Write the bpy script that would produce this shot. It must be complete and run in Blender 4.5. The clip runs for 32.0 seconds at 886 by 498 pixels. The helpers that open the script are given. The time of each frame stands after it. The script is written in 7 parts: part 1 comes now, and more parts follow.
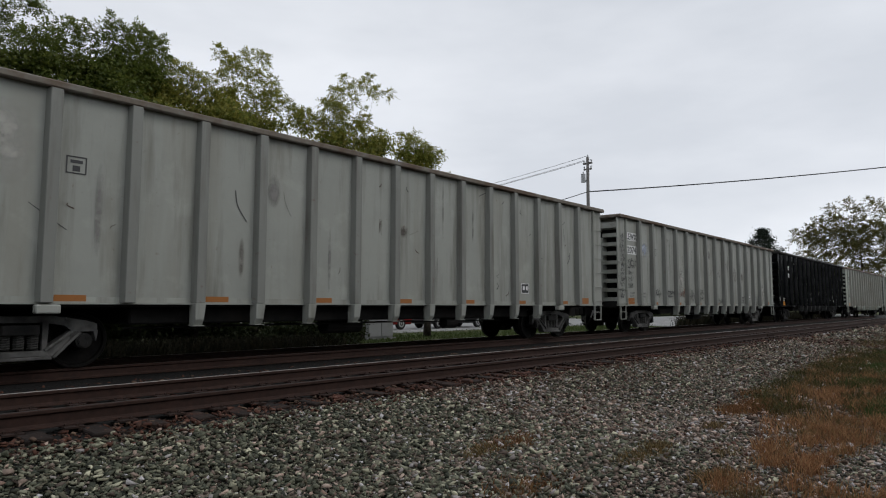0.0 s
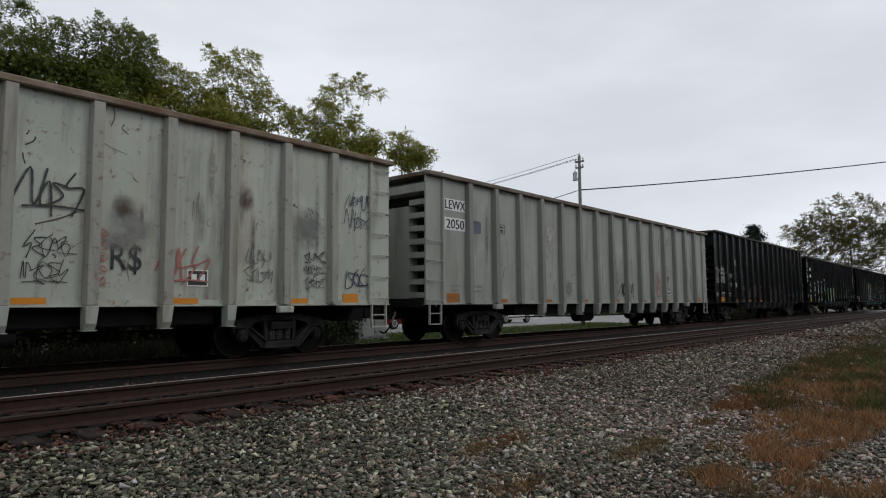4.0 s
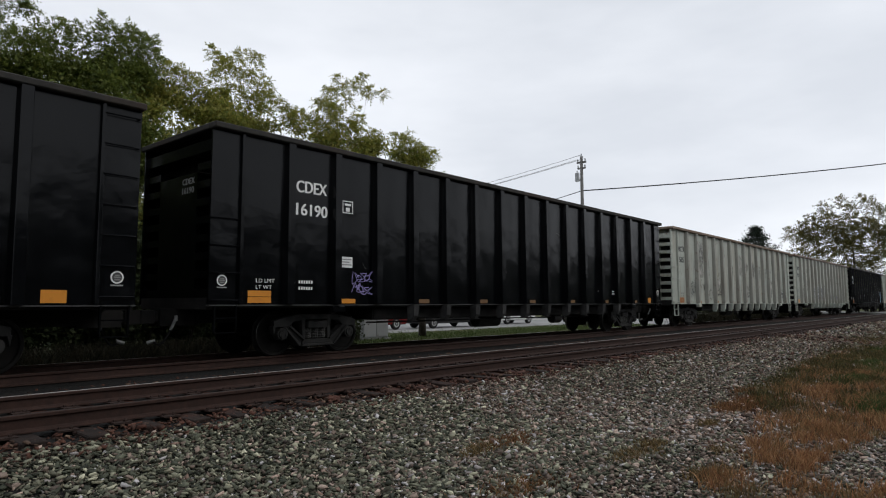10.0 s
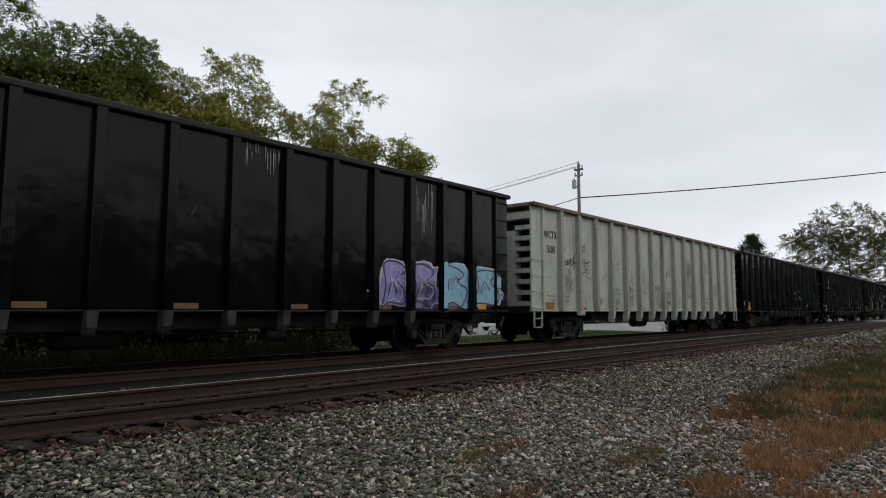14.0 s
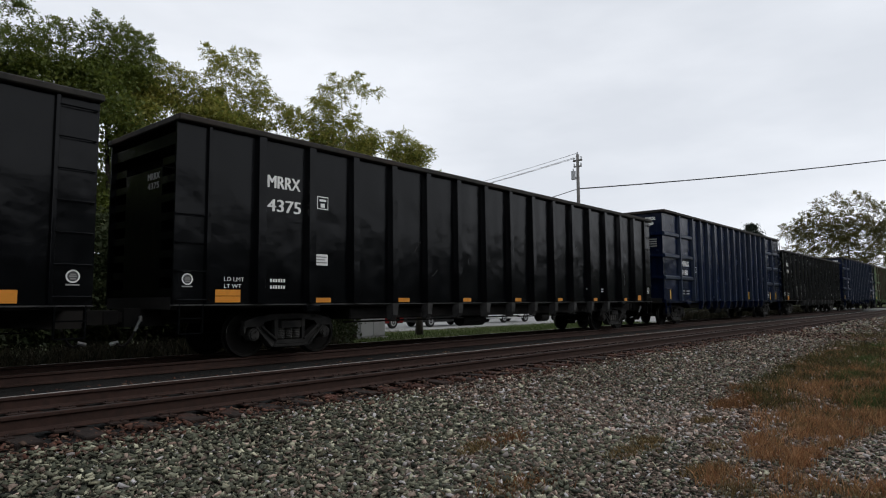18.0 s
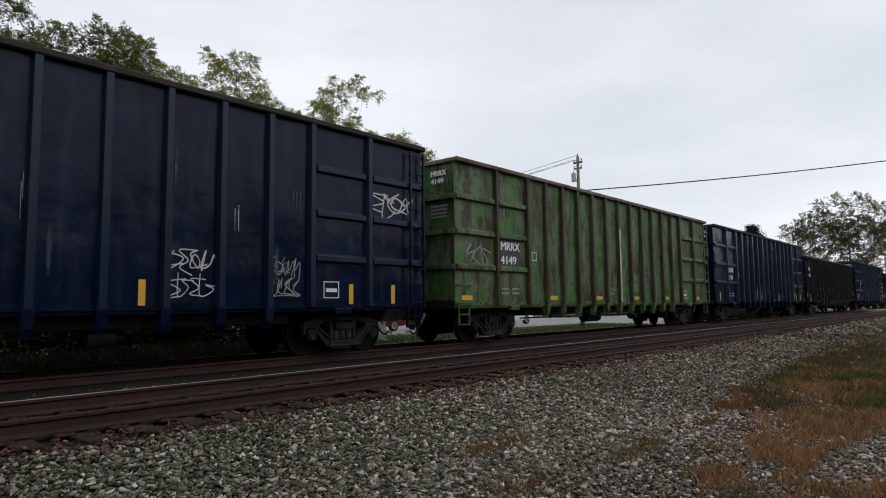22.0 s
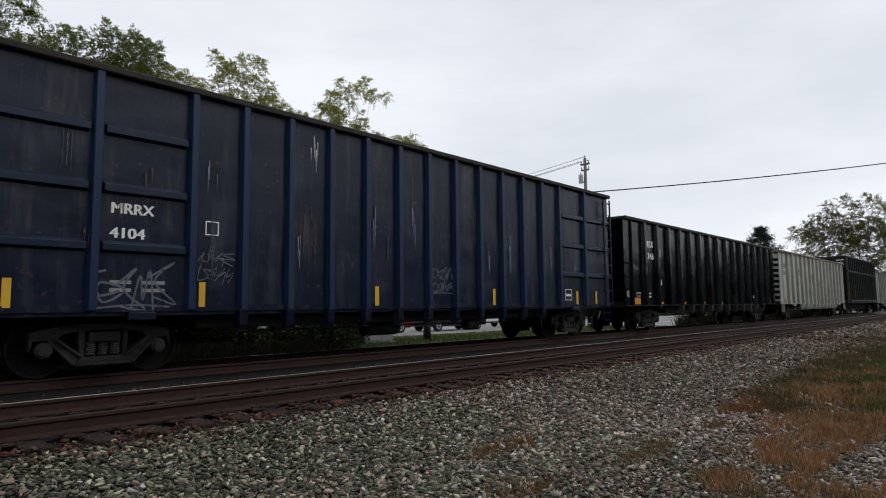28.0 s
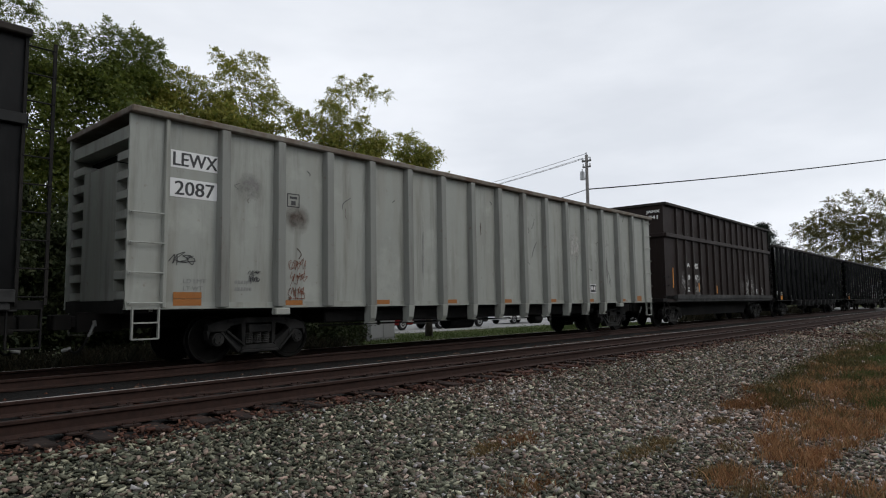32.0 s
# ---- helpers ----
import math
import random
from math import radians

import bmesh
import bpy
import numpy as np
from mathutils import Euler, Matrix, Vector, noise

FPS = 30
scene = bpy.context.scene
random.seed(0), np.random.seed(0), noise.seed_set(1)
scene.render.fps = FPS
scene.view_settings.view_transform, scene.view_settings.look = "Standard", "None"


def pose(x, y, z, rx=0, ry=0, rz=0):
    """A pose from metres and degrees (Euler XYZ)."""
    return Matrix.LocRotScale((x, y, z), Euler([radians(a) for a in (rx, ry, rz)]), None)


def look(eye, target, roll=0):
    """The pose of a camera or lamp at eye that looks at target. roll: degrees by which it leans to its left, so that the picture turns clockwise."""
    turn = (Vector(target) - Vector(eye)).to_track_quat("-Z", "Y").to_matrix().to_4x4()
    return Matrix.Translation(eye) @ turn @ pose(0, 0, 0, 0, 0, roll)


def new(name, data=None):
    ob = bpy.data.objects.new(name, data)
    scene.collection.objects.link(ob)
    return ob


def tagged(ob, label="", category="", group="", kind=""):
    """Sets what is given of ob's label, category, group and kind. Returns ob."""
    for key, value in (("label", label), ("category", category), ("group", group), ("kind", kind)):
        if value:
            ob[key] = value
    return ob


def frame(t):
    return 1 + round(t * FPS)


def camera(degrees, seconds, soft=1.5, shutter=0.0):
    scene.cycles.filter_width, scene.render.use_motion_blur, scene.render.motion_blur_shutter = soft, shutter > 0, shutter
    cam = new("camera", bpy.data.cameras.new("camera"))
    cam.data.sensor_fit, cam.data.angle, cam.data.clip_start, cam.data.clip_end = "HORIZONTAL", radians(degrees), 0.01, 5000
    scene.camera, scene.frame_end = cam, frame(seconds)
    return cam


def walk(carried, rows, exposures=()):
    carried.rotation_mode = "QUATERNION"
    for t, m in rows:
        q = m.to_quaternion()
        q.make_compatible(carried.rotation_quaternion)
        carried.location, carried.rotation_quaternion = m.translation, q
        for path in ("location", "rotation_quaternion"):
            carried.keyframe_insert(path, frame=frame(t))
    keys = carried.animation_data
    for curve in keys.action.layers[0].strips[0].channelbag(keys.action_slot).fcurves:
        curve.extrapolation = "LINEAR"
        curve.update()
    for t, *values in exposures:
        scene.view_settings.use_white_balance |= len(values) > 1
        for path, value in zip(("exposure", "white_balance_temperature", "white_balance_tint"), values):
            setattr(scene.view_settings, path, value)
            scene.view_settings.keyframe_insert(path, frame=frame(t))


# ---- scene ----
import collections
import functools
import itertools

# camera: hand-held, standing beside the line; yaw, pitch, roll in degrees
EYE = (0.0, 0.0, 1.089)
CAM_ROWS = [
    (0, -48.25, 4.89, -0.33), (0.5, -48.15, 5.04, -0.25), (1, -48.07, 5.19, -0.27), (1.5, -48.05, 4.96, -0.31),
    (2, -48.03, 4.88, -0.25), (2.5, -48.45, 4.29, 0.41), (3, -48.66, 4.20, 0.75), (3.5, -49.13, 3.92, 0.33),
    (4, -48.86, 4.83, 0.22), (4.5, -48.82, 5.26, 0.20), (6.5, -48.60, 4.95, 0.01), (7, -48.24, 4.48, -0.10),
    (7.5, -48.33, 4.68, -0.06), (8, -48.45, 4.59, 0.04), (8.5, -48.11, 4.63, -0.07), (9, -48.36, 4.78, 0.20),
    (9.5, -48.50, 4.76, 0.19), (10, -48.70, 4.87, 0.07), (10.5, -48.80, 4.78, -0.03), (11, -48.76, 4.73, 0.07),
    (11.5, -48.81, 4.94, 0.07), (12, -48.93, 5.31, -0.05), (12.5, -48.85, 5.33, -0.14), (13, -48.96, 5.39, -0.25),
    (13.5, -48.83, 5.20, -0.31), (13.9, -48.89, 5.29, -0.31), (14, -49.00, 5.43, -0.20), (14.5, -49.15, 5.32, -0.48),
    (16.5, -49.05, 4.68, 0.21), (17, -48.97, 4.90, 0.06), (17.5, -48.92, 5.04, 0.25), (18, -48.99, 4.74, 0.32),
    (18.5, -49.22, 4.83, 0.26), (19, -49.33, 4.83, 0.29), (19.5, -49.28, 5.01, 0.37), (20, -49.29, 5.11, 0.49),
    (20.5, -49.38, 5.06, 0.47), (21, -49.30, 4.76, 0.58), (21.5, -49.16, 4.77, 0.46), (22, -48.91, 4.98, 0.57),
    (22.5, -48.86, 4.90, 0.33), (23, -48.07, 4.90, 0.39), (23.5, -47.95, 4.87, 0.50), (24, -48.15, 5.17, 0.59),
    (24.5, -47.81, 4.97, 0.54), (25, -47.58, 4.92, 0.45), (25.5, -47.79, 4.79, 0.51), (27.5, -48.01, 5.11, 0.53),
    (28, -48.29, 5.14, 0.51), (28.5, -48.29, 5.12, 0.50), (29, -48.18, 5.33, 0.55), (29.5, -48.44, 5.40, 0.64),
    (30, -48.47, 5.04, 0.50), (30.5, -48.28, 5.16, 0.57), (31, -48.32, 5.06, 0.56), (31.5, -47.99, 4.91, 0.69),
    (32, -48.14, 4.89, 0.63),
]

cam = camera(69.63, 32.0, 1.1)
walk(cam, [(t, pose(*EYE, 90 + p, r, y)) for t, y, p, r in CAM_ROWS],
     [(0, -0.10), (2, -0.10), (3, 0.04), (4, -0.12), (5.2, -0.03), (6.5, 0.04), (11, 0.03), (12, -0.06), (13, -0.18), (14, -0.05), (16, 0.02), (29, 0.04), (30, -0.08), (31, -0.06), (32, 0.03)])

# ---- light: overcast sky, one very soft sun ----
world = bpy.data.worlds.new("overcast_sky")
scene.world = world
world.use_nodes = True
wn, wl = world.node_tree.nodes, world.node_tree.links
wn.clear()
w_out = wn.new("ShaderNodeOutputWorld")
w_bg = wn.new("ShaderNodeBackground")
w_sky = wn.new("ShaderNodeTexSky")
w_sky.sky_type = "NISHITA"
w_sky.sun_disc = False
w_sky.sun_elevation = radians(48)
w_sky.sun_rotation = radians(145)
w_dim = wn.new("ShaderNodeVectorMath")
w_dim.operation = "SCALE"
w_dim.inputs["Scale"].default_value = 0.05
w_co = wn.new("ShaderNodeTexCoord")
w_sep = wn.new("ShaderNodeSeparateXYZ")
w_grad = wn.new("ShaderNodeMapRange")
w_grad.inputs["From Min"].default_value = 0.0
w_grad.inputs["From Max"].default_value = 1.0
w_grad.inputs["To Min"].default_value = 1.0
w_grad.inputs["To Max"].default_value = 0.85
w_map = wn.new("ShaderNodeMapping")
w_map.inputs["Scale"].default_value = (1.0, 1.0, 3.2)
w_noise = wn.new("ShaderNodeTexNoise")
w_noise.inputs["Scale"].default_value = 1.6
w_noise.inputs["Detail"].default_value = 5.0
w_noise.inputs["Roughness"].default_value = 0.55
w_ramp = wn.new("ShaderNodeValToRGB")
w_ramp.color_ramp.elements[0].position = 0.34
w_ramp.color_ramp.elements[0].color = (0.79, 0.83, 0.90, 1)
w_ramp.color_ramp.elements[1].position = 0.66
w_ramp.color_ramp.elements[1].color = (1.0, 1.035, 1.10, 1)
w_mul = wn.new("ShaderNodeVectorMath")
w_mul.operation = "SCALE"
w_mix = wn.new("ShaderNodeMix")
w_mix.data_type = "RGBA"
w_mix.inputs["Factor"].default_value = 0.93
wl.new(w_sky.outputs[0], w_dim.inputs[0])
wl.new(w_co.outputs["Generated"], w_map.inputs[0])
wl.new(w_map.outputs[0], w_noise.inputs["Vector"])
wl.new(w_noise.outputs[0], w_ramp.inputs[0])
wl.new(w_co.outputs["Generated"], w_sep.inputs[0])
wl.new(w_sep.outputs["Z"], w_grad.inputs[0])
wl.new(w_ramp.outputs[0], w_mul.inputs[0])
wl.new(w_grad.outputs[0], w_mul.inputs["Scale"])
wl.new(w_dim.outputs[0], w_mix.inputs["A"])
wl.new(w_mul.outputs[0], w_mix.inputs["B"])
wl.new(w_mix.outputs["Result"], w_bg.inputs[0])
w_bg.inputs[1].default_value = 1.0
wl.new(w_bg.outputs[0], w_out.inputs[0])

sun_data = bpy.data.lights.new("sun", "SUN")
sun_data.energy = 0.7
sun_data.angle = radians(25)
sun_data.color = (1.0, 0.97, 0.93)
sun = new("sun", sun_data)
sun.matrix_world = look((45, -40, 55), (10, 10, 0))

# ---- materials ----
MATS = {}


def base_mat(name):
    m = bpy.data.materials.new(name)
    m.use_nodes = True
    nt = m.node_tree
    b = nt.nodes["Principled BSDF"]
    MATS[name] = m
    return m, nt, b


def node(nt, kind, **inputs):
    n = nt.nodes.new(kind)
    for k, v in inputs.items():
        n.inputs[k.replace("_", " ")].default_value = v
    return n


def coords(nt, scale=(1, 1, 1), shift=True):
    """Object coordinates in metres, moved by a random amount for each object."""
    tc = nt.nodes.new("ShaderNodeTexCoord")
    mp = nt.nodes.new("ShaderNodeMapping")
    mp.inputs["Scale"].default_value = scale
    if shift:
        oi = nt.nodes.new("ShaderNodeObjectInfo")
        ma = nt.nodes.new("ShaderNodeMath")
        ma.operation = "MULTIPLY"
        ma.inputs[1].default_value = 37.0
        nt.links.new(oi.outputs["Random"], ma.inputs[0])
        ad = nt.nodes.new("ShaderNodeVectorMath")
        ad.operation = "ADD"
        nt.links.new(tc.outputs["Object"], ad.inputs[0])
        nt.links.new(ma.outputs[0], ad.inputs[1])
        nt.links.new(ad.outputs[0], mp.inputs[0])
    else:
        nt.links.new(tc.outputs["Object"], mp.inputs[0])
    return mp.outputs[0]


def tex(nt, vec, scale, detail=4.0, rough=0.55):
    n = node(nt, "ShaderNodeTexNoise", Scale=scale, Detail=detail, Roughness=rough)
    nt.links.new(vec, n.inputs["Vector"])
    return n.outputs[0]


def band(nt, value, lo, hi, top=1.0):
    n = nt.nodes.new("ShaderNodeMapRange")
    n.inputs["From Min"].default_value = lo
    n.inputs["From Max"].default_value = hi
    n.inputs["To Max"].default_value = top
    nt.links.new(value, n.inputs[0])
    return n.outputs[0]


def mix(nt, fac, a, b):
    n = nt.nodes.new("ShaderNodeMix")
    n.data_type = "RGBA"
    for slot, v in (("Factor", fac), ("A", a), ("B", b)):
        if isinstance(v, (int, float)):
            n.inputs[slot].default_value = v
        elif isinstance(v, tuple):
            n.inputs[slot].default_value = (*v, 1)
        else:
            nt.links.new(v, n.inputs[slot])
    return n.outputs["Result"]


def bump(nt, b, height, strength, distance=0.02):
    n = nt.nodes.new("ShaderNodeBump")
    n.inputs["Strength"].default_value = strength
    n.inputs["Distance"].default_value = distance
    nt.links.new(height, n.inputs["Height"])
    nt.links.new(n.outputs[0], b.inputs["Normal"])


def paint(name, color, dirt_or_sheen, rust=0.15, rough=0.5, streak=0.5, dent=0.25, second=None, spec=0.22, stain=None):
    """Weathered car paint: blotches, vertical streaks, rust spots, slightly dented sheet with its reflections mottled
    in.
    """
    m, nt, b = base_mat(name)
    v = coords(nt)
    vs = coords(nt, (2.2, 2.2, 0.22))
    c = mix(nt, band(nt, tex(nt, v, 0.55, 3), 0.35, 0.7, 0.5), color, second or tuple(x * 0.82 for x in color))
    if stain:
        c = mix(nt, band(nt, tex(nt, vs, 0.9, 4, 0.6), 0.48, 0.66, 0.55), c, stain)
        c = mix(nt, band(nt, tex(nt, v, 1.3, 5, 0.6), 0.56, 0.70, 0.35), c, tuple(x * 1.35 for x in color))
    # dark mottling, stronger on dented sheet, paints in its uneven reflections
    c = mix(nt, band(nt, tex(nt, v, 1.7, 6, 0.65), 0.50, 0.72, 0.45 if dent > 0.9 else 0.12), c, tuple(x * 0.4 for x in color))
    c = mix(nt, band(nt, tex(nt, vs, 1.6, 5, 0.6), 0.52, 0.75, streak), c, dirt_or_sheen)
    c = mix(nt, band(nt, tex(nt, v, 7.0, 6, 0.65), 0.66 - 0.10 * rust, 0.76, min(1, rust * 2.0)), c, (0.13, 0.055, 0.028))
    c = mix(nt, band(nt, tex(nt, vs, 3.1, 6, 0.7), 0.72 - 0.12 * rust, 0.80, min(1, rust * 2.2)), c, (0.10, 0.045, 0.025))
    nt.links.new(c, b.inputs["Base Color"])
    r = nt.nodes.new("ShaderNodeMapRange")
    r.inputs["To Min"].default_value = rough - 0.06
    r.inputs["To Max"].default_value = rough + 0.12
    nt.links.new(tex(nt, v, 2.5, 4), r.inputs[0])
    nt.links.new(r.outputs[0], b.inputs["Roughness"])
    b.inputs["Specular IOR Level"].default_value = spec
    waves = mix(nt, 0.12, mix(nt, 0.45, tex(nt, v, 0.75, 2, 0.4), tex(nt, vs, 0.5, 2, 0.4)), tex(nt, v, 2.1, 3, 0.5))
    bump(nt, b, waves, min(1.0, dent), 0.06 * max(1.0, dent))
    return m


def rough_mat(name, c1, c2, scale=6.0, rough=0.85, metal=0.0, bumps=0.3, c3=None, dist=0.01, shift=True, spec=0.3):
    m, nt, b = base_mat(name)
    v = coords(nt, shift=shift)
    c = mix(nt, band(nt, tex(nt, v, scale, 6, 0.6), 0.35, 0.65), c1, c2)
    if c3:
        c = mix(nt, band(nt, tex(nt, v, scale * 0.17, 4), 0.5, 0.7), c, c3)
    nt.links.new(c, b.inputs["Base Color"])
    b.inputs["Roughness"].default_value = rough
    b.inputs["Metallic"].default_value = metal
    b.inputs["Specular IOR Level"].default_value = spec
    if bumps:
        bump(nt, b, tex(nt, v, scale * 3, 5), bumps, dist)
    return m


def island_mat(name, colors, rough=0.8, trans=0.0, spec=0.25, object_random=False):
    """One colour for each loose piece, drawn from a ramp."""
    m, nt, b = base_mat(name)
    g = nt.nodes.new("ShaderNodeObjectInfo" if object_random else "ShaderNodeNewGeometry")
    ramp = nt.nodes.new("ShaderNodeValToRGB")
    el = ramp.color_ramp.elements
    while len(el) < len(colors):
        el.new(0.5)
    for i, c in enumerate(colors):
        el[i].position = i / max(1, len(colors) - 1)
        el[i].color = (*c, 1)
    nt.links.new(g.outputs["Random" if object_random else "Random Per Island"], ramp.inputs[0])
    v = coords(nt, shift=False)
    c = mix(nt, band(nt, tex(nt, v, 18.0, 4), 0.3, 0.8, 0.35), ramp.outputs[0], tuple(x * 0.45 for x in colors[0]))
    nt.links.new(c, b.inputs["Base Color"])
    b.inputs["Roughness"].default_value = rough
    b.inputs["Specular IOR Level"].default_value = spec
    if trans:
        tr = nt.nodes.new("ShaderNodeBsdfTranslucent")
        nt.links.new(c, tr.inputs[0])
        ms = nt.nodes.new("ShaderNodeMixShader")
        ms.inputs[0].default_value = trans
        nt.links.new(b.outputs[0], ms.inputs[1])
        nt.links.new(tr.outputs[0], ms.inputs[2])
        nt.links.new(ms.outputs[0], nt.nodes["Material Output"].inputs["Surface"])
    return m


def flat_mat(name, color, rough=0.6, wear=0.35):
    """Stencil or spray paint, a little worn."""
    m, nt, b = base_mat(name)
    v = coords(nt)
    c = mix(nt, band(nt, tex(nt, v, 9.0, 5, 0.65), 0.55, 0.8, wear), color, tuple(x * 0.4 for x in color))
    nt.links.new(c, b.inputs["Base Color"])
    b.inputs["Roughness"].default_value = rough
    return m


GREY = paint("grey_car_paint", (0.327, 0.337, 0.305), (0.13, 0.124, 0.102), 0.25, 0.5, 0.65, 0.9, (0.267, 0.278, 0.254), 0.22, (0.262, 0.256, 0.218))
# ribs are dirtier, and darkened to paint in the shade on their sides
GREY_RIB_SHADE = paint("dirty_shaded_grey_rib", (0.223, 0.228, 0.208), (0.11, 0.10, 0.082), 0.35, 0.5, 0.8, 0.5, (0.181, 0.185, 0.168))
WHITE = paint("white_car_paint", (0.422, 0.447, 0.397), (0.15, 0.132, 0.105), 0.65, 0.5, 0.75, 0.9, (0.314, 0.344, 0.296), 0.22, (0.376, 0.331, 0.245))
# white ribs likewise: more dirt and rust, side shade put into the colour
WHITE_RIB_SHADE = paint("dirty_shaded_white_rib", (0.319, 0.319, 0.282), (0.13, 0.108, 0.08), 0.8, 0.5, 0.85, 0.5, (0.241, 0.23, 0.196))
# pale streaks: dirt, and the faint sheen of the sheet put into colour
BLACK = paint("black_car_paint", (0.0016, 0.0019, 0.0026), (0.0085, 0.0092, 0.0100), 0.02, 0.17, 0.55, 1.6, None, 0.20)
WORN = paint("worn_black_paint", (0.0042, 0.0043, 0.0045), (0.016, 0.0158, 0.015), 0.10, 0.34, 0.6, 1.8, None, 0.15)
OLIVE = paint("dark_green_black_paint", (0.0038, 0.0043, 0.0041), (0.0075, 0.0076, 0.0073), 0.04, 0.22, 0.45, 1.4, None, 0.18)
# pale streaks and dark mottling paint the cloudy reflections of dented panels
BLUE = paint("blue_car_paint", (0.0028, 0.0078, 0.030), (0.021, 0.027, 0.042), 0.10, 0.21, 0.6, 2.5, (0.0018, 0.0040, 0.0105), 0.19, (0.0012, 0.0026, 0.0060))


def faded_green(name, k, rust):
    """Old green paint: bright areas, bleached patches and ragged rust-brown areas running down the sheet."""
    m, nt, b = base_mat(name)
    v, vs = coords(nt), coords(nt, (2.4, 2.4, 0.5))
    c = mix(nt, band(nt, tex(nt, v, 1.1, 5, 0.6), 0.42, 0.60), (0.052 * k, 0.125 * k, 0.034 * k), (0.092 * k, 0.120 * k, 0.070 * k))
    c = mix(nt, band(nt, tex(nt, v, 2.3, 6, 0.7), 0.50, 0.62, 0.55), c, (0.026, 0.048, 0.016))
    c = mix(nt, band(nt, tex(nt, vs, 1.3, 6, 0.7), rust + 0.02, rust + 0.09, 0.85), c, (0.036, 0.034, 0.016))
    c = mix(nt, band(nt, tex(nt, vs, 2.6, 6, 0.72), rust + 0.06, rust + 0.12, 0.9), c, (0.046, 0.022, 0.012))
    c = mix(nt, band(nt, tex(nt, v, 5.0, 6, 0.7), 0.60, 0.70, 0.6), c, (0.12, 0.14, 0.09))
    nt.links.new(c, b.inputs["Base Color"])
    b.inputs["Roughness"].default_value = 0.5
    b.inputs["Specular IOR Level"].default_value = 0.25
    bump(nt, b, tex(nt, v, 1.6, 3), 1.0, 0.08)
    return m


GREEN = faded_green("green_car_paint", 1.08, 0.475)
GREEN_RIB = faded_green("brown_green_rib_paint", 0.55, 0.40)
BLUE_WORN = paint("patchy_blue_paint", (0.0045, 0.0080, 0.020), (0.050, 0.052, 0.056), 0.35, 0.30, 0.8, 2.2, (0.004, 0.011, 0.034), 0.26)
# blue ribs and rails: brighter blue paints the light their edges catch
BLUE_LIT_RIB = paint("edge_lit_bright_blue_rib", (0.009, 0.023, 0.062), (0.020, 0.028, 0.048), 0.12, 0.40, 0.6, 0.6, (0.007, 0.016, 0.042), 0.25)
BLUE_LIT_EDGE = paint("edge_lit_blue_rib", (0.0052, 0.0135, 0.034), (0.016, 0.023, 0.036), 0.10, 0.32, 0.7, 0.8, (0.0045, 0.0098, 0.022), 0.26)
DUSTY_RIB = paint("dusty_black_rib_paint", (0.010, 0.0104, 0.0100), (0.034, 0.034, 0.032), 0.08, 0.4, 0.8, 0.8, (0.020, 0.0205, 0.0198), 0.2)
BROWN_EDGE = paint("dusty_brown_rib_paint", (0.022, 0.015, 0.013), (0.050, 0.042, 0.037), 0.2, 0.5, 0.8, 0.8, None, 0.2)
# dust on the tall cars' sills; elsewhere a painted sky-lit edge
DUSTY_LIT_SILL = rough_mat("dusty_and_skylit_grey_sill", (0.018, 0.018, 0.0178), (0.055, 0.0545, 0.053), 3.0, 0.8, 0, 0.3, (0.012, 0.0118, 0.011))
BROWN = paint("brown_car_paint", (0.016, 0.0095, 0.008), (0.05, 0.046, 0.042), 0.15, 0.6, 0.5)
RUSTY = rough_mat("rusty_rim", (0.13, 0.10, 0.075), (0.19, 0.175, 0.15), 4.0, 0.85, 0, 0.3, (0.085, 0.048, 0.03))
BROWN_RIM = rough_mat("rust_brown_rim", (0.14, 0.092, 0.062), (0.23, 0.185, 0.145), 3.0, 0.85, 0, 0.3, (0.085, 0.040, 0.022))
BLACK_RIM = rough_mat("dusty_black_rim", (0.013, 0.0125, 0.011), (0.030, 0.027, 0.023), 4.0, 0.8, 0, 0.3, (0.03, 0.021, 0.016))
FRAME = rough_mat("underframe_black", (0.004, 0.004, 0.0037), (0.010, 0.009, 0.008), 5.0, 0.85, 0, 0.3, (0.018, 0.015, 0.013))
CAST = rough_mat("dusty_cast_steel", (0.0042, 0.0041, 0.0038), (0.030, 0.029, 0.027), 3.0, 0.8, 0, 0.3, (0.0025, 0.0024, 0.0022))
PALE_CAST = rough_mat("pale_dusty_cast_steel", (0.035, 0.034, 0.032), (0.15, 0.147, 0.14), 3.0, 0.8, 0, 0.3, (0.016, 0.0155, 0.015))
COIL = rough_mat("spring_steel", (0.045, 0.044, 0.041), (0.085, 0.083, 0.078), 7.0, 0.6, 0.2, 0.2)
FITTING = rough_mat("pale_hose_fitting", (0.22, 0.22, 0.21), (0.36, 0.36, 0.35), 9.0, 0.5, 0.3, 0.1)
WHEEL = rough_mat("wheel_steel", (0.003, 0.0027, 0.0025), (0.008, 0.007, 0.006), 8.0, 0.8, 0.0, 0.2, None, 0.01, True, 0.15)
TREAD = rough_mat("polished_tread", (0.14, 0.135, 0.13), (0.08, 0.078, 0.075), 10.0, 0.35, 1.0, 0.0)
RUST_RAIL = rough_mat("rail_rust", (0.021, 0.0098, 0.0068), (0.038, 0.0178, 0.0122), 12.0, 0.8, 0, 0.3)
# worn rail top: pale non-metal colour stands in for its sky reflection
SHEEN_HEAD = rough_mat("rail_head_polish_sheen", (0.44, 0.41, 0.39), (0.26, 0.23, 0.21), 1.2, 0.45, 0.0, 0.0)
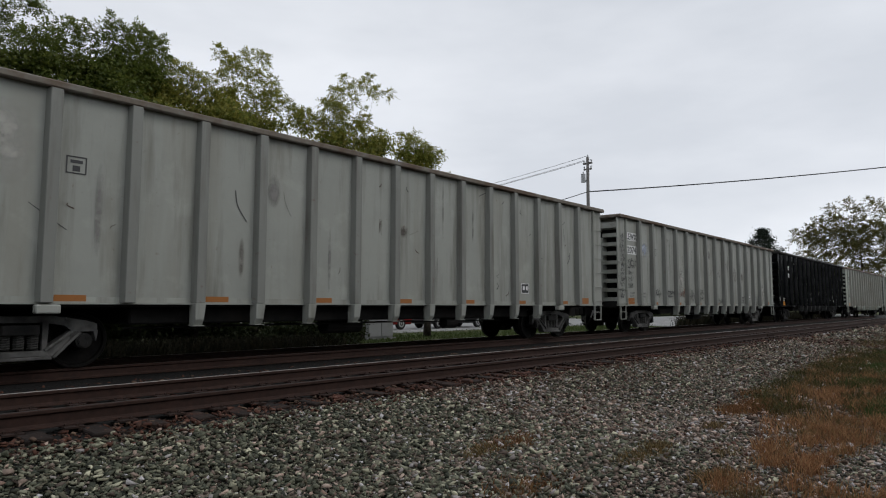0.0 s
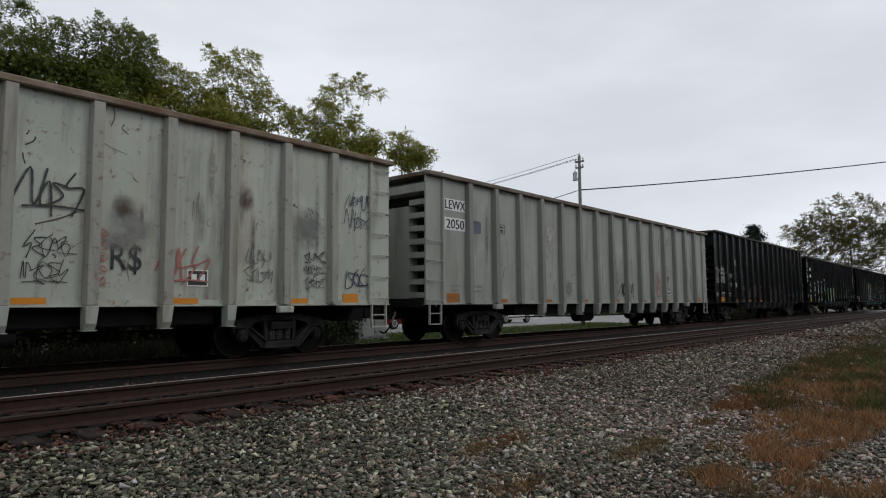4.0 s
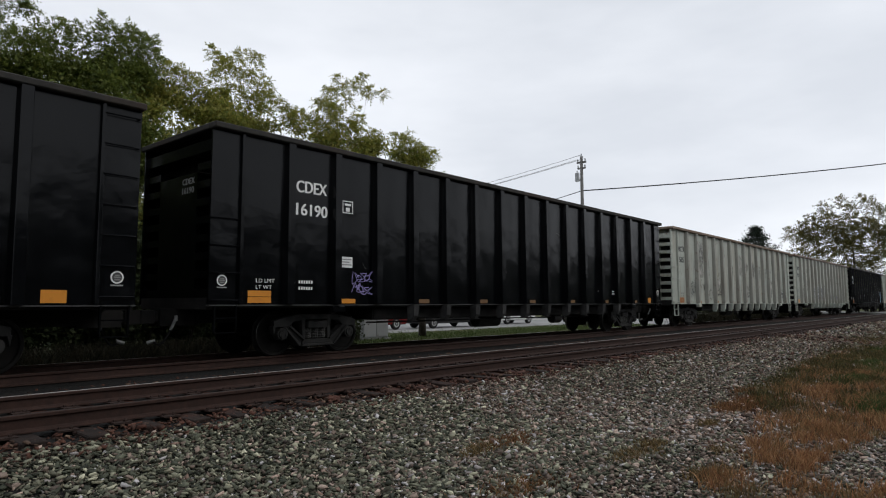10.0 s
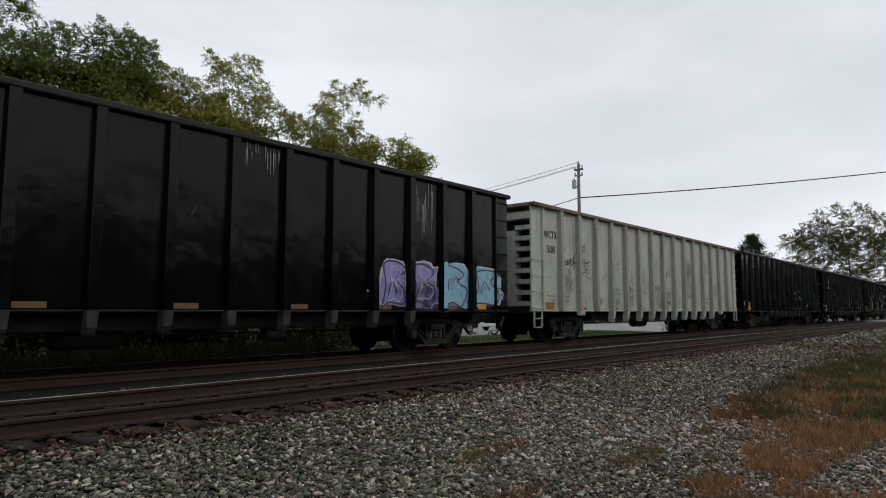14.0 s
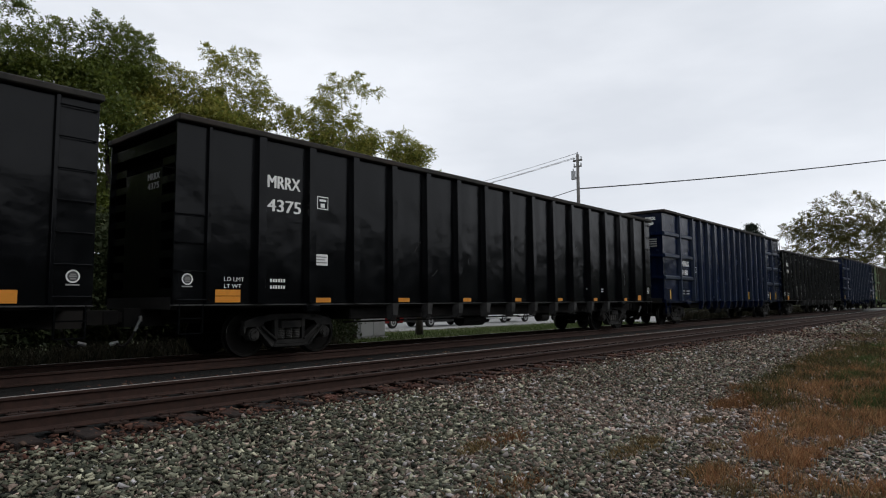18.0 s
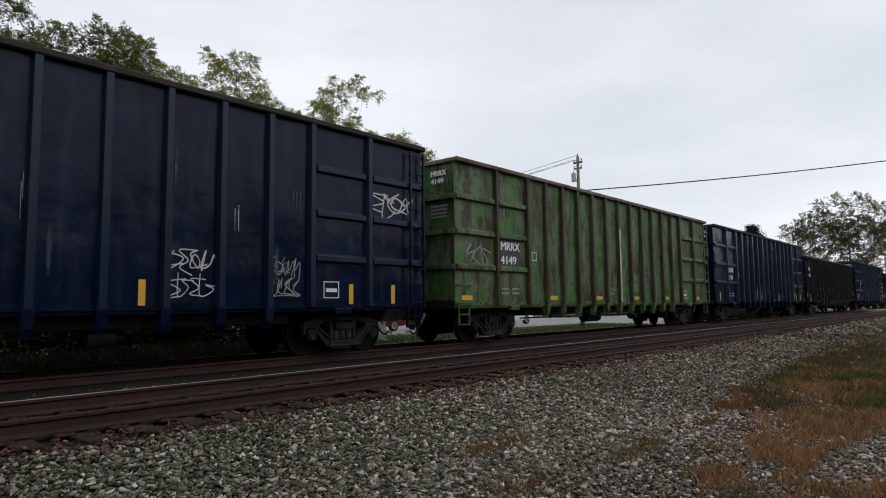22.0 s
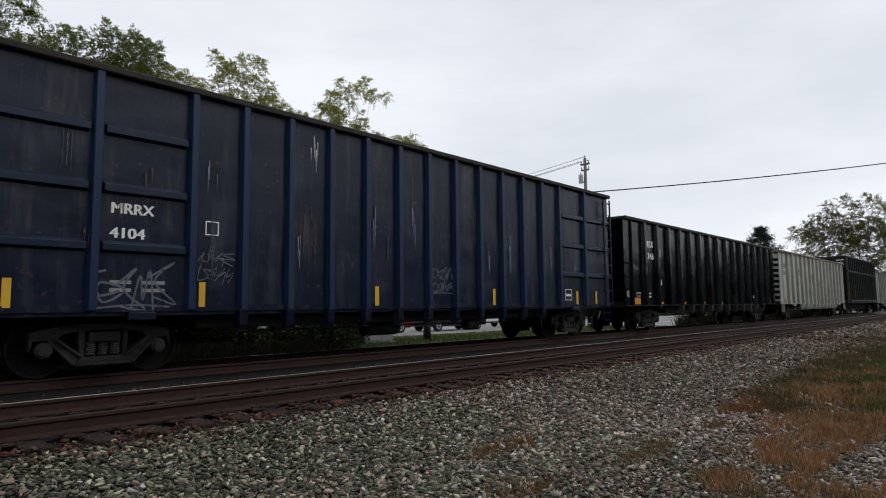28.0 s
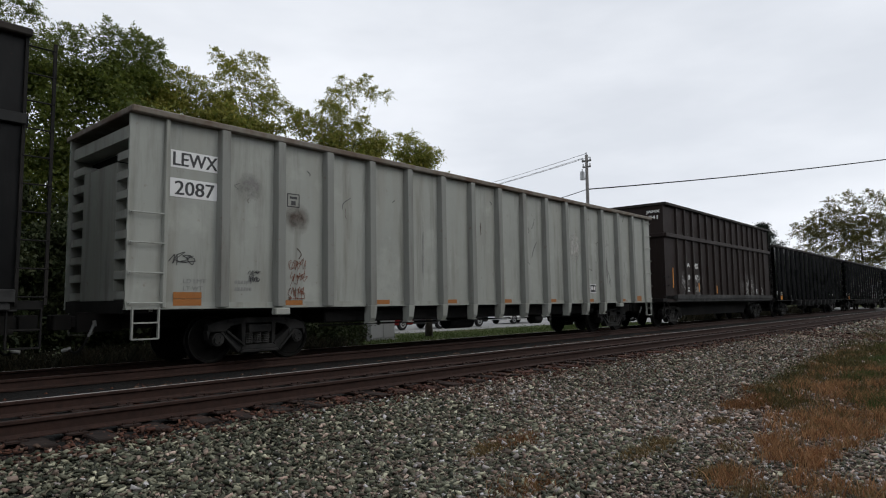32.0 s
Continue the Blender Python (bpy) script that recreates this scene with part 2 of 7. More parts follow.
DULL_HEAD = rough_mat("rail_head_dull", (0.020, 0.014, 0.012), (0.045, 0.033, 0.029), 5.0, 0.6, 0.2, 0.1)
TIE = rough_mat("tie_wood", (0.010, 0.0062, 0.0048), (0.024, 0.0138, 0.0098), 5.0, 0.9, 0, 0.6, (0.095, 0.032, 0.019), 0.02)
PLATE = rough_mat("tie_plate_rust", (0.016, 0.0088, 0.0066), (0.036, 0.02, 0.015), 15.0, 0.85)
STONES = island_mat("ballast_stones", [(0.0354, 0.0267, 0.0213), (0.107, 0.0798, 0.0627), (0.337, 0.254, 0.203), (0.0604, 0.0472, 0.037), (0.194, 0.147, 0.117), (0.0461, 0.0371, 0.0299), (0.604, 0.459, 0.374), (0.266, 0.175, 0.135), (0.0745, 0.059, 0.047), (0.23, 0.179, 0.143), (0.621, 0.598, 0.602), (0.133, 0.104, 0.0825)], 0.75)
STONES_DARK = island_mat("greenish_ballast_stones", [(0.0182, 0.0205, 0.0139), (0.0563, 0.0613, 0.0407), (0.166, 0.169, 0.116), (0.033, 0.0389, 0.0261), (0.108, 0.113, 0.0772), (0.365, 0.35, 0.246), (0.0265, 0.029, 0.0198), (0.129, 0.111, 0.0756), (0.0745, 0.085, 0.0581), (0.63, 0.604, 0.437)], 0.75)
STONES_RED = island_mat("rust_stained_stones", [(0.0192, 0.0105, 0.0076), (0.072, 0.0284, 0.0181), (0.132, 0.0578, 0.038), (0.036, 0.0199, 0.0142), (0.204, 0.137, 0.095)], 0.8)
DIRTY_ORANGE = flat_mat("dirty_orange_reflector", (0.30, 0.11, 0.02), 0.5, 0.5)
SOOTY_ORANGE = flat_mat("sooty_orange_reflector", (0.13, 0.062, 0.018), 0.6, 0.6)
YELLOW = flat_mat("reflector_orange", (0.58, 0.22, 0.02), 0.4, 0.4)
GOLD = flat_mat("reflector_yellow", (0.62, 0.36, 0.03), 0.4, 0.4)
STENCIL_W = flat_mat("white_stencil", (0.72, 0.72, 0.70), 0.6, 0.25)
STENCIL_D = flat_mat("dark_stencil", (0.035, 0.035, 0.037), 0.6, 0.2)
FADED = flat_mat("faded_stencil", (0.22, 0.22, 0.21), 0.6, 0.5)
PATCH_W = flat_mat("white_patch", (0.70, 0.70, 0.69), 0.5, 0.12)


# ---- mesh helpers ----
def box(bm, x0, x1, y0, y1, z0, z1):
    v = [bm.verts.new((x, y, z)) for x in (x0, x1) for y in (y0, y1) for z in (z0, z1)]
    for q in ((0, 1, 3, 2), (4, 6, 7, 5), (0, 4, 5, 1), (2, 3, 7, 6), (0, 2, 6, 4), (1, 5, 7, 3)):
        bm.faces.new([v[i] for i in q])
    return v


def prism(bm, poly, a, b, axis="y"):
    """A polygon swept from a to b. axis y: poly is (x, z); x: (y, z); z: (x, y)."""
    def at(p, s):
        return {"y": (p[0], s, p[1]), "x": (s, p[0], p[1]), "z": (p[0], p[1], s)}[axis]
    lo = [bm.verts.new(at(p, a)) for p in poly]
    hi = [bm.verts.new(at(p, b)) for p in poly]
    n = len(poly)
    bm.faces.new(lo)
    bm.faces.new(hi[::-1])
    for i in range(n):
        bm.faces.new((lo[i], hi[i], hi[(i + 1) % n], lo[(i + 1) % n]))


def tube(bm, a, b, r, n=8, r2=None, caps=True):
    a, b = Vector(a), Vector(b)
    d = (b - a).normalized()
    u = d.orthogonal().normalized()
    w = d.cross(u)
    r2 = r if r2 is None else r2
    lo, hi = [], []
    for i in range(n):
        c = math.cos(2 * math.pi * i / n) * u + math.sin(2 * math.pi * i / n) * w
        lo.append(bm.verts.new(a + r * c))
        hi.append(bm.verts.new(b + r2 * c))
    for i in range(n):
        bm.faces.new((lo[i], lo[(i + 1) % n], hi[(i + 1) % n], hi[i]))
    if caps:
        bm.faces.new(lo[::-1])
        bm.faces.new(hi)


def sweep(bm, pts, r, n=6):
    """One round cable through the points."""
    rings = []
    for i, p in enumerate(pts):
        d = (pts[min(i + 1, len(pts) - 1)] - pts[max(i - 1, 0)]).normalized()
        u = d.cross(Vector((0.31, 0.17, 1.0))).normalized()
        w = d.cross(u)
        rings.append([bm.verts.new(p + r * (math.cos(2 * math.pi * k / n) * u + math.sin(2 * math.pi * k / n) * w)) for k in range(n)])
    for a, b in zip(rings, rings[1:]):
        for k in range(n):
            bm.faces.new((a[k], a[(k + 1) % n], b[(k + 1) % n], b[k]))
    bm.faces.new(rings[0][::-1])
    bm.faces.new(rings[-1])


def lathe(bm, profile, n=28):
    """Profile of (radius, y), turned about the y axis."""
    rings = []
    for r, y in profile:
        rings.append([bm.verts.new((r * math.cos(2 * math.pi * i / n), y, r * math.sin(2 * math.pi * i / n))) for i in range(n)])
    for p, q in zip(rings, rings[1:]):
        for i in range(n):
            bm.faces.new((p[i], p[(i + 1) % n], q[(i + 1) % n], q[i]))
    bm.faces.new(rings[0][::-1])
    bm.faces.new(rings[-1])


def to_mesh(name, bm, mats, smooth=False, bevel=0.0):
    if bevel:
        bmesh.ops.bevel(bm, geom=bm.edges[:], offset=bevel, segments=1, affect="EDGES", clamp_overlap=True)
    bmesh.ops.recalc_face_normals(bm, faces=bm.faces)
    me = bpy.data.meshes.new(name)
    bm.to_mesh(me)
    bm.free()
    for m in (mats if isinstance(mats, (list, tuple)) else [mats]):
        me.materials.append(m)
    if smooth:
        me.polygons.foreach_set("use_smooth", [True] * len(me.polygons))
    return me


MESHES = {}


def shared(key, build):
    if key not in MESHES:
        MESHES[key] = build()
    return MESHES[key]


def piece(name, me, parent=None, at=(0, 0, 0), label="", turn=None):
    ob = new(name, me)
    if parent is not None:
        ob.parent = parent
    ob.location = at
    if turn is not None:
        ob.rotation_euler = turn
    if label:
        ob["label"] = label
    return ob


def part(name, bm, material, parent, label="", at=(0, 0, 0), bevel=0.0, smooth=False):
    return piece(name, to_mesh(name, bm, material, smooth, bevel), parent, at, label)


def boxes(key, mat, *dims, bevel=0.0):
    """A shared mesh of one or more boxes."""
    def build():
        bm = bmesh.new()
        for d in dims:
            box(bm, *d)
        return to_mesh(key, bm, mat, bevel=bevel)
    return shared((key, mat.name, dims), build)


def cloud_mesh(name, verts, faces, mat, smooth=False):
    """A large mesh from numpy arrays: verts (n, 3), faces (m, 3 or 4)."""
    me = bpy.data.meshes.new(name)
    k = faces.shape[1]
    me.vertices.add(len(verts))
    me.vertices.foreach_set("co", verts.astype(np.float32).ravel())
    me.loops.add(faces.size)
    me.loops.foreach_set("vertex_index", faces.astype(np.int32).ravel())
    me.polygons.add(len(faces))
    me.polygons.foreach_set("loop_start", np.arange(0, faces.size, k, dtype=np.int32))
    me.update(calc_edges=True)
    me.materials.append(mat)
    if smooth:
        me.polygons.foreach_set("use_smooth", [True] * len(faces))
    return me


@functools.lru_cache(maxsize=None)
def letters(body, width, height, mat_name, fat=0.0):
    """Words as a flat mesh in the x-z plane, stretched to width and height, lower left corner at the origin."""
    cu = bpy.data.curves.new("lettering", "FONT")
    cu.body = body
    cu.resolution_u = 3
    cu.extrude = 0.002
    tmp = bpy.data.objects.new("lettering", cu)
    me = bpy.data.meshes.new_from_object(tmp)
    bpy.data.objects.remove(tmp)
    bpy.data.curves.remove(cu)
    co = np.zeros(len(me.vertices) * 3)
    me.vertices.foreach_get("co", co)
    co = co.reshape(-1, 3)
    lo, hi = co.min(0), co.max(0)
    s = np.array([width, height]) / np.maximum(hi - lo, 1e-6)[:2]
    flat = np.stack([(co[:, 0] - lo[0]) * s[0], -co[:, 2], (co[:, 1] - lo[1]) * s[1]], 1)
    me.vertices.foreach_set("co", flat.ravel())
    if fat:
        # a bolder face: the same glyphs once more, shifted a little
        faces = [tuple(p.vertices) for p in me.polygons]
        n = len(flat)
        both = [tuple(v) for v in flat] + [(v[0] + fat, v[1] - 0.0006, v[2] + 0.2 * fat) for v in flat]
        bpy.data.meshes.remove(me)
        me = bpy.data.meshes.new("lettering")
        me.from_pydata(both, [], faces + [tuple(i + n for i in f) for f in faces])
    me.materials.clear()
    me.materials.append(MATS[mat_name])
    me.update()
    return me


# ---- running gear, shared by all cars ----
AXLE = 0.889
WHEEL_R = 0.457


def side_frame_mesh(mat):
    """Cast side frame: bowed top member, two diagonal struts with raised edges, columns and a spring seat."""
    bm = bmesh.new()
    a, b = -0.075, 0.075
    prism(bm, [(-1.09, 0.60), (-1.09, 0.73), (-0.92, 0.78), (-0.46, 0.86), (0.46, 0.86), (0.92, 0.78), (1.09, 0.73), (1.09, 0.60),
               (0.72, 0.60), (0.62, 0.71), (0.34, 0.755), (-0.34, 0.755), (-0.62, 0.71), (-0.72, 0.60)], a, b)
    for s in (-1, 1):
        prism(bm, [(s * 0.84, 0.61), (s * 0.71, 0.62), (s * 0.33, 0.33), (s * 0.36, 0.20), (s * 0.46, 0.20)], a + 0.015, b - 0.015)
        for u, w in (((0.835, 0.600), (0.455, 0.205)), ((0.715, 0.615), (0.335, 0.325))):
            d = Vector((u[0] - w[0], u[1] - w[1])).normalized() * 0.022
            prism(bm, [(s * (u[0] + d.y), u[1] - d.x), (s * (u[0] - d.y), u[1] + d.x), (s * (w[0] - d.y), w[1] + d.x), (s * (w[0] + d.y), w[1] - d.x)], a - 0.035, b + 0.035)
        prism(bm, [(s * 0.30, 0.30), (s * 0.37, 0.30), (s * 0.39, 0.77), (s * 0.29, 0.77)], a + 0.01, b - 0.01)
        prism(bm, [(s * 0.70, 0.47), (s * 0.76, 0.62), (s * 0.70, 0.64)], a, b)
        prism(bm, [(s * 1.08, 0.44), (s * 1.11, 0.62), (s * 1.03, 0.62)], a, b)
        box(bm, min(s * 0.60, s * 0.68), max(s * 0.60, s * 0.68), a - 0.02, b + 0.02, 0.79, 0.83)
    prism(bm, [(-0.44, 0.185), (-0.40, 0.235), (0.40, 0.235), (0.44, 0.185)], a - 0.07, b + 0.07)
    prism(bm, [(-0.40, 0.235), (-0.36, 0.325), (0.36, 0.325), (0.40, 0.235)], a - 0.01, b + 0.01)
    return to_mesh("side_frame", bm, mat, bevel=0.008)


def spring_mesh():
    """Nest of three coil springs, each coil a tilted ring."""
    bm = bmesh.new()
    for x in (-0.19, 0.0, 0.19):
        pts = [Vector((x + 0.072 * math.cos(k * 0.6981), 0.072 * math.sin(k * 0.6981), 0.34 + 0.215 * k / 54)) for k in range(55)]
        sweep(bm, pts, 0.0135, 5)
    return to_mesh("bolster_spring", bm, COIL)


def bolster_mesh():
    bm = bmesh.new()
    box(bm, -0.25, 0.25, -1.12, 1.12, 0.565, 0.72)
    box(bm, -0.20, 0.20, -0.9, 0.9, 0.40, 0.565)
    tube(bm, (0, 0, 0.72), (0, 0, 0.86), 0.2, 16)
    return to_mesh("truck", bm, CAST, bevel=0.012)


def wheelset_mesh():
    bm = bmesh.new()
    for s in (-1, 1):
        prof = [(0.11, 0.655), (0.40, 0.68), (0.425, 0.675), (0.485, 0.685), (0.487, 0.705), (0.462, 0.722), (0.457, 0.74),
                (0.454, 0.815), (0.447, 0.822), (0.40, 0.818), (0.385, 0.775), (0.16, 0.745), (0.13, 0.86)]
        lathe(bm, [(r, s * y) for r, y in prof], 30)
    tube(bm, (0, -0.9, 0), (0, 0.9, 0), 0.085, 14)
    for s in (-1, 1):
        tube(bm, (0, s * 0.90, 0), (0, s * 1.10, 0), 0.125, 16)
        tube(bm, (0, s * 1.10, 0), (0, s * 1.13, 0), 0.095, 14)
        for k in range(3):
            c = (0.06 * math.cos(2.094 * k), 0.06 * math.sin(2.094 * k))
            box(bm, c[0] - 0.016, c[0] + 0.016, min(s * 1.125, s * 1.15), max(s * 1.125, s * 1.15), c[1] - 0.016, c[1] + 0.016)
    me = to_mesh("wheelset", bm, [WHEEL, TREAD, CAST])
    for p in me.polygons:
        r = math.hypot(p.center.x, p.center.z)
        if 0.44 < r < 0.475 and 0.72 < abs(p.center.y) < 0.82:
            p.material_index = 1
        elif r < 0.14 and abs(p.center.y) > 0.89:
            p.material_index = 2
    return me


def coupler_mesh():
    bm = bmesh.new()
    box(bm, 0.0, 0.52, -0.11, 0.11, 0.74, 0.94)
    prism(bm, [(0.0, -0.16), (0.0, 0.16), (-0.16, 0.15), (-0.30, 0.13), (-0.28, 0.03), (-0.15, 0.02), (-0.17, -0.06), (-0.30, -0.08), (-0.26, -0.15), (-0.12, -0.17)],
          0.70, 0.97, "z")
    return to_mesh("coupler", bm, FRAME, bevel=0.015)


def hose_mesh():
    bm = bmesh.new()
    pts = [Vector((0.05 - 0.30 * u, -0.42 + 0.25 * u, 0.80 - 0.55 * math.sin(math.pi * min(1, u * 0.62)) + 0.08 * u)) for u in [k / 9 for k in range(10)]]
    sweep(bm, pts, 0.024)
    n = len(bm.faces)
    tube(bm, pts[-1] + Vector((0.03, 0, 0.02)), pts[-1] + Vector((-0.10, 0.05, -0.02)), 0.034, 8)
    tube(bm, (0.06, -0.42, 0.76), (0.05, -0.42, 0.86), 0.032, 8)
    tube(bm, pts[0], pts[2], 0.027, 8)
    me = to_mesh("brake_hose", bm, [FRAME, FITTING])
    for p in me.polygons[n:]:
        p.material_index = 1
    return me


WHEELSETS = {-1: [], 1: []}


def add_truck(car, x, cast=None):
    cast = cast or CAST
    truck = piece("truck", shared("truck", bolster_mesh), car, (x, 0, 0), "dusty cast steel freight truck")
    for s in (-1, 1):
        piece("side_frame", shared(("side_frame", cast.name), lambda: side_frame_mesh(cast)), truck, (0, s * 1.0, 0))
        piece("bolster_spring", shared("bolster_spring", spring_mesh), truck, (0, s * 1.0, 0))["kind"] = "stuff"
        w = piece("wheelset", shared("wheelset", wheelset_mesh), truck, (s * AXLE, 0, WHEEL_R))
        WHEELSETS[s].append(w)


def add_ends(car, L, mat):
    for s in (-1, 1):
        turn = (0, 0, 0) if s < 0 else (0, 0, math.pi)
        piece("coupler", shared("coupler", coupler_mesh), car, (s * (L / 2 + 0.38), 0, 0), "", turn)
        piece("brake_hose", shared("brake_hose", hose_mesh), car, (s * (L / 2 + 0.15), 0, 0), "", turn)
        me = boxes("striker_beam", FRAME, (-0.05, 0.5, -1.35, 1.35, 0.98, 1.2), (-0.35, 0.4, -0.2, 0.2, 0.66, 1.0))
        piece("striker_beam", me, car, (s * (L / 2 - 0.05), 0, 0), "", turn)


def add_ladder(car, x0, x1, y, zs, mat, rails=True):
    """Grab irons between x0 and x1 in front of the sheet at y."""
    sy = 1 if y > 0 else -1
    def rung():
        bm = bmesh.new()
        tube(bm, (x0, sy * 0.07, 0), (x1, sy * 0.07, 0), 0.012, 6)
        for x in (x0, x1):
            tube(bm, (x, -sy * 0.01, 0), (x, sy * 0.075, 0), 0.014, 6)
            box(bm, x - 0.03, x + 0.03, min(0, sy * 0.02), max(0, sy * 0.02), -0.03, 0.03)
        return to_mesh("rung", bm, mat)
    me = shared(("rung", x0, x1, sy, mat.name), rung)
    for z in zs:
        piece("rung", me, car, (0, y, z))
    if len(zs) > 8:
        for x in (x0, x1):
            stile = boxes("ladder_stile", mat, (-0.022, 0.022, min(0.03 * sy, 0.075 * sy), max(0.03 * sy, 0.075 * sy), zs[0] - 0.12, zs[-1] + 0.12))
            piece("ladder_stile", stile, car, (x, y, 0))


def add_step(car, x, y, mat, z0=0.55):
    def step():
        bm = bmesh.new()
        for dx in (-0.22, 0.22):
            box(bm, dx - 0.012, dx + 0.012, -0.03, 0.03, z0, 1.08)
        for z in (z0, z0 + 0.27):
            box(bm, -0.22, 0.22, -0.03, 0.03, z - 0.012, z + 0.012)
        return to_mesh("stirrup_step", bm, mat)
    piece("stirrup_step", shared(("step", mat.name, z0), step), car, (x, y, 0))


def decal(car, name, me, x, z, y, lift=0.005, label=""):
    ob = piece(name, me, car, (x, y - lift, z), label)
    if name == "stencil_bar":
        ob["kind"] = "stuff"
    return ob


def plate(w, h, mat):
    return boxes("plate", mat, (0, w, -0.001, 0.001, 0, h))


def frame_plate(w, h, mat, t=0.02):
    return boxes("outline", mat, (0, w, -0.001, 0.001, 0, t), (0, w, -0.001, 0.001, h - t, h), (0, t, -0.001, 0.001, t, h - t), (w - t, w, -0.001, 0.001, t, h - t))


def disc(r, mat):
    def build():
        bm = bmesh.new()
        lathe(bm, [(r, -0.001), (r, 0.001)], 18)
        return to_mesh("emblem", bm, mat)
    return shared(("disc", r, mat.name), build)


def rib_mesh(key, mat, w0, w1, d_top, d_bot, z0, z1):
    """A pressed hat-section stake, deeper towards its foot; base on the sheet, pointing to -y."""
    def build():
        bm = bmesh.new()
        v = []
        for z, d in ((z0, d_bot), (z1, d_top)):
            v.append([bm.verts.new(p) for p in ((-w0 / 2, 0.01, z), (-w1 / 2, -d, z), (w1 / 2, -d, z), (w0 / 2, 0.01, z))])
        for i in range(4):
            j = (i + 1) % 4
            bm.faces.new((v[0][i], v[0][j], v[1][j], v[1][i]))
        bm.faces.new(v[0][::-1])
        bm.faces.new(v[1])
        return to_mesh("rib", bm, mat, bevel=0.008)
    return shared((key, mat.name, w0, w1, d_top, d_bot, z0, z1), build)


def foot_mesh(mat, d):
    def build():
        bm = bmesh.new()
        prism(bm, [(-d, 1.065), (-d + 0.03, 0.78), (-d + 0.10, 0.68), (0.08, 0.68), (0.08, 1.065)], -0.10, 0.10, "x")
        for v in bm.verts:
            if v.co.z < 1.0:
                v.co.x *= 0.82
        bmesh.ops.bevel(bm, geom=bm.edges[:], offset=0.008, segments=1, affect="EDGES", clamp_overlap=True)
        n = len(bm.faces)
        # bottom plate: on black cars its paler colour paints the lit lower edge
        box(bm, -0.10, 0.10, -d + 0.045, 0.08, 0.664, 0.677)
        black = mat in (BLACK, OLIVE, WORN)
        me = to_mesh("rib_foot", bm, [FRAME if black else mat, DUSTY_LIT_SILL if black else mat])
        for p in me.polygons[n:]:
            p.material_index = 1
        return me
    return shared(("foot", mat.name, d), build)


def shell(car, L, top, y, mat, rim, inset, sheet_from=1.07, inner=None):
    """Sides, ends, floor and the top chord of an open car."""
    inner = inner or RUSTY
    h = top - 0.12
    for s in (-1, 1):
        a, b = sorted((s * y, s * (y - 0.05)))
        piece("side_sheet", boxes("side_sheet", mat, (-L / 2, L / 2, a, b, sheet_from, h)), car)
        a, b = sorted((s * (L / 2 - inset), s * (L / 2 - inset - 0.06)))
        piece("end_sheet", boxes("end_sheet", mat, (a, b, -y + 0.05, y - 0.05, 1.0, h)), car)
        a, b = sorted((s * (y + 0.14), s * (y - 0.07)))
        piece("top_chord", boxes("top_chord", rim, (-L / 2 - 0.03, L / 2 + 0.03, a, b, h, top), bevel=0.02), car)
        a, b = sorted((s * (L / 2 + 0.03), s * (L / 2 - max(0.22, inset + 0.065))))
        piece("end_chord", boxes("end_chord", rim, (a, b, -y + 0.07, y - 0.07, h, top), bevel=0.02), car)
        a, b = sorted((s * (y + 0.05), s * (y - 0.08)))
        # on dark cars the flange's paler colour paints its sky-lit line
        piece("sill_flange", boxes("sill_flange", DUSTY_LIT_SILL if mat in (BLACK, OLIVE, WORN, BROWN) else mat, (-L / 2, L / 2, a, b, 1.045, 1.067)), car)
        piece("side_sill", boxes("side_sill", mat, (-L / 2, L / 2, min(s * (y + 0.001), s * (y + 0.012)), max(s * (y + 0.001), s * (y + 0.012)), 1.068, 1.16)), car)
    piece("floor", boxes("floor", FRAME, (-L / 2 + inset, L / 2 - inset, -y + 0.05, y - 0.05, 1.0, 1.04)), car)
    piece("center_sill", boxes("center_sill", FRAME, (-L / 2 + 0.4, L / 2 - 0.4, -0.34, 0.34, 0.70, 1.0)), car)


def underbody(car, L, truck_x, low=0.70):
    """Tub between the trucks, with the brake gear hung below."""
    x0 = truck_x - 1.55
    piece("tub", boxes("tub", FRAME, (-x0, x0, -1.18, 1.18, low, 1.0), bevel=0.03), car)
    def rod():
        bm = bmesh.new()
        tube(bm, (-x0, -0.95, 0.64), (x0 * 0.2, -0.95, 0.64), 0.022, 6)
        tube(bm, (0.2 * x0, -0.9, 0.62), (x0 * 0.9, -0.6, 0.60), 0.02, 6)
        for x in (-0.7 * x0, -0.3 * x0, 0.4 * x0, 0.7 * x0):
            box(bm, x - 0.02, x + 0.02, -0.98, -0.90, 0.60, 0.72)
        return to_mesh("brake_rod", bm, CAST)
    piece("brake_rod", shared(("rod", x0), rod), car)
    def cyl():
        bm = bmesh.new()
        tube(bm, (0, -0.95, 0.58), (0.45, -0.95, 0.58), 0.15, 14)
        tube(bm, (0.45, -0.95, 0.58), (0.62, -0.95, 0.58), 0.05, 8)
        box(bm, 0.05, 0.4, -1.0, -0.9, 0.70, 0.76)
        return to_mesh("brake_cylinder", bm, FRAME)
    piece("brake_cylinder", shared("brake_cylinder", cyl), car, (0.22 * L - 2.2, 0, 0))
    def tank():
        bm = bmesh.new()
        tube(bm, (-0.5, -0.75, 0.60), (0.5, -0.75, 0.60), 0.2, 14)
        return to_mesh("air_tank", bm, FRAME)
    piece("air_tank", shared("air_tank", tank), car, (-0.05 * L, 0, 0))


def new_car(label):
    car = new("gondola_car")
    car.empty_display_size = 0.5
    tagged(car, label, "freight car", "cars of the train")
    return car


A_LEN, B_LEN, J_LEN, C_LEN = 20.44, 19.28, 15.23, 19.05
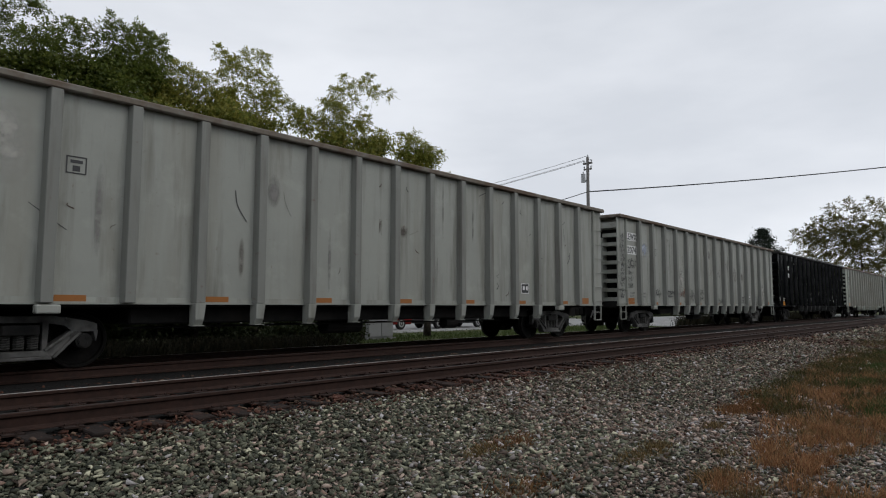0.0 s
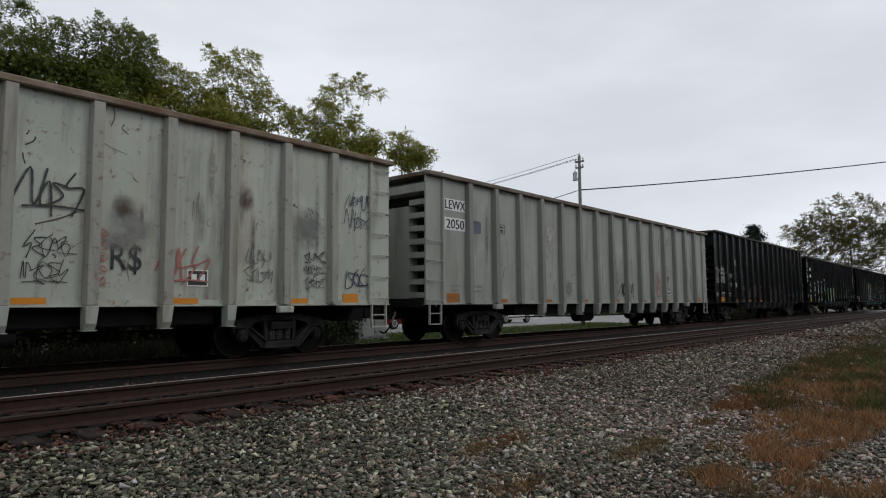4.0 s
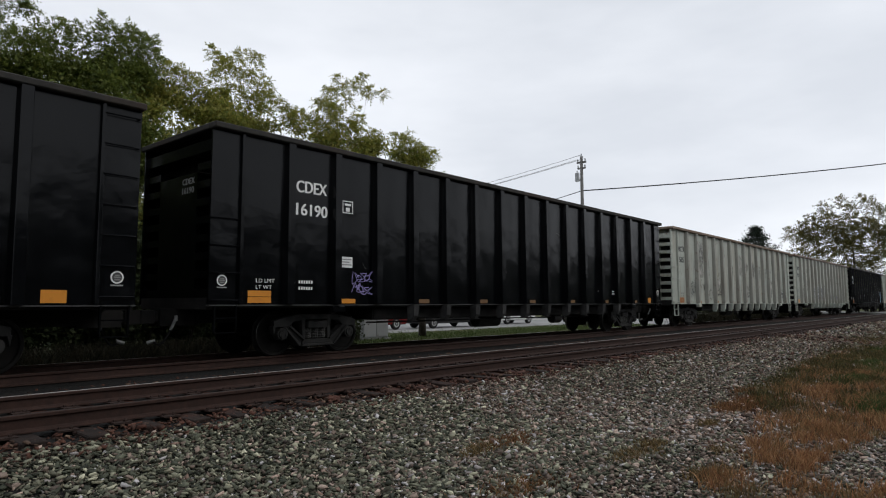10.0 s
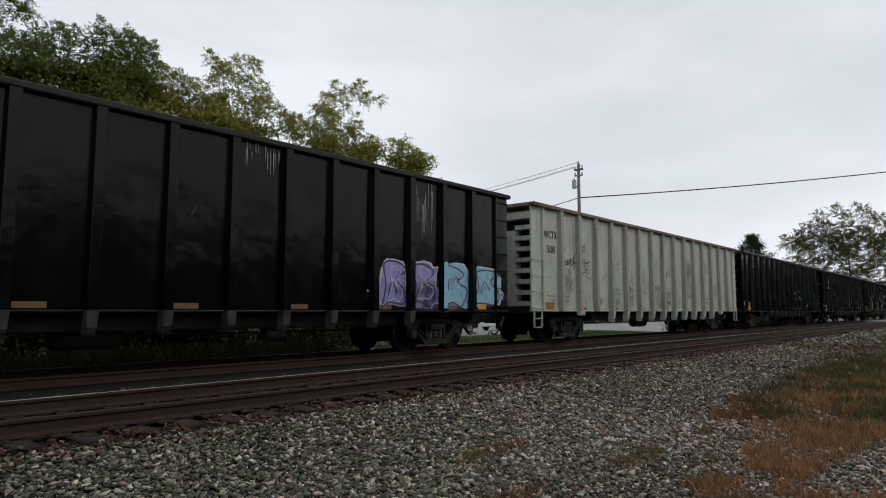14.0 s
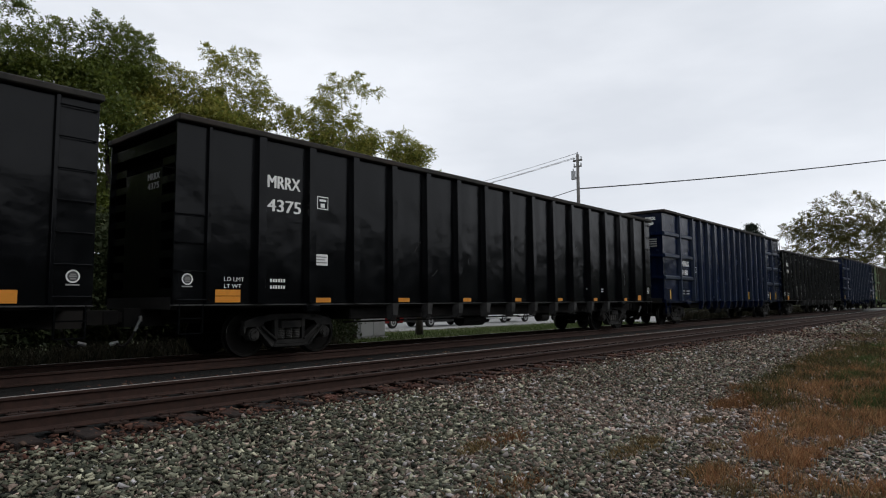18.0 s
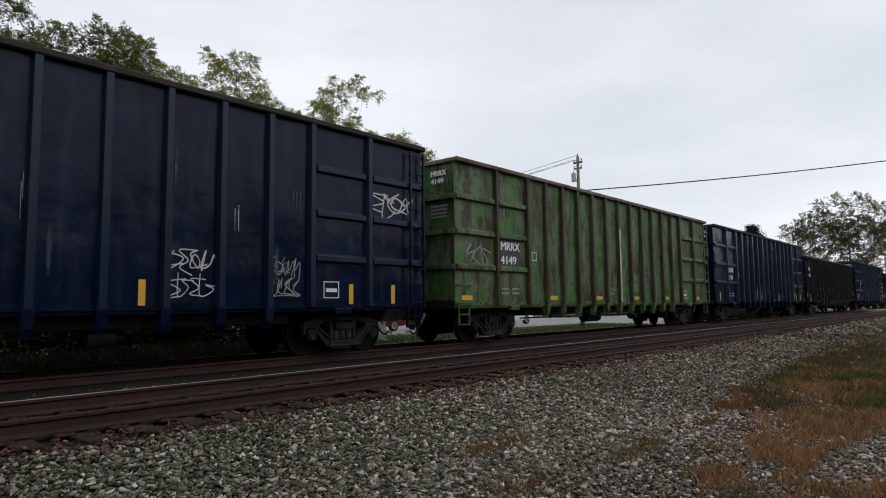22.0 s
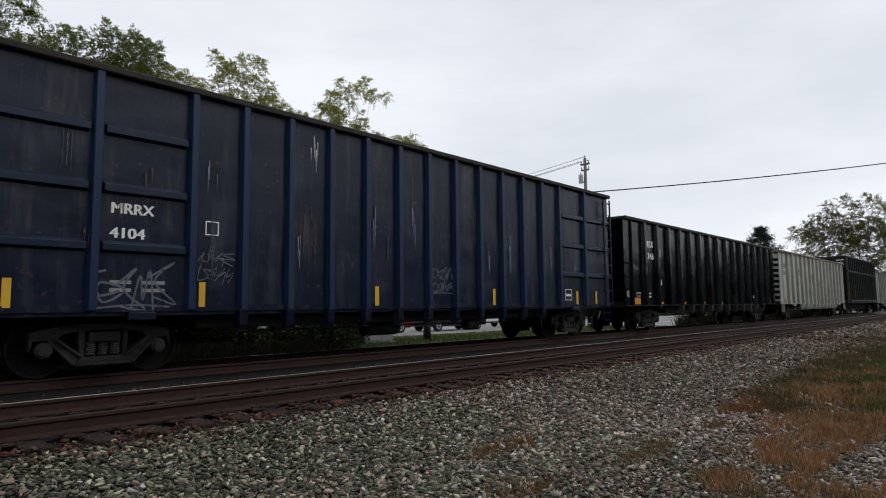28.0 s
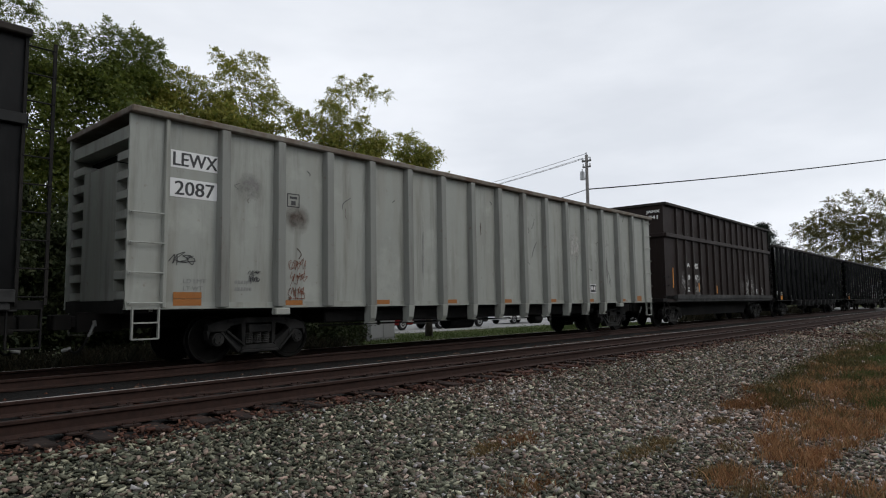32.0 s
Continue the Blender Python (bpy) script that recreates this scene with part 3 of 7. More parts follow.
A_RIBS = [1.70 + 1.215 * k for k in range(15)]
Y_SHEET = 1.43


def car_a(label, mat, rim, dark, L=A_LEN, top=4.48, cast=None):
    """Long high-sided gondola with fifteen stakes a side and slatted ends."""
    car = new_car(label)
    x0 = -L / 2
    k = L / A_LEN
    shell(car, L, top, Y_SHEET, mat, rim, 0.42)
    rib = rib_mesh("rib", {GREY: GREY_RIB_SHADE, WHITE: WHITE_RIB_SHADE}.get(mat, mat), 0.24, 0.17, 0.13, 0.165, 1.07, top - 0.12)
    foot = foot_mesh(mat, 0.165)
    post = rib_mesh("post", mat, 0.09, 0.06, 0.075, 0.075, 1.07, top - 0.12)
    for s in (-1, 1):
        turn = None if s < 0 else (0, 0, math.pi)
        for i, r in enumerate(A_RIBS):
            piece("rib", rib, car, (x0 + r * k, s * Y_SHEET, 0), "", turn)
            if 3 <= i <= 12:
                piece("rib_foot", foot, car, (x0 + r * k, s * Y_SHEET, 0), "", turn)
        for x in (0.62, L - 0.62):
            piece("corner_post", post, car, (x0 + x, s * Y_SHEET, 0), "", turn)
    # slatted ends
    for s in (-1, 1):
        ex = s * (L / 2)
        a, b = sorted((ex - s * 0.40, ex - s * 0.06))
        for yy in (-1, 1):
            y0, y1 = sorted((yy * (Y_SHEET - 0.055), yy * 0.78))
            for n in range(8):
                z = 1.22 + n * 0.345
                piece("end_slat", boxes("end_slat", mat, (a, b, y0, y1, z, z + 0.14)), car)
        piece("end_plate", boxes("end_plate", mat, (a, b, -0.775, 0.775, 1.1, 3.62)), car)
        # added black sheet behind the slats, painting the shade in their gaps
        c, d = sorted((ex - s * 0.418, ex - s * 0.402))
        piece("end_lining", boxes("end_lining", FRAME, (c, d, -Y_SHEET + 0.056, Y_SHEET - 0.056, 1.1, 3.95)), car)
        piece("end_beam", boxes("end_beam", mat, (a, b, -Y_SHEET + 0.055, Y_SHEET - 0.055, 3.98, 4.2)), car)
    for s in (-1, 1):
        front = (x0 + 0.05, x0 + 0.60)
        back = (-x0 - 0.60, -x0 - 0.05)
        few, many = (front, back) if s < 0 else (back, front)
        add_ladder(car, *few, s * Y_SHEET, [1.15 + 0.51 * n for n in range(4)], mat)
        add_ladder(car, *many, s * Y_SHEET, [1.20 + 0.50 * n for n in range(7)], mat)
        for x in (-1, 1):
            add_step(car, x * (L / 2 - 0.33), s * (Y_SHEET + 0.02), mat)
            a, b = sorted((s * Y_SHEET, s * (Y_SHEET + 0.16)))
            piece("jacking_pad", boxes("jacking_pad", mat, (-0.17, 0.17, a, b, 0.90, 1.04), bevel=0.02), car, (x * (L / 2 - 2.95), 0, 0))
    underbody(car, L, L / 2 - 2.74)
    for x in (-1, 1):
        add_truck(car, x * (L / 2 - 2.74), cast)
    add_ends(car, L, mat)
    return car


def marks_a(car, L, dark, mark, number, boxed=False, bay=None):
    """Lettering and reflectors on both sides would be alike; the near side carries them."""
    x0, y = -L / 2, -Y_SHEET
    ink = "white_stencil" if dark else "dark_stencil"
    bx = 1.88 if dark and number not in ("16086", "16215", "4339", "4325") else 0.74
    if mark:
        if boxed:
            decal(car, "number_patch", plate(0.92, 0.31, PATCH_W), x0 + 0.70, 3.545, y)
            decal(car, "number_patch", plate(0.92, 0.335, PATCH_W), x0 + 0.70, 3.02, y)
            decal(car, "lettering", letters(mark, 0.83, 0.24, ink, 0.014), x0 + 0.74, 3.58, y, 0.010)
            decal(car, "lettering", letters(number, 0.74, 0.25, ink, 0.014), x0 + 0.78, 3.06, y, 0.010)
        else:
            decal(car, "lettering", letters(mark, 0.78, 0.25, ink, 0.022), x0 + bx, 3.40, y)
            decal(car, "lettering", letters(number, 0.80 if len(number) > 3 else 0.50, 0.25, ink, 0.022), x0 + bx + (0.0 if len(number) > 3 else 0.15), 2.92, y)
    small = "white_stencil" if dark else "faded_stencil"
    lx = 0.98
    decal(car, "lettering", letters("LD LMT", 0.42, 0.075, small), x0 + lx, 1.50, y)
    decal(car, "lettering", letters("LT WT", 0.36, 0.075, small), x0 + lx, 1.37, y)
    for n, z in ((0, 1.50), (1, 1.37)):
        decal(car, "stencil_bar", boxes("stencil_bar", MATS[small], *[(0.062 * q, 0.062 * q + 0.04, -0.002, 0.002, 0, 0.065) for q in range(6)]), x0 + 1.98, z, y)
    orange = YELLOW if dark or number in ("1092", "571") else DIRTY_ORANGE
    decal(car, "reflector", plate(0.52, 0.115, orange), x0 + 0.80, 1.225, y, 0.014)
    decal(car, "reflector", plate(0.52, 0.115, orange), x0 + 0.80, 1.10, y, 0.014)
    for r in (3.05, 5.50, 7.92, 10.36, 12.78, 15.22, 17.65):
        decal(car, "reflector", plate(0.46, 0.10, SOOTY_ORANGE if mark == "CDEX" and r > 4 else orange), x0 + r, 1.09, y, 0.014)
    decal(car, "stencil_frame", frame_plate(0.30, 0.28, MATS[ink]), x0 + 3.12, 3.09, y)
    decal(car, "stencil_bar", plate(0.18, 0.05, MATS[ink]), x0 + 3.18, 3.26, y)
    decal(car, "stencil_bar", plate(0.11, 0.09, MATS[ink]), x0 + 3.215, 3.13, y)
    if dark:
        decal(car, "placard", plate(0.34, 0.24, PATCH_W), x0 + 3.08, 1.88, y)
        for n in range(3):
            decal(car, "stencil_bar", plate(0.28 - 0.06 * (n % 2), 0.022, FADED), x0 + 3.11, 1.93 + 0.06 * n, y, 0.009)
        if mark:
            for body, w, z in ((mark, 0.48, 3.42), (number, 0.46, 3.24)):
                piece("lettering", letters(body, w, 0.12, "faded_stencil", 0.01), car, (x0 + 0.052, -0.2, z), "", (0, 0, -math.pi / 2))
        for x in (0.26, L - 0.30):
            decal(car, "emblem", disc(0.105, STENCIL_W), x0 + x, 1.52, y)
            decal(car, "emblem_core", disc(0.080, STENCIL_D), x0 + x, 1.52, y, 0.009)
            decal(car, "emblem_core", boxes("emblem_core", FADED, (-0.055, 0.055, -0.001, 0.001, -0.012, 0.012), (-0.04, 0.04, -0.001, 0.001, 0.022, 0.040), (-0.045, 0.045, -0.001, 0.001, -0.05, -0.028)), x0 + x, 1.52, y, 0.013)
            decal(car, "stencil_bar", plate(0.20, 0.025, FADED), x0 + x - 0.10, 1.375, y)
        for x, z, w in ((16.0, 1.5, 0.3), (16.0, 1.41, 0.34), (17.6, 1.55, 0.3), (14.9, 1.5, 0.26)):
            decal(car, "stencil_bar", plate(w, 0.035, STENCIL_W), x0 + x, z, y)
        decal(car, "reflector", plate(0.36, 0.20, orange), x0 + L - 1.4, 1.10, y, 0.014)
    else:
        decal(car, "placard", plate(0.40, 0.30, STENCIL_D), x0 + 15.46, 1.40, y)
        decal(car, "stencil_frame", frame_plate(0.40, 0.30, PATCH_W), x0 + 15.46, 1.40, y, 0.009)
        decal(car, "stencil_bar", plate(0.10, 0.12, PATCH_W), x0 + 15.54, 1.5, y, 0.009)
        decal(car, "stencil_bar", plate(0.10, 0.12, PATCH_W), x0 + 15.70, 1.5, y, 0.009)
        decal(car, "reflector", plate(0.44, 0.20, orange), x0 + L - 1.4, 1.10, y, 0.014)


B_RIBS = [1.82, 3.44] + [4.47 + 1.034 * k for k in range(11)] + [15.84, 17.46]


def car_b(label, mat, rim):
    """Tall gondola: two panelled bays with three rails at each end, narrow bays between."""
    L, top = B_LEN, 5.07
    car = new_car(label)
    x0 = -L / 2
    shell(car, L, top, Y_SHEET + 0.03, mat, rim, 0.05, 0.98)
    y = Y_SHEET + 0.03
    rib = rib_mesh("rib", {GREEN: GREEN_RIB, BLUE_WORN: BLUE_LIT_RIB, BLUE: BLUE_LIT_EDGE}.get(mat, mat), 0.17, 0.12, 0.12, 0.13, 1.07, top - 0.12)
    foot = foot_mesh(mat, 0.13)
    for s in (-1, 1):
        turn = None if s < 0 else (0, 0, math.pi)
        for i, r in enumerate(B_RIBS):
            piece("rib", rib, car, (x0 + r, s * y, 0), "", turn)
            if 2 <= i <= 12:
                piece("rib_foot", foot, car, (x0 + r, s * y, 0), "", turn)
        for z in (2.03, 2.99, 3.95):
            for a, b in ((0.02, 1.70), (1.94, 3.32)):
                for u, v in ((a, b), (L - b, L - a)):
                    def rail():
                        bm = bmesh.new()
                        prism(bm, [(0.01, -0.03), (-0.10, 0.01), (-0.10, 0.12), (0.01, 0.18)], x0 + u, x0 + v, "x")
                        return to_mesh("side_rail", bm, BLUE_LIT_EDGE if mat in (BLUE, BLUE_WORN) else mat, bevel=0.006)
                    piece("side_rail", shared(("side_rail", mat.name, round(u, 2), round(v, 2)), rail), car,
                          (0, s * y, z), "", None if s < 0 else (0, 0, math.pi))
    for s in (-1, 1):
        for z in (2.03, 2.99, 3.95):
            a, b = sorted((s * (L / 2 - 0.05), s * (L / 2 + 0.05)))
            piece("end_rail", boxes("end_rail", mat, (a, b, -y, y, z, z + 0.13), bevel=0.01), car)
        front, back = (x0 + 0.05, x0 + 0.60), (-x0 - 0.52, -x0 - 0.06)
        few, many = (front, back) if s < 0 else (back, front)
        add_ladder(car, *few, s * (y + 0.02), [1.12 + 0.48 * n for n in range(3)], mat)
        add_ladder(car, *many, s * (y + 0.08), [1.15 + 0.45 * n for n in range(9)], mat)
        for x in (-1, 1):
            add_step(car, x * (L / 2 - 0.33), s * (y + 0.02), mat)
            a, b = sorted((s * y, s * (y + 0.13)))
            piece("jacking_pad", boxes("jacking_pad", mat, (-0.22, 0.22, a, b, 0.90, 1.04), bevel=0.02), car, (x * (L / 2 - 2.6), 0, 0))
    underbody(car, L, L / 2 - 2.2, 0.72)
    for x in (-1, 1):
        add_truck(car, x * (L / 2 - 2.2))
    add_ends(car, L, mat)
    return car


def marks_b(car, mark, number, patch=False):
    L, y = B_LEN, -(Y_SHEET + 0.03)
    x0 = -L / 2
    k = 0.72 if number == "4104" else 1.0
    if patch:
        decal(car, "number_patch", plate(1.02, 0.80, STENCIL_D), x0 + 2.06, 2.20, y)
    decal(car, "lettering", letters(mark, 0.95 * k, 0.24 * k, "white_stencil", 0.02), x0 + 2.08, 2.66, y, 0.010)
    decal(car, "lettering", letters(number, 0.78 * k, 0.24 * k, "white_stencil", 0.02), x0 + 2.06, 2.25, y, 0.010)
    for z in (1.50, 1.37):
        decal(car, "stencil_bar", plate(0.34, 0.06, FADED), x0 + 2.1, z, y)
        decal(car, "stencil_bar", plate(0.38, 0.06, FADED), x0 + 2.62, z, y)
    decal(car, "stencil_frame", frame_plate(0.26, 0.26, STENCIL_W), x0 + 3.72, 2.42, y)
    for r in (0.25, 4.75, 7.86, 10.96, 14.0, 17.7) if patch else (0.62, 3.62, 8.62 if number == "4171" else 7.86, 12.3, 16.9, 18.2):
        decal(car, "reflector", plate(0.46, 0.13, GOLD) if patch else plate(0.12, 0.44, GOLD), x0 + r, 1.2 if patch else 1.12, y, 0.014)
    decal(car, "stencil_frame", frame_plate(0.42, 0.36, STENCIL_W), x0 + 16.2, 1.25, y)
    decal(car, "stencil_bar", plate(0.30, 0.08, STENCIL_W), x0 + 16.26, 1.38, y)
    # end lettering, on the leading end
    for body, w, z in ((mark, 0.55, 4.62), (number, 0.45, 4.40)):
        t = piece("lettering", letters(body, w, 0.14, "white_stencil", 0.02), car, (x0 - 0.012, -0.62, z), "", (0, 0, -math.pi / 2))
    for n in range(4):
        piece("stencil_bar", plate(0.6, 0.05, FADED), car, (x0 - 0.012, -0.62, 3.75 - 0.1 * n), "", (0, 0, -math.pi / 2))


J_RIBS = [1.25 + 0.912 * k for k in range(15)]


def car_j(label, mat, rim):
    """Short, very tall refuse gondola: belt rail at three quarters, deep underframe, end platforms."""
    L, top = J_LEN, 5.27
    car = new_car(label)
    x0, y = -L / 2, Y_SHEET + 0.06
    shell(car, L, top, y, mat, rim, 0.05, 1.30)
    edge = BROWN_EDGE if mat is BROWN else DUSTY_RIB
    upper = rib_mesh("rib", edge, 0.10, 0.08, 0.09, 0.09, 3.97, top - 0.12)
    lower = rib_mesh("rib", edge, 0.10, 0.08, 0.09, 0.09, 1.35, 3.80)
    for s in (-1, 1):
        turn = None if s < 0 else (0, 0, math.pi)
        for r in J_RIBS:
            piece("upper_rib", upper, car, (x0 + r, s * y, 0), "", turn)
            piece("lower_rib", lower, car, (x0 + r, s * y, 0), "", turn)
        a, b = sorted((s * (y + 0.11), s * (y - 0.01)))
        piece("belt_rail", boxes("belt_rail", edge, (x0, -x0, a, b, 3.80, 3.97), bevel=0.015), car)
        a, b = sorted((s * (y + 0.14), s * (y - 0.1)))
        piece("lower_sill", boxes("lower_sill", DUSTY_LIT_SILL, (x0 + 0.9, -x0 - 0.05, a, b, 1.17, 1.36), (x0 + 0.95, -x0 - 0.1, min(s * (y + 0.10), s * y), max(s * (y + 0.10), s * y), 1.06, 1.17), bevel=0.012), car)
    for s in (-1, 1):
        a, b = sorted((s * (L / 2 - 0.04), s * (L / 2 + 0.05)))
        piece("end_belt", boxes("end_belt", mat, (a, b, -y, y, 3.80, 3.97), bevel=0.01), car)
        for yy in (-1, 1):
            c, d = sorted((yy * (y + 0.02), yy * (y - 0.5)))
            piece("end_platform", boxes("end_platform", FRAME, (min(s * (L / 2 - 0.1), s * (L / 2 + 0.35)), max(s * (L / 2 - 0.1), s * (L / 2 + 0.35)), c, d, 1.06, 1.20), bevel=0.01), car)
    add_ladder(car, -x0 - 0.02, -x0 + 0.36, -y + 0.02, [1.25 + 0.42 * n for n in range(10)], FRAME)
    add_ladder(car, x0 - 0.30, x0 + 0.25, -y - 0.02, [1.30, 1.75, 2.1], FRAME)
    add_step(car, x0 + 0.0, -y, FRAME, 0.5)
    add_step(car, -x0 + 0.1, -y, FRAME, 0.5)
    def belly():
        bm = bmesh.new()
        prism(bm, [(-5.2, 1.06), (-4.4, 0.42), (4.4, 0.42), (5.2, 1.06)], -0.9, 0.9)
        return to_mesh("fishbelly_sill", bm, FRAME, bevel=0.02)
    piece("fishbelly_sill", shared("belly", belly), car)
    for x in (-1, 1):
        add_truck(car, x * (L / 2 - 1.55))
    add_ends(car, L, mat)
    return car


def marks_j(car, mark, number):
    L, y = J_LEN, -(Y_SHEET + 0.06)
    x0 = -L / 2
    decal(car, "lettering", letters(mark[:2], 0.42, 0.24, "white_stencil", 0.02), x0 + 2.30, 2.55, y)
    decal(car, "lettering", letters(mark[2:], 0.52, 0.24, "white_stencil", 0.02), x0 + 3.22, 2.55, y)
    decal(car, "lettering", letters(number[:2], 0.36, 0.24, "white_stencil", 0.02), x0 + 2.32, 2.02, y)
    decal(car, "lettering", letters(number[2:], 0.42, 0.24, "white_stencil", 0.02), x0 + 3.26, 2.02, y)
    for z in (1.62, 1.50):
        decal(car, "stencil_bar", plate(0.32, 0.07, STENCIL_W), x0 + 2.3, z, y)
        decal(car, "stencil_bar", plate(0.34, 0.07, FADED), x0 + 3.2, z, y)
    for r, z0, h in ((0.75, 1.65, 0.85), (3.72, 1.5, 0.40), (6.1, 1.45, 0.36), (11.3, 1.42, 0.45)):
        decal(car, "reflector", plate(0.09, h, YELLOW), x0 + r, z0, y, 0.012)
    decal(car, "stencil_frame", frame_plate(0.4, 0.36, STENCIL_W), x0 + 13.3, 1.42, y)
    decal(car, "stencil_bar", plate(0.2, 0.26, STENCIL_W), x0 + 12.45, 1.45, y)
    for body, w, z in ((mark, 0.6, 4.80), (number, 0.5, 4.57)):
        piece("lettering", letters(body, w, 0.16, "white_stencil", 0.02), car, (x0 - 0.012, -0.75, z), "", (0, 0, -math.pi / 2))

# ---- ground, ballast, rails ----
TRAIN_Y = 12.348
NEAR_Y = 8.114
GROUND_Z = -0.50


def ground_mat():
    m, nt, b = base_mat("ground_cover")
    v = coords(nt, shift=False)
    c = mix(nt, band(nt, tex(nt, v, 0.35, 5), 0.4, 0.62), (0.045, 0.062, 0.020), (0.080, 0.078, 0.034))
    c = mix(nt, band(nt, tex(nt, v, 6.0, 6, 0.7), 0.45, 0.75, 0.6), c, (0.022, 0.030, 0.010))
    nt.links.new(c, b.inputs["Base Color"])
    b.inputs["Roughness"].default_value = 0.95
    b.inputs["Specular IOR Level"].default_value = 0.1
    bump(nt, b, tex(nt, v, 9.0, 6), 0.6, 0.05)
    return m


def gravel_mat(name, shade, tint):
    """Crushed stone seen from far off: cells of mixed greys, the shade in the gaps painted dark."""
    m, nt, b = base_mat(name)
    v = coords(nt, shift=False)
    vo = nt.nodes.new("ShaderNodeTexVoronoi")
    vo.inputs["Scale"].default_value = 19.0
    nt.links.new(v, vo.inputs["Vector"])
    sep = nt.nodes.new("ShaderNodeSeparateColor")
    nt.links.new(vo.outputs["Color"], sep.inputs[0])
    ramp = nt.nodes.new("ShaderNodeValToRGB")
    el = ramp.color_ramp.elements
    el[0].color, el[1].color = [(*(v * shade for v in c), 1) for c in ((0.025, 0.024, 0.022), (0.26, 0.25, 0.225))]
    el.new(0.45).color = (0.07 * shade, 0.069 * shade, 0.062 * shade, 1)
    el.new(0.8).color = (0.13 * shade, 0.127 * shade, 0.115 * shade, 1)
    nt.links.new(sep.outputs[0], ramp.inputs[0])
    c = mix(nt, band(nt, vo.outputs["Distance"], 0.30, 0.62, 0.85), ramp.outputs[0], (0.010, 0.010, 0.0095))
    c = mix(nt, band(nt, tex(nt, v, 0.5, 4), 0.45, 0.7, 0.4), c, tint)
    nt.links.new(c, b.inputs["Base Color"])
    b.inputs["Roughness"].default_value = 0.85
    b.inputs["Specular IOR Level"].default_value = 0.2
    bump(nt, b, vo.outputs["Distance"], 0.9, -0.03)
    return m


GROUND = ground_mat()
# bed colours near black, to paint in the shade between the loose stones
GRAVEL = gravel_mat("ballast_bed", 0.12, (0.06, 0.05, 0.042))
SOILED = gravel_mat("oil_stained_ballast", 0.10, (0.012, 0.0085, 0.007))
ROAD = rough_mat("light_asphalt", (0.20, 0.20, 0.196), (0.27, 0.27, 0.266), 3.0, 0.9, 0, 0.3, (0.22, 0.22, 0.215), 0.01, False)
LOT = rough_mat("concrete_lot", (0.18, 0.18, 0.176), (0.24, 0.237, 0.23), 2.0, 0.9, 0, 0.2, (0.30, 0.30, 0.29), 0.01, False)


def profile_z(y):
    """Height of the ballast across the line."""
    return float(np.interp(y, [-8, 0.5, 3.5, 5.4, 6.55, 6.9, 9.3, 9.7, 13.7, 14.1, 15.6, 17.0],
                           [-0.49, -0.47, -0.46, -0.43, -0.30, -0.25, -0.235, -0.196, -0.196, -0.27, -0.45, -0.52]))


bm = bmesh.new()
box(bm, -700, 900, -500, 900, GROUND_Z - 0.6, GROUND_Z)
tagged(part("ground", bm, GROUND, None), "flat grassy ground beside a railway", "ground", kind="structure")

ys = np.concatenate([np.linspace(-8, 5, 30), np.linspace(5.2, 7, 14), np.linspace(7.4, 13.4, 10), np.linspace(13.7, 17, 10)])
xs = np.concatenate([np.linspace(-250, -12, 20), np.linspace(-11, 40, 140), np.linspace(42, 84, 22)])
gx, gy = np.meshgrid(xs, ys, indexing="ij")
gz = np.vectorize(profile_z)(gy)
wob = np.array([[noise.noise((x * 0.5, y * 0.8, 0)) * 0.035 + noise.noise((x * 2.2, y * 2.2, 3)) * 0.012 for y in ys] for x in xs])
wob[:, (ys > 6.9) & (ys < 13.8)] *= 0.25
gz = gz + wob
n0, n1 = gx.shape
idx = np.arange(n0 * n1).reshape(n0, n1)
quads = np.stack([idx[:-1, :-1], idx[1:, :-1], idx[1:, 1:], idx[:-1, 1:]], -1).reshape(-1, 4)
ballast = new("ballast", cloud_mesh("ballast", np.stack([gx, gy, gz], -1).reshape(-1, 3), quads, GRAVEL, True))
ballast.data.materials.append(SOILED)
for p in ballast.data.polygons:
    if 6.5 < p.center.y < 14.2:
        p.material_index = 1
tagged(ballast, "grey crushed stone ballast and gravel shoulder", "gravel bed", kind="structure")


def rail_mesh(head):
    bm = bmesh.new()
    half = [(0.070, -0.180), (0.070, -0.170), (0.020, -0.155), (0.009, -0.140), (0.009, -0.055), (0.020, -0.045), (0.036, -0.036), (0.037, -0.008), (0.030, 0.0)]
    poly = half + [(-y, z) for y, z in half[::-1]]
    prism(bm, poly, -250, 260, "x")
    me = to_mesh("rail", bm, [RUST_RAIL, head])
    for p in me.polygons:
        if p.center.z > -0.004:
            p.material_index = 1
    return me


rail_a, rail_b = rail_mesh(SHEEN_HEAD), rail_mesh(DULL_HEAD)
for ty, name in ((NEAR_Y, "near"), (TRAIN_Y, "far")):
    for s in (-1, 1):
        r = piece("rail", rail_b if s < 0 else rail_a, None, (0, ty + s * 0.755, 0))
        tagged(r, "rust-brown steel rail with a worn running top", "rail", "rails", "structure")


def tie_mesh(seed):
    rnd = random.Random(seed)
    bm = bmesh.new()
    box(bm, -0.115, 0.115, -1.30, 1.30, -0.40, -0.198)
    bmesh.ops.subdivide_edges(bm, edges=[e for e in bm.edges if abs(e.verts[0].co.y - e.verts[1].co.y) > 1], cuts=5)
    for v in bm.verts:
        v.co.x += rnd.uniform(-0.012, 0.012)
        v.co.z += rnd.uniform(-0.012, 0.006) if v.co.z > -0.3 else 0
        v.co.y += rnd.uniform(-0.05, 0.05) if abs(v.co.y) > 1.2 else 0
    return to_mesh("tie", bm, TIE, bevel=0.012)


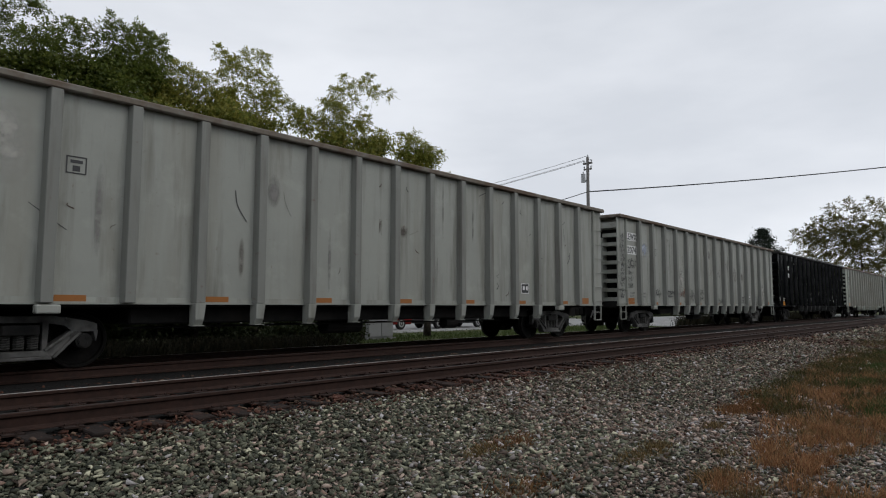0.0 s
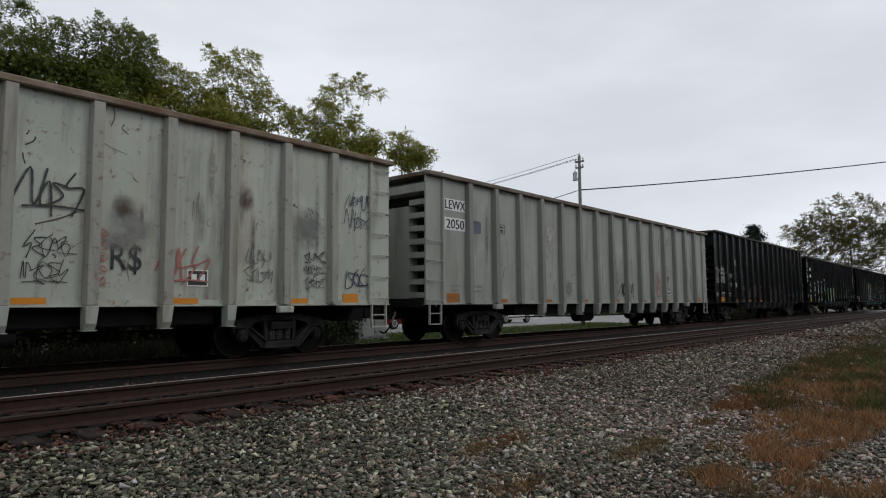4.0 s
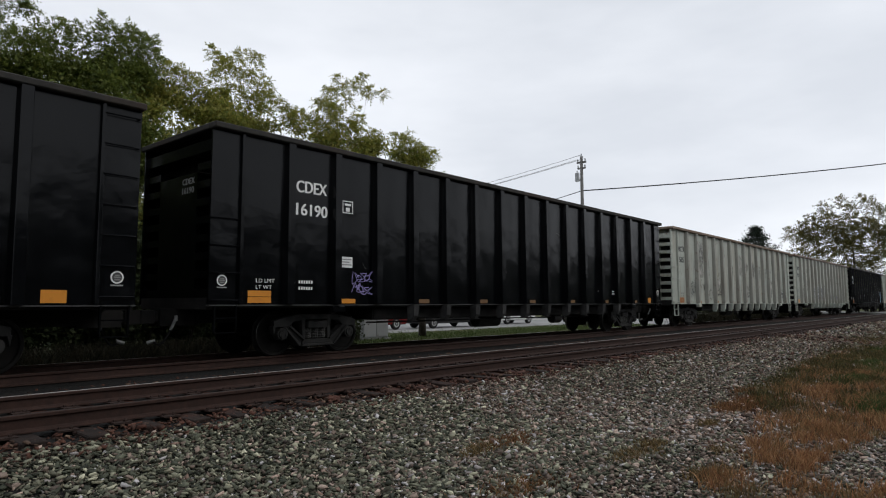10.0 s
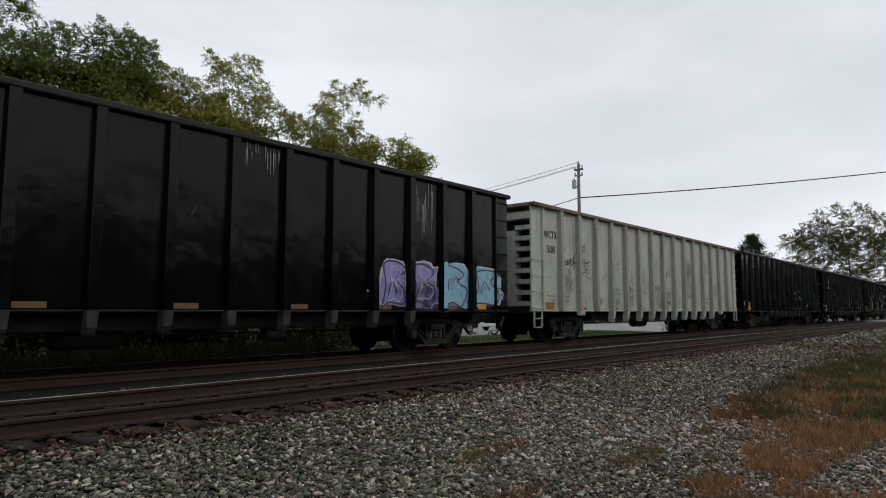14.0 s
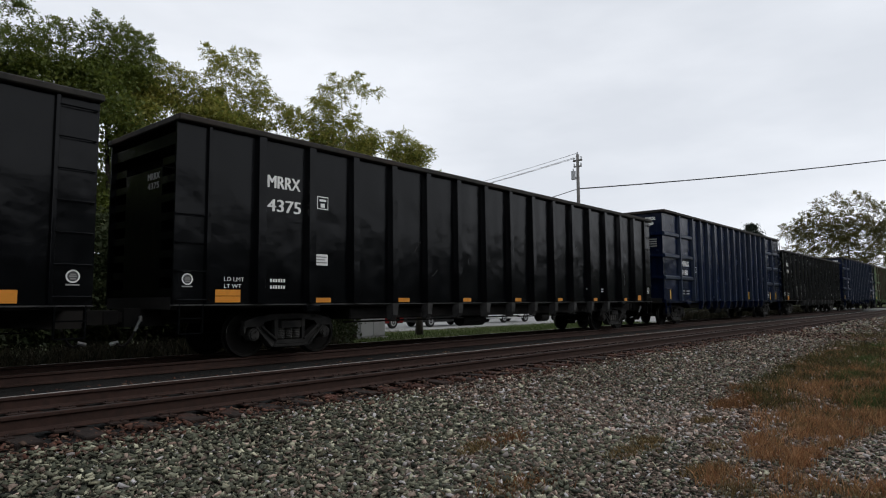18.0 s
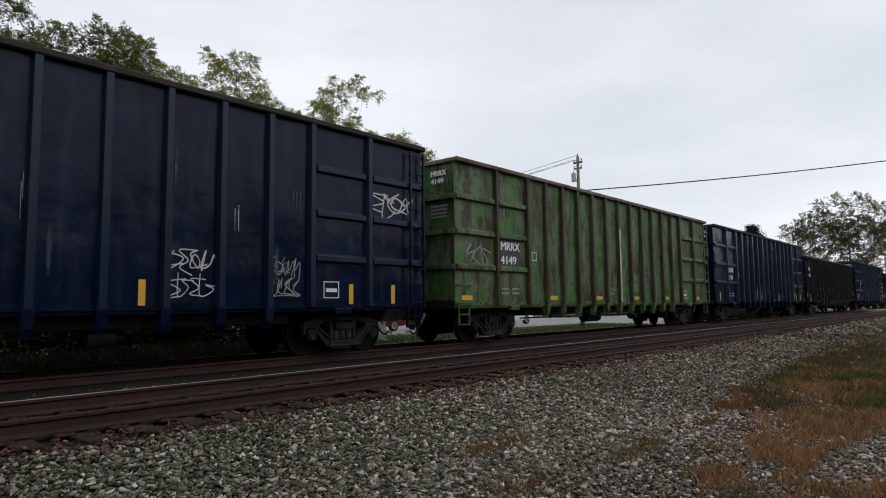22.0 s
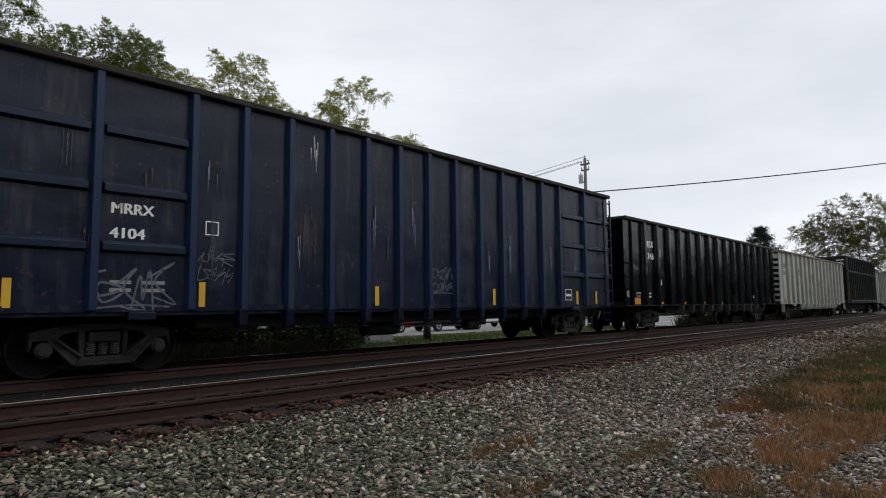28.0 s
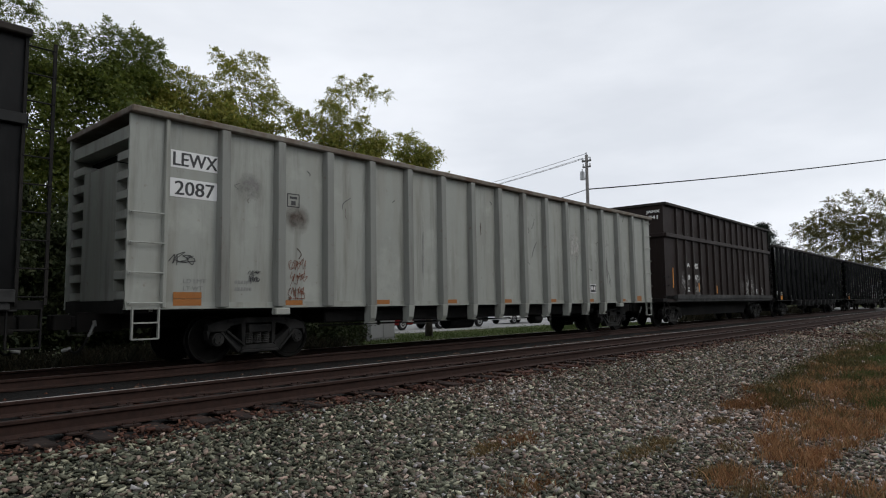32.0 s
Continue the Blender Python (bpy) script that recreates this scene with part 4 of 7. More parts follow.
ties = [tie_mesh(i) for i in range(6)]
TIE_STEP = 0.535
rnd = random.Random(5)
track = tagged(new("near_track_bed"), "row of weathered brown wooden ties under the empty track", "railway ties", kind="structure")
track.location = (0, NEAR_Y, 0)
for k in range(190):
    x = -22 + k * TIE_STEP + rnd.uniform(-0.04, 0.04)
    piece("tie", ties[k % 6], track, (x, rnd.uniform(-0.06, 0.06), rnd.uniform(-0.012, 0.004)), "", (0, 0, rnd.uniform(-0.02, 0.02)))
far_track = tagged(new("far_track_bed"), "row of dark wooden ties under the train", "railway ties", kind="structure")
far_track.location = (0, TRAIN_Y, 0)
for k in range(150):
    x = -16 + k * TIE_STEP + rnd.uniform(-0.04, 0.04)
    piece("tie", ties[(k + 2) % 6], far_track, (x, rnd.uniform(-0.05, 0.05), rnd.uniform(-0.012, 0.004)), "", (0, 0, rnd.uniform(-0.02, 0.02)))

# tie plates and spikes along both rails of the near track
bm = bmesh.new()
for k in range(110):
    x = -12 + k * TIE_STEP
    for s in (-1, 1):
        y = s * 0.755
        box(bm, x - 0.095, x + 0.095, y - 0.18, y + 0.18, -0.199, -0.181)
        for dx, dy in ((-0.06, 0.085), (0.06, 0.085), (-0.06, -0.085), (0.06, -0.085), (0.03, -0.14)):
            box(bm, x + dx - 0.012, x + dx + 0.012, y + dy - 0.014, y + dy + 0.014, -0.182, -0.158)
plates = part("tie_plates", bm, PLATE, track, "rusty tie plates and spikes")
plates["kind"] = "stuff"
bm = bmesh.new()
for x in (-7.0, 28.0):
    for s in (-1, 1):
        y = -0.755
        prism(bm, [(y + s * 0.012, -0.15), (y + s * 0.040, -0.145), (y + s * 0.030, -0.06), (y + s * 0.016, -0.05)], x - 0.45, x + 0.45, "x")
        for dx in (-0.36, -0.22, -0.08, 0.08, 0.22, 0.36):
            tube(bm, (x + dx, y + s * 0.02, -0.10), (x + dx, y + s * 0.062, -0.10), 0.017, 6)
part("joint_bar", bm, PLATE, track, "rusty bolted joint bars")

# ---- stones: loose crushed rock, nearest stretch only ----
rng = np.random.default_rng(4)
ICO_V = np.array([(0, 1, 1.618), (0, -1, 1.618), (0, 1, -1.618), (0, -1, -1.618), (1, 1.618, 0), (-1, 1.618, 0), (1, -1.618, 0), (-1, -1.618, 0),
                  (1.618, 0, 1), (-1.618, 0, 1), (1.618, 0, -1), (-1.618, 0, -1)]) / 1.902
ICO_F = np.array([(0, 1, 8), (0, 8, 4), (0, 4, 5), (0, 5, 9), (0, 9, 1), (1, 6, 8), (8, 6, 10), (8, 10, 4), (4, 10, 2), (4, 2, 5),
                  (5, 2, 11), (5, 11, 9), (9, 11, 7), (9, 7, 1), (1, 7, 6), (3, 6, 7), (3, 7, 11), (3, 11, 2), (3, 2, 10), (3, 10, 6)])
CUBE_V = np.array([(-1, -1, -1), (1, -1, -1), (1, 1, -1), (-1, 1, -1), (-1, -1, 1), (1, -1, 1), (1, 1, 1), (-1, 1, 1)], float) * 0.72
CUBE_F = np.array([(0, 3, 2), (0, 2, 1), (4, 5, 6), (4, 6, 7), (0, 1, 5), (0, 5, 4), (1, 2, 6), (1, 6, 5), (2, 3, 7), (2, 7, 6), (3, 0, 4), (3, 4, 7)])


def turn_matrices(n):
    q = rng.normal(size=(n, 4))
    q /= np.linalg.norm(q, axis=1)[:, None]
    w, x, y, z = q.T
    return np.stack([1 - 2 * (y * y + z * z), 2 * (x * y - z * w), 2 * (x * z + y * w), 2 * (x * y + z * w), 1 - 2 * (x * x + z * z), 2 * (y * z - x * w),
                     2 * (x * z - y * w), 2 * (y * z + x * w), 1 - 2 * (x * x + y * y)], -1).reshape(n, 3, 3)


def lying_matrices(n, tilt):
    """Turned freely about the vertical, tipped by a modest angle."""
    a, b, c = rng.uniform(0, 2 * np.pi, n), rng.normal(size=n) * tilt, rng.normal(size=n) * tilt
    o, i = np.zeros(n), np.ones(n)
    ra = np.stack([np.cos(a), -np.sin(a), o, np.sin(a), np.cos(a), o, o, o, i], -1).reshape(n, 3, 3)
    rb = np.stack([i, o, o, o, np.cos(b), -np.sin(b), o, np.sin(b), np.cos(b)], -1).reshape(n, 3, 3)
    rc = np.stack([np.cos(c), o, np.sin(c), o, i, o, -np.sin(c), o, np.cos(c)], -1).reshape(n, 3, 3)
    return ra @ rb @ rc


def stone_field(n, x_of, y_of, size, mat, shape="ico", lift=0.75, tilt=0.42, label="loose grey angular crushed stones of the ballast"):
    V, F = (ICO_V, ICO_F) if shape == "ico" else (CUBE_V, CUBE_F)
    x, y = x_of(n), y_of(n)
    r = rng.uniform(*size, n) * rng.choice([0.7, 1, 1, 1.3], n)
    pts = V[None] * rng.uniform(0.55, 1.25, (n, len(V), 1)) + rng.normal(size=(n, len(V), 3)) * 0.14
    pts *= r[:, None, None] * np.stack([rng.uniform(1.1, 1.7, n), rng.uniform(0.7, 1.05, n), rng.uniform(0.34, 0.64, n)], -1)[:, None]
    pts = np.einsum("nij,nkj->nki", lying_matrices(n, tilt), pts)
    z = np.interp(y, ys, np.array([profile_z(v) for v in ys])) + r * lift * rng.uniform(-0.3, 2.3, n)
    pts += np.stack([x, y, z], -1)[:, None]
    verge = np.interp(x, [9.3, 13.4, 22, 30, 58], [0, 3.5, 4.0, 4.6, 6.0])
    pts = pts[(y > verge + rng.normal(size=n) * 0.45) | (rng.random(n) < 0.30)]
    n = len(pts)
    faces = (F[None] + (np.arange(n) * len(V))[:, None, None]).reshape(-1, 3)
    ob = new("gravel", cloud_mesh("gravel", pts.reshape(-1, 3), faces, mat))
    return tagged(ob, label, "gravel", kind="stuff")


def near_x(lo, hi, power):
    return lambda n: lo + (hi - lo) * rng.random(n) ** power


def across(lo, hi):
    return lambda n: rng.uniform(lo, hi, n)


GREENISH = "loose dark greenish crushed stones of the ballast"
stone_field(29000, near_x(0.4, 7.0, 1.0), across(2.6, 6.75), (0.0135, 0.026), STONES_DARK, "cube", label=GREENISH)
stone_field(12500, near_x(0.6, 9.5, 0.7), across(2.6, 6.75), (0.0135, 0.026), STONES, "cube")
stone_field(27000, near_x(3.0, 9.5, 0.8), across(0.6, 4.6), (0.0105, 0.020), STONES, "cube")
stone_field(15000, near_x(3.0, 9.5, 0.8), across(0.6, 4.6), (0.0105, 0.020), STONES_DARK, "cube", label=GREENISH)
stone_field(17000, near_x(7.0, 15, 1.1), across(1.4, 6.75), (0.0135, 0.024), STONES, "cube")
stone_field(5000, near_x(7.0, 15, 1.1), across(1.4, 6.75), (0.0135, 0.024), STONES_RED, "cube", label="rust-stained stones of the ballast shoulder")
stone_field(17000, near_x(7.0, 18, 1.1), across(3.2, 6.75), (0.0135, 0.024), STONES_DARK, "cube", label=GREENISH)
stone_field(14000, near_x(15, 32, 1.3), across(2.0, 6.75), (0.018, 0.032), STONES, "cube")
stone_field(10000, near_x(15, 32, 1.3), across(2.0, 6.75), (0.018, 0.032), STONES_DARK, "cube", label=GREENISH)
stone_field(6000, near_x(15, 32, 1.3), across(2.0, 6.75), (0.018, 0.032), STONES_RED, "cube", label="rust-stained stones of the ballast shoulder")
stone_field(8000, near_x(32, 84, 1.3), across(2.4, 6.75), (0.035, 0.055), STONES, "cube")
stone_field(7000, near_x(32, 84, 1.3), across(2.4, 6.75), (0.035, 0.055), STONES_DARK, "cube", label=GREENISH)
stone_field(6000, near_x(28, 84, 1.3), across(3.4, 6.75), (0.03, 0.05), STONES_RED, "cube", label="rust-stained stones of the ballast shoulder")
stone_field(7000, near_x(-1, 30, 1.3), across(6.45, 7.25), (0.014, 0.028), STONES_RED, "cube", 0.9, label="rust-stained stones along the ends of the ties")
stone_field(1500, near_x(-3, 26, 1.2), across(9.6, 10.9), (0.02, 0.035), STONES_RED, "cube", -0.3, label="soiled stones between the two tracks")
stone_field(500, near_x(8, 26, 1.0), across(14.6, 16.6), (0.03, 0.07), STONES, "cube", 0.3, label="pale stones beyond the train")

# the stretch round and behind the viewer
stone_field(17000, near_x(-9, 3.2, 1.0), across(-5, 2.7), (0.014, 0.026), STONES, "cube")
stone_field(9000, near_x(3.0, 14, 1.0), across(-5, 0.7), (0.014, 0.026), STONES, "cube")
stone_field(7000, near_x(-9, 0.6, 1.0), across(2.5, 6.75), (0.020, 0.036), STONES_DARK, "cube", label=GREENISH)

# ---- weeds ----
WEED_RUST = island_mat("dry_orange_grass", [(0.2698, 0.1125, 0.05), (0.4927, 0.2724, 0.134), (0.2868, 0.1677, 0.0804), (0.1653, 0.0731, 0.0328), (0.4303, 0.2516, 0.1205), (0.0674, 0.0281, 0.0125), (0.4132, 0.1828, 0.0821)], 0.8, 0.25)
WEED_GREEN = island_mat("olive_weeds", [(0.012, 0.0145, 0.0045), (0.0867, 0.087, 0.0256), (0.165, 0.127, 0.045), (0.020, 0.0245, 0.0075), (0.0614, 0.0738, 0.0208), (0.120, 0.069, 0.026), (0.0150, 0.0130, 0.0055), (0.205, 0.175, 0.075)], 0.8, 0.25)
WEED_STRAW = island_mat("straw_weeds", [(0.045, 0.028, 0.012), (0.215, 0.144, 0.0595), (0.107, 0.0774, 0.0288), (0.32, 0.225, 0.112)], 0.8, 0.25)
WEED_FRESH = island_mat("fresh_green_weeds", [(0.045, 0.075, 0.018), (0.07, 0.10, 0.025), (0.05, 0.065, 0.02)], 0.75, 0.3)
WEED_RED = island_mat("reddish_weeds", [(0.05, 0.022, 0.011), (0.25, 0.118, 0.048), (0.13, 0.057, 0.025), (0.33, 0.19, 0.08)], 0.8, 0.25)
# brush colours lowered to paint in the shade seen beneath the train
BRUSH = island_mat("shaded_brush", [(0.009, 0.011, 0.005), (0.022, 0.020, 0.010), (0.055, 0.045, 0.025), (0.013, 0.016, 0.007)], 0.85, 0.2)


def blades(name, mat, centres, spread, n, height, width, label, base=None):
    """Upright bent blades scattered round centres (x, y, weight)."""
    c = np.array(centres, float)
    pick = rng.choice(len(c), n, p=c[:, 2] / c[:, 2].sum())
    off = rng.normal(size=(n, 2)) * (np.array(spread)[None] if np.ndim(spread) == 1 else spread)
    x, y = c[pick, 0] + off[:, 0], c[pick, 1] + off[:, 1]
    z = np.interp(y, ys, np.array([profile_z(v) for v in ys])) - 0.01 if base is None else np.full(n, base)
    h = rng.uniform(*height, n)
    w = rng.uniform(*width, n)
    a = rng.uniform(0, 2 * np.pi, n)
    lean = rng.normal(size=(n, 2)) * 0.45 * h[:, None]
    d = np.stack([np.cos(a), np.sin(a)], -1) * w[:, None]
    p = np.zeros((n, 5, 3))
    g = np.stack([x, y], -1)
    p[:, 0, :2], p[:, 1, :2] = g - d, g + d
    p[:, 2, :2], p[:, 3, :2] = g + lean * 0.35 - d * 0.8, g + lean * 0.35 + d * 0.8
    p[:, 4, :2] = g + lean
    p[:, :2, 2] = z[:, None]
    p[:, 2:4, 2] = (z + h * 0.55)[:, None]
    p[:, 4, 2] = z + h
    f = np.array([(0, 1, 3), (0, 3, 2), (2, 3, 4)])
    faces = (f[None] + (np.arange(n) * 5)[:, None, None]).reshape(-1, 3)
    ob = new(name, cloud_mesh(name, p.reshape(-1, 3), faces, mat))
    return tagged(ob, label, "weeds", kind="stuff")


def inside(poly, n, patch=1.6, keep=0.5, seed=0.0):
    """Clump centres spread over a stretch of ground, thinned in patches."""
    poly = np.array(poly)
    lo, hi = poly.min(0), poly.max(0)
    found = []
    while len(found) < n:
        x, y = rng.uniform(lo, hi)
        hit = False
        for (x0, y0), (x1, y1) in zip(poly, np.roll(poly, -1, 0)):
            if (y0 > y) != (y1 > y) and x < (x1 - x0) * (y - y0) / (y1 - y0) + x0:
                hit = not hit
        if hit and noise.noise((x * patch + seed, y * patch * 1.4, seed)) + rng.random() * 0.5 > keep - 0.25:
            found.append((x, y, rng.uniform(0.4, 1.6)))
    return found


ORANGE = [(5.2, 1.8), (5.9, 2.05), (6.5, 2.0), (7.1, 1.9), (9.4, 2.35), (10.9, 1.25), (8.9, 1.02), (7.6, 1.43), (6.3, 1.36), (5.9, 1.0), (6.5, 0.9), (6.3, 0.6), (5.0, 0.6), (4.9, 1.3)]
blades("dry_grass", WEED_RUST, inside(ORANGE, 120, 1.5, 0.55, 2.0), (0.085, 0.055), 9500, (0.03, 0.17), (0.0022, 0.006), "dry orange-brown grass growing through gravel")
blades("dry_grass", WEED_STRAW, inside(ORANGE, 80, 1.8, 0.55, 8.0), (0.10, 0.06), 3200, (0.04, 0.17), (0.0018, 0.0045), "pale straw-coloured grass stalks in the gravel")
RUSSET = [(6.6, 1.8), (8.0, 2.25), (9.3, 2.5), (12, 3.2), (17, 3.5), (17, 1.7), (10.5, 1.1), (7.6, 1.4)]
blades("dry_grass", WEED_RUST, inside(RUSSET, 120, 1.2, 0.55, 9.0), (0.10, 0.06), 7000, (0.03, 0.22), (0.0022, 0.006), "dry orange-brown grass among the gravel")
blades("dry_grass", WEED_STRAW, inside(RUSSET, 90, 1.2, 0.5, 3.0), (0.16, 0.09), 4000, (0.04, 0.18), (0.0018, 0.0045), "pale straw-coloured grass stalks in the gravel")
OLIVE_STRIP = [(9.3, 2.4), (11.5, 3.3), (13.4, 3.7), (16.7, 3.7), (22, 4.1), (30, 4.7), (58, 6.0), (75, 6.0), (75, 2.0), (30, 0.5), (10.3, 0.6)]
blades("weeds", WEED_GREEN, inside(OLIVE_STRIP, 700, 0.45, 0.4, 4.0), (0.4, 0.18), 32000, (0.05, 0.20), (0.003, 0.009), "olive green and brown weeds along the gravel")
NEAR_STRIP = [(9.3, 2.4), (11.5, 3.3), (13.4, 3.7), (16.7, 3.7), (24, 4.2), (24, 1.0), (10.3, 0.6)]
blades("weeds", WEED_GREEN, inside(NEAR_STRIP, 300, 0.8, 0.45, 5.0), (0.17, 0.10), 34000, (0.04, 0.19), (0.0025, 0.007), "olive green and brown weeds along the gravel")
blades("weeds", WEED_RUST, inside(NEAR_STRIP, 120, 0.9, 0.6, 12.0), (0.2, 0.1), 6000, (0.04, 0.18), (0.002, 0.006), "patches of orange-brown dry weeds")
blades("weeds", WEED_STRAW, inside(OLIVE_STRIP, 260, 0.6, 0.5, 6.0), (0.35, 0.16), 12000, (0.06, 0.22), (0.002, 0.006), "faded yellow-brown weeds along the gravel")
blades("green_weeds", WEED_FRESH, [(11.4, 1.55, 1), (14.8, 2.3, 1), (16.9, 2.05, 1), (19, 2.6, 0.8), (13.0, 1.3, 0.6), (24, 3.0, 0.8)], (0.42, 0.14), 6000, (0.05, 0.20), (0.003, 0.009), "patches of fresh green weeds")
blades("red_weeds", WEED_RED, [(9.9, 3.07, 1.4), (10.4, 2.9, 1.0), (10.9, 3.05, .6), (5.87, 4.19, .5), (11.8, 3.45, .4), (4.5, 3.1, .3)],
       (0.26, 0.12), 8000, (0.03, 0.11), (0.003, 0.009), "low reddish weeds in the gravel")
blades("weed_clump", WEED_STRAW, [(5.36, 4.2, .7), (5.1, 4.1, .3), (6.75, 2.94, 1), (6.1, 2.91, .8), (6.4, 2.8, .3), (5.89, 2.08, .8), (8.37, 2.88, .8), (4.48, 3.1, .3), (7.0, 2.3, .3)],
       (0.13, 0.07), 3800, (0.03, 0.11), (0.003, 0.008), "small yellow-brown grass clumps in the gravel")
blades("tall_weeds", WEED_GREEN, [(22.8, 4.0, .25), (19, 1.4, 1), (24, 2.0, 1), (30, 2.4, 1), (40, 3.0, 1), (52, 3.8, 1), (60, 4.6, 1), (70, 5, 1)],
       (1.6, 0.3), 3500, (0.10, 0.34), (0.003, 0.010), "taller green weeds beside the gravel")
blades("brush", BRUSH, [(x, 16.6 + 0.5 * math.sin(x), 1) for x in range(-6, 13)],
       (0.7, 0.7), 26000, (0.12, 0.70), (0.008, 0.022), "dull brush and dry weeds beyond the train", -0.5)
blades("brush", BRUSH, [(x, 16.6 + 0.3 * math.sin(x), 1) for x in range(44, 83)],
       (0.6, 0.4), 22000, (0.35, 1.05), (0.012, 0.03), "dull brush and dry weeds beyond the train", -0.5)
blades("lawn", WEED_FRESH, [(x, 21 + 0.6 * math.sin(x * 2), 1) for x in range(14, 46, 2)],
       (1.4, 1.6), 12000, (0.05, 0.13), (0.01, 0.02), "short grass beyond the tracks", -0.5)

# ---- road crossing and lot beyond ----
bm = bmesh.new()
box(bm, 84, 99, -60, 6.6, -0.55, -0.03)
box(bm, 84, 99, 6.6, 7.24, -0.55, -0.015)
box(bm, 84, 99, 7.46, 8.76, -0.3, -0.012)
box(bm, 84, 99, 8.98, 11.48, -0.3, -0.012)
box(bm, 84, 99, 11.70, 13.0, -0.3, -0.012)
box(bm, 84, 99, 13.22, 20, -0.55, -0.015)
tagged(part("road", bm, ROAD, None), "light grey road crossing the tracks on the level", "road", kind="structure")
bm = bmesh.new()
box(bm, 24, 62, 24.5, 60, -0.6, -0.47)
box(bm, 62, 99, 24.5, 35, -0.6, -0.472)
box(bm, 46, 99, 18.8, 24.5, -0.6, -0.475)
tagged(part("pavement", bm, LOT, None), "pale concrete parking lot beyond the tracks", "pavement", kind="structure")

# ---- trees ----
BARK = rough_mat("bark", (0.016, 0.013, 0.010), (0.040, 0.033, 0.026), 9.0, 0.95, 0, 0.6)
LEAF_DARK = island_mat("dark_leaves", [(0.0792, 0.112, 0.0218), (0.123, 0.161, 0.0302), (0.18, 0.202, 0.0378), (0.0935, 0.127, 0.0286)], 0.5, 0.5, 0.35)
LEAF_LIGHT = island_mat("yellow_green_leaves", [(0.161, 0.2, 0.0361), (0.263, 0.27, 0.0531), (0.366, 0.32, 0.0723), (0.135, 0.174, 0.0361)], 0.5, 0.5, 0.35)
# darker leaf colours, with the shade of the undergrowth painted in
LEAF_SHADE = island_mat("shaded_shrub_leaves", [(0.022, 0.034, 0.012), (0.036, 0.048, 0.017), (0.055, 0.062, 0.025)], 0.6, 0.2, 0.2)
LEAF_OLIVE = island_mat("olive_leaves", [(0.0919, 0.101, 0.0286), (0.137, 0.137, 0.0374), (0.198, 0.15, 0.0494), (0.0763, 0.0894, 0.0263)], 0.6, 0.4, 0.3)
NEEDLES = island_mat("dark_needles", [(0.012, 0.020, 0.012), (0.018, 0.030, 0.017), (0.010, 0.016, 0.010)], 0.7, 0.1)


def leaf_crown(n, clumps, size, flat=0.8):
    """Leaf cards scattered in small sprays inside the clumps (x, y, z, radius)."""
    c = np.array(clumps, float)
    wgt = c[:, 3] ** 2
    sprays = max(1, n // 20)
    pick = rng.choice(len(c), sprays, p=wgt / wgt.sum())
    d = rng.normal(size=(sprays, 3))
    d /= np.linalg.norm(d, axis=1)[:, None]
    rad = c[pick, 3] * rng.random(sprays) ** 0.45
    cen = c[pick, :3] + d * rad[:, None] * np.array([1, 1, flat])
    which = rng.integers(0, sprays, n)
    at = cen[which] + rng.normal(size=(n, 3)) * size * np.array([1.4, 1.4, 1.0])
    m = turn_matrices(n)
    s = rng.uniform(0.55, 1.25, n)[:, None, None] * size
    base = np.array([(-0.5, 0, 0), (0, -0.28, 0.06), (0.55, 0, 0), (0, 0.28, 0.06)])
    p = np.einsum("nij,kj->nki", m, base) * s + at[:, None]
    faces = np.arange(n * 4).reshape(n, 4)
    return p.reshape(-1, 3), faces


def frond_crown(clumps, size, density, droop=0.35, pairs=4):
    """Feathery leaves: each twig carries pairs of leaflets and a tip, set round the clumps (x, y, z, radius)."""
    c = np.array(clumps, float)
    count = (density * c[:, 3] ** 2 / size ** 2 * 1.9 * (0.7 + 3.5 * c[:, 3] * 0.085 / size) + 5).astype(int)
    pick = np.repeat(np.arange(len(c)), count)
    n = len(pick)
    d = rng.normal(size=(n, 3))
    d /= np.linalg.norm(d, axis=1)[:, None]
    length = size * rng.uniform(2.0, 3.8, n)
    root = c[pick, :3] + d * (c[pick, 3] * rng.random(n) ** 0.5)[:, None] * np.array([1, 1, 0.9])
    out = d + np.array([0, 0, 0.35]) + rng.normal(size=(n, 3)) * 0.35
    out /= np.linalg.norm(out, axis=1)[:, None]
    side = np.cross(out, np.array([0.05, 0.02, 1.0]))
    side /= np.linalg.norm(side, axis=1)[:, None] + 1e-6
    roll = rng.normal(size=n) * 0.6
    side = side * np.cos(roll)[:, None] + np.cross(out, side) * np.sin(roll)[:, None]
    leaves = []
    for k in range(pairs * 2 + 1):
        u = 1.0 if k == pairs * 2 else 0.28 + 0.72 * (k // 2) / pairs
        sign = 0.0 if k == pairs * 2 else (1.0, -1.0)[k % 2]
        at = root + out * (length * u)[:, None] - np.array([0, 0, 1.0]) * (droop * length * u * u)[:, None]
        axis = out * 0.55 + side * sign - np.array([0, 0, 0.25]) + rng.normal(size=(n, 3)) * 0.25
        axis /= np.linalg.norm(axis, axis=1)[:, None]
        flat = np.cross(axis, np.cross(side, out) + rng.normal(size=(n, 3)) * 0.4)
        flat /= np.linalg.norm(flat, axis=1)[:, None] + 1e-6
        l = (size * rng.uniform(0.7, 1.25, n))[:, None]
        leaves.append(np.stack([at, at + axis * l * 0.45 + flat * l * 0.21, at + axis * l, at + axis * l * 0.45 - flat * l * 0.21], 1))
    p = np.concatenate(leaves, 0)
    return p.reshape(-1, 3), np.arange(len(p) * 4).reshape(-1, 4)


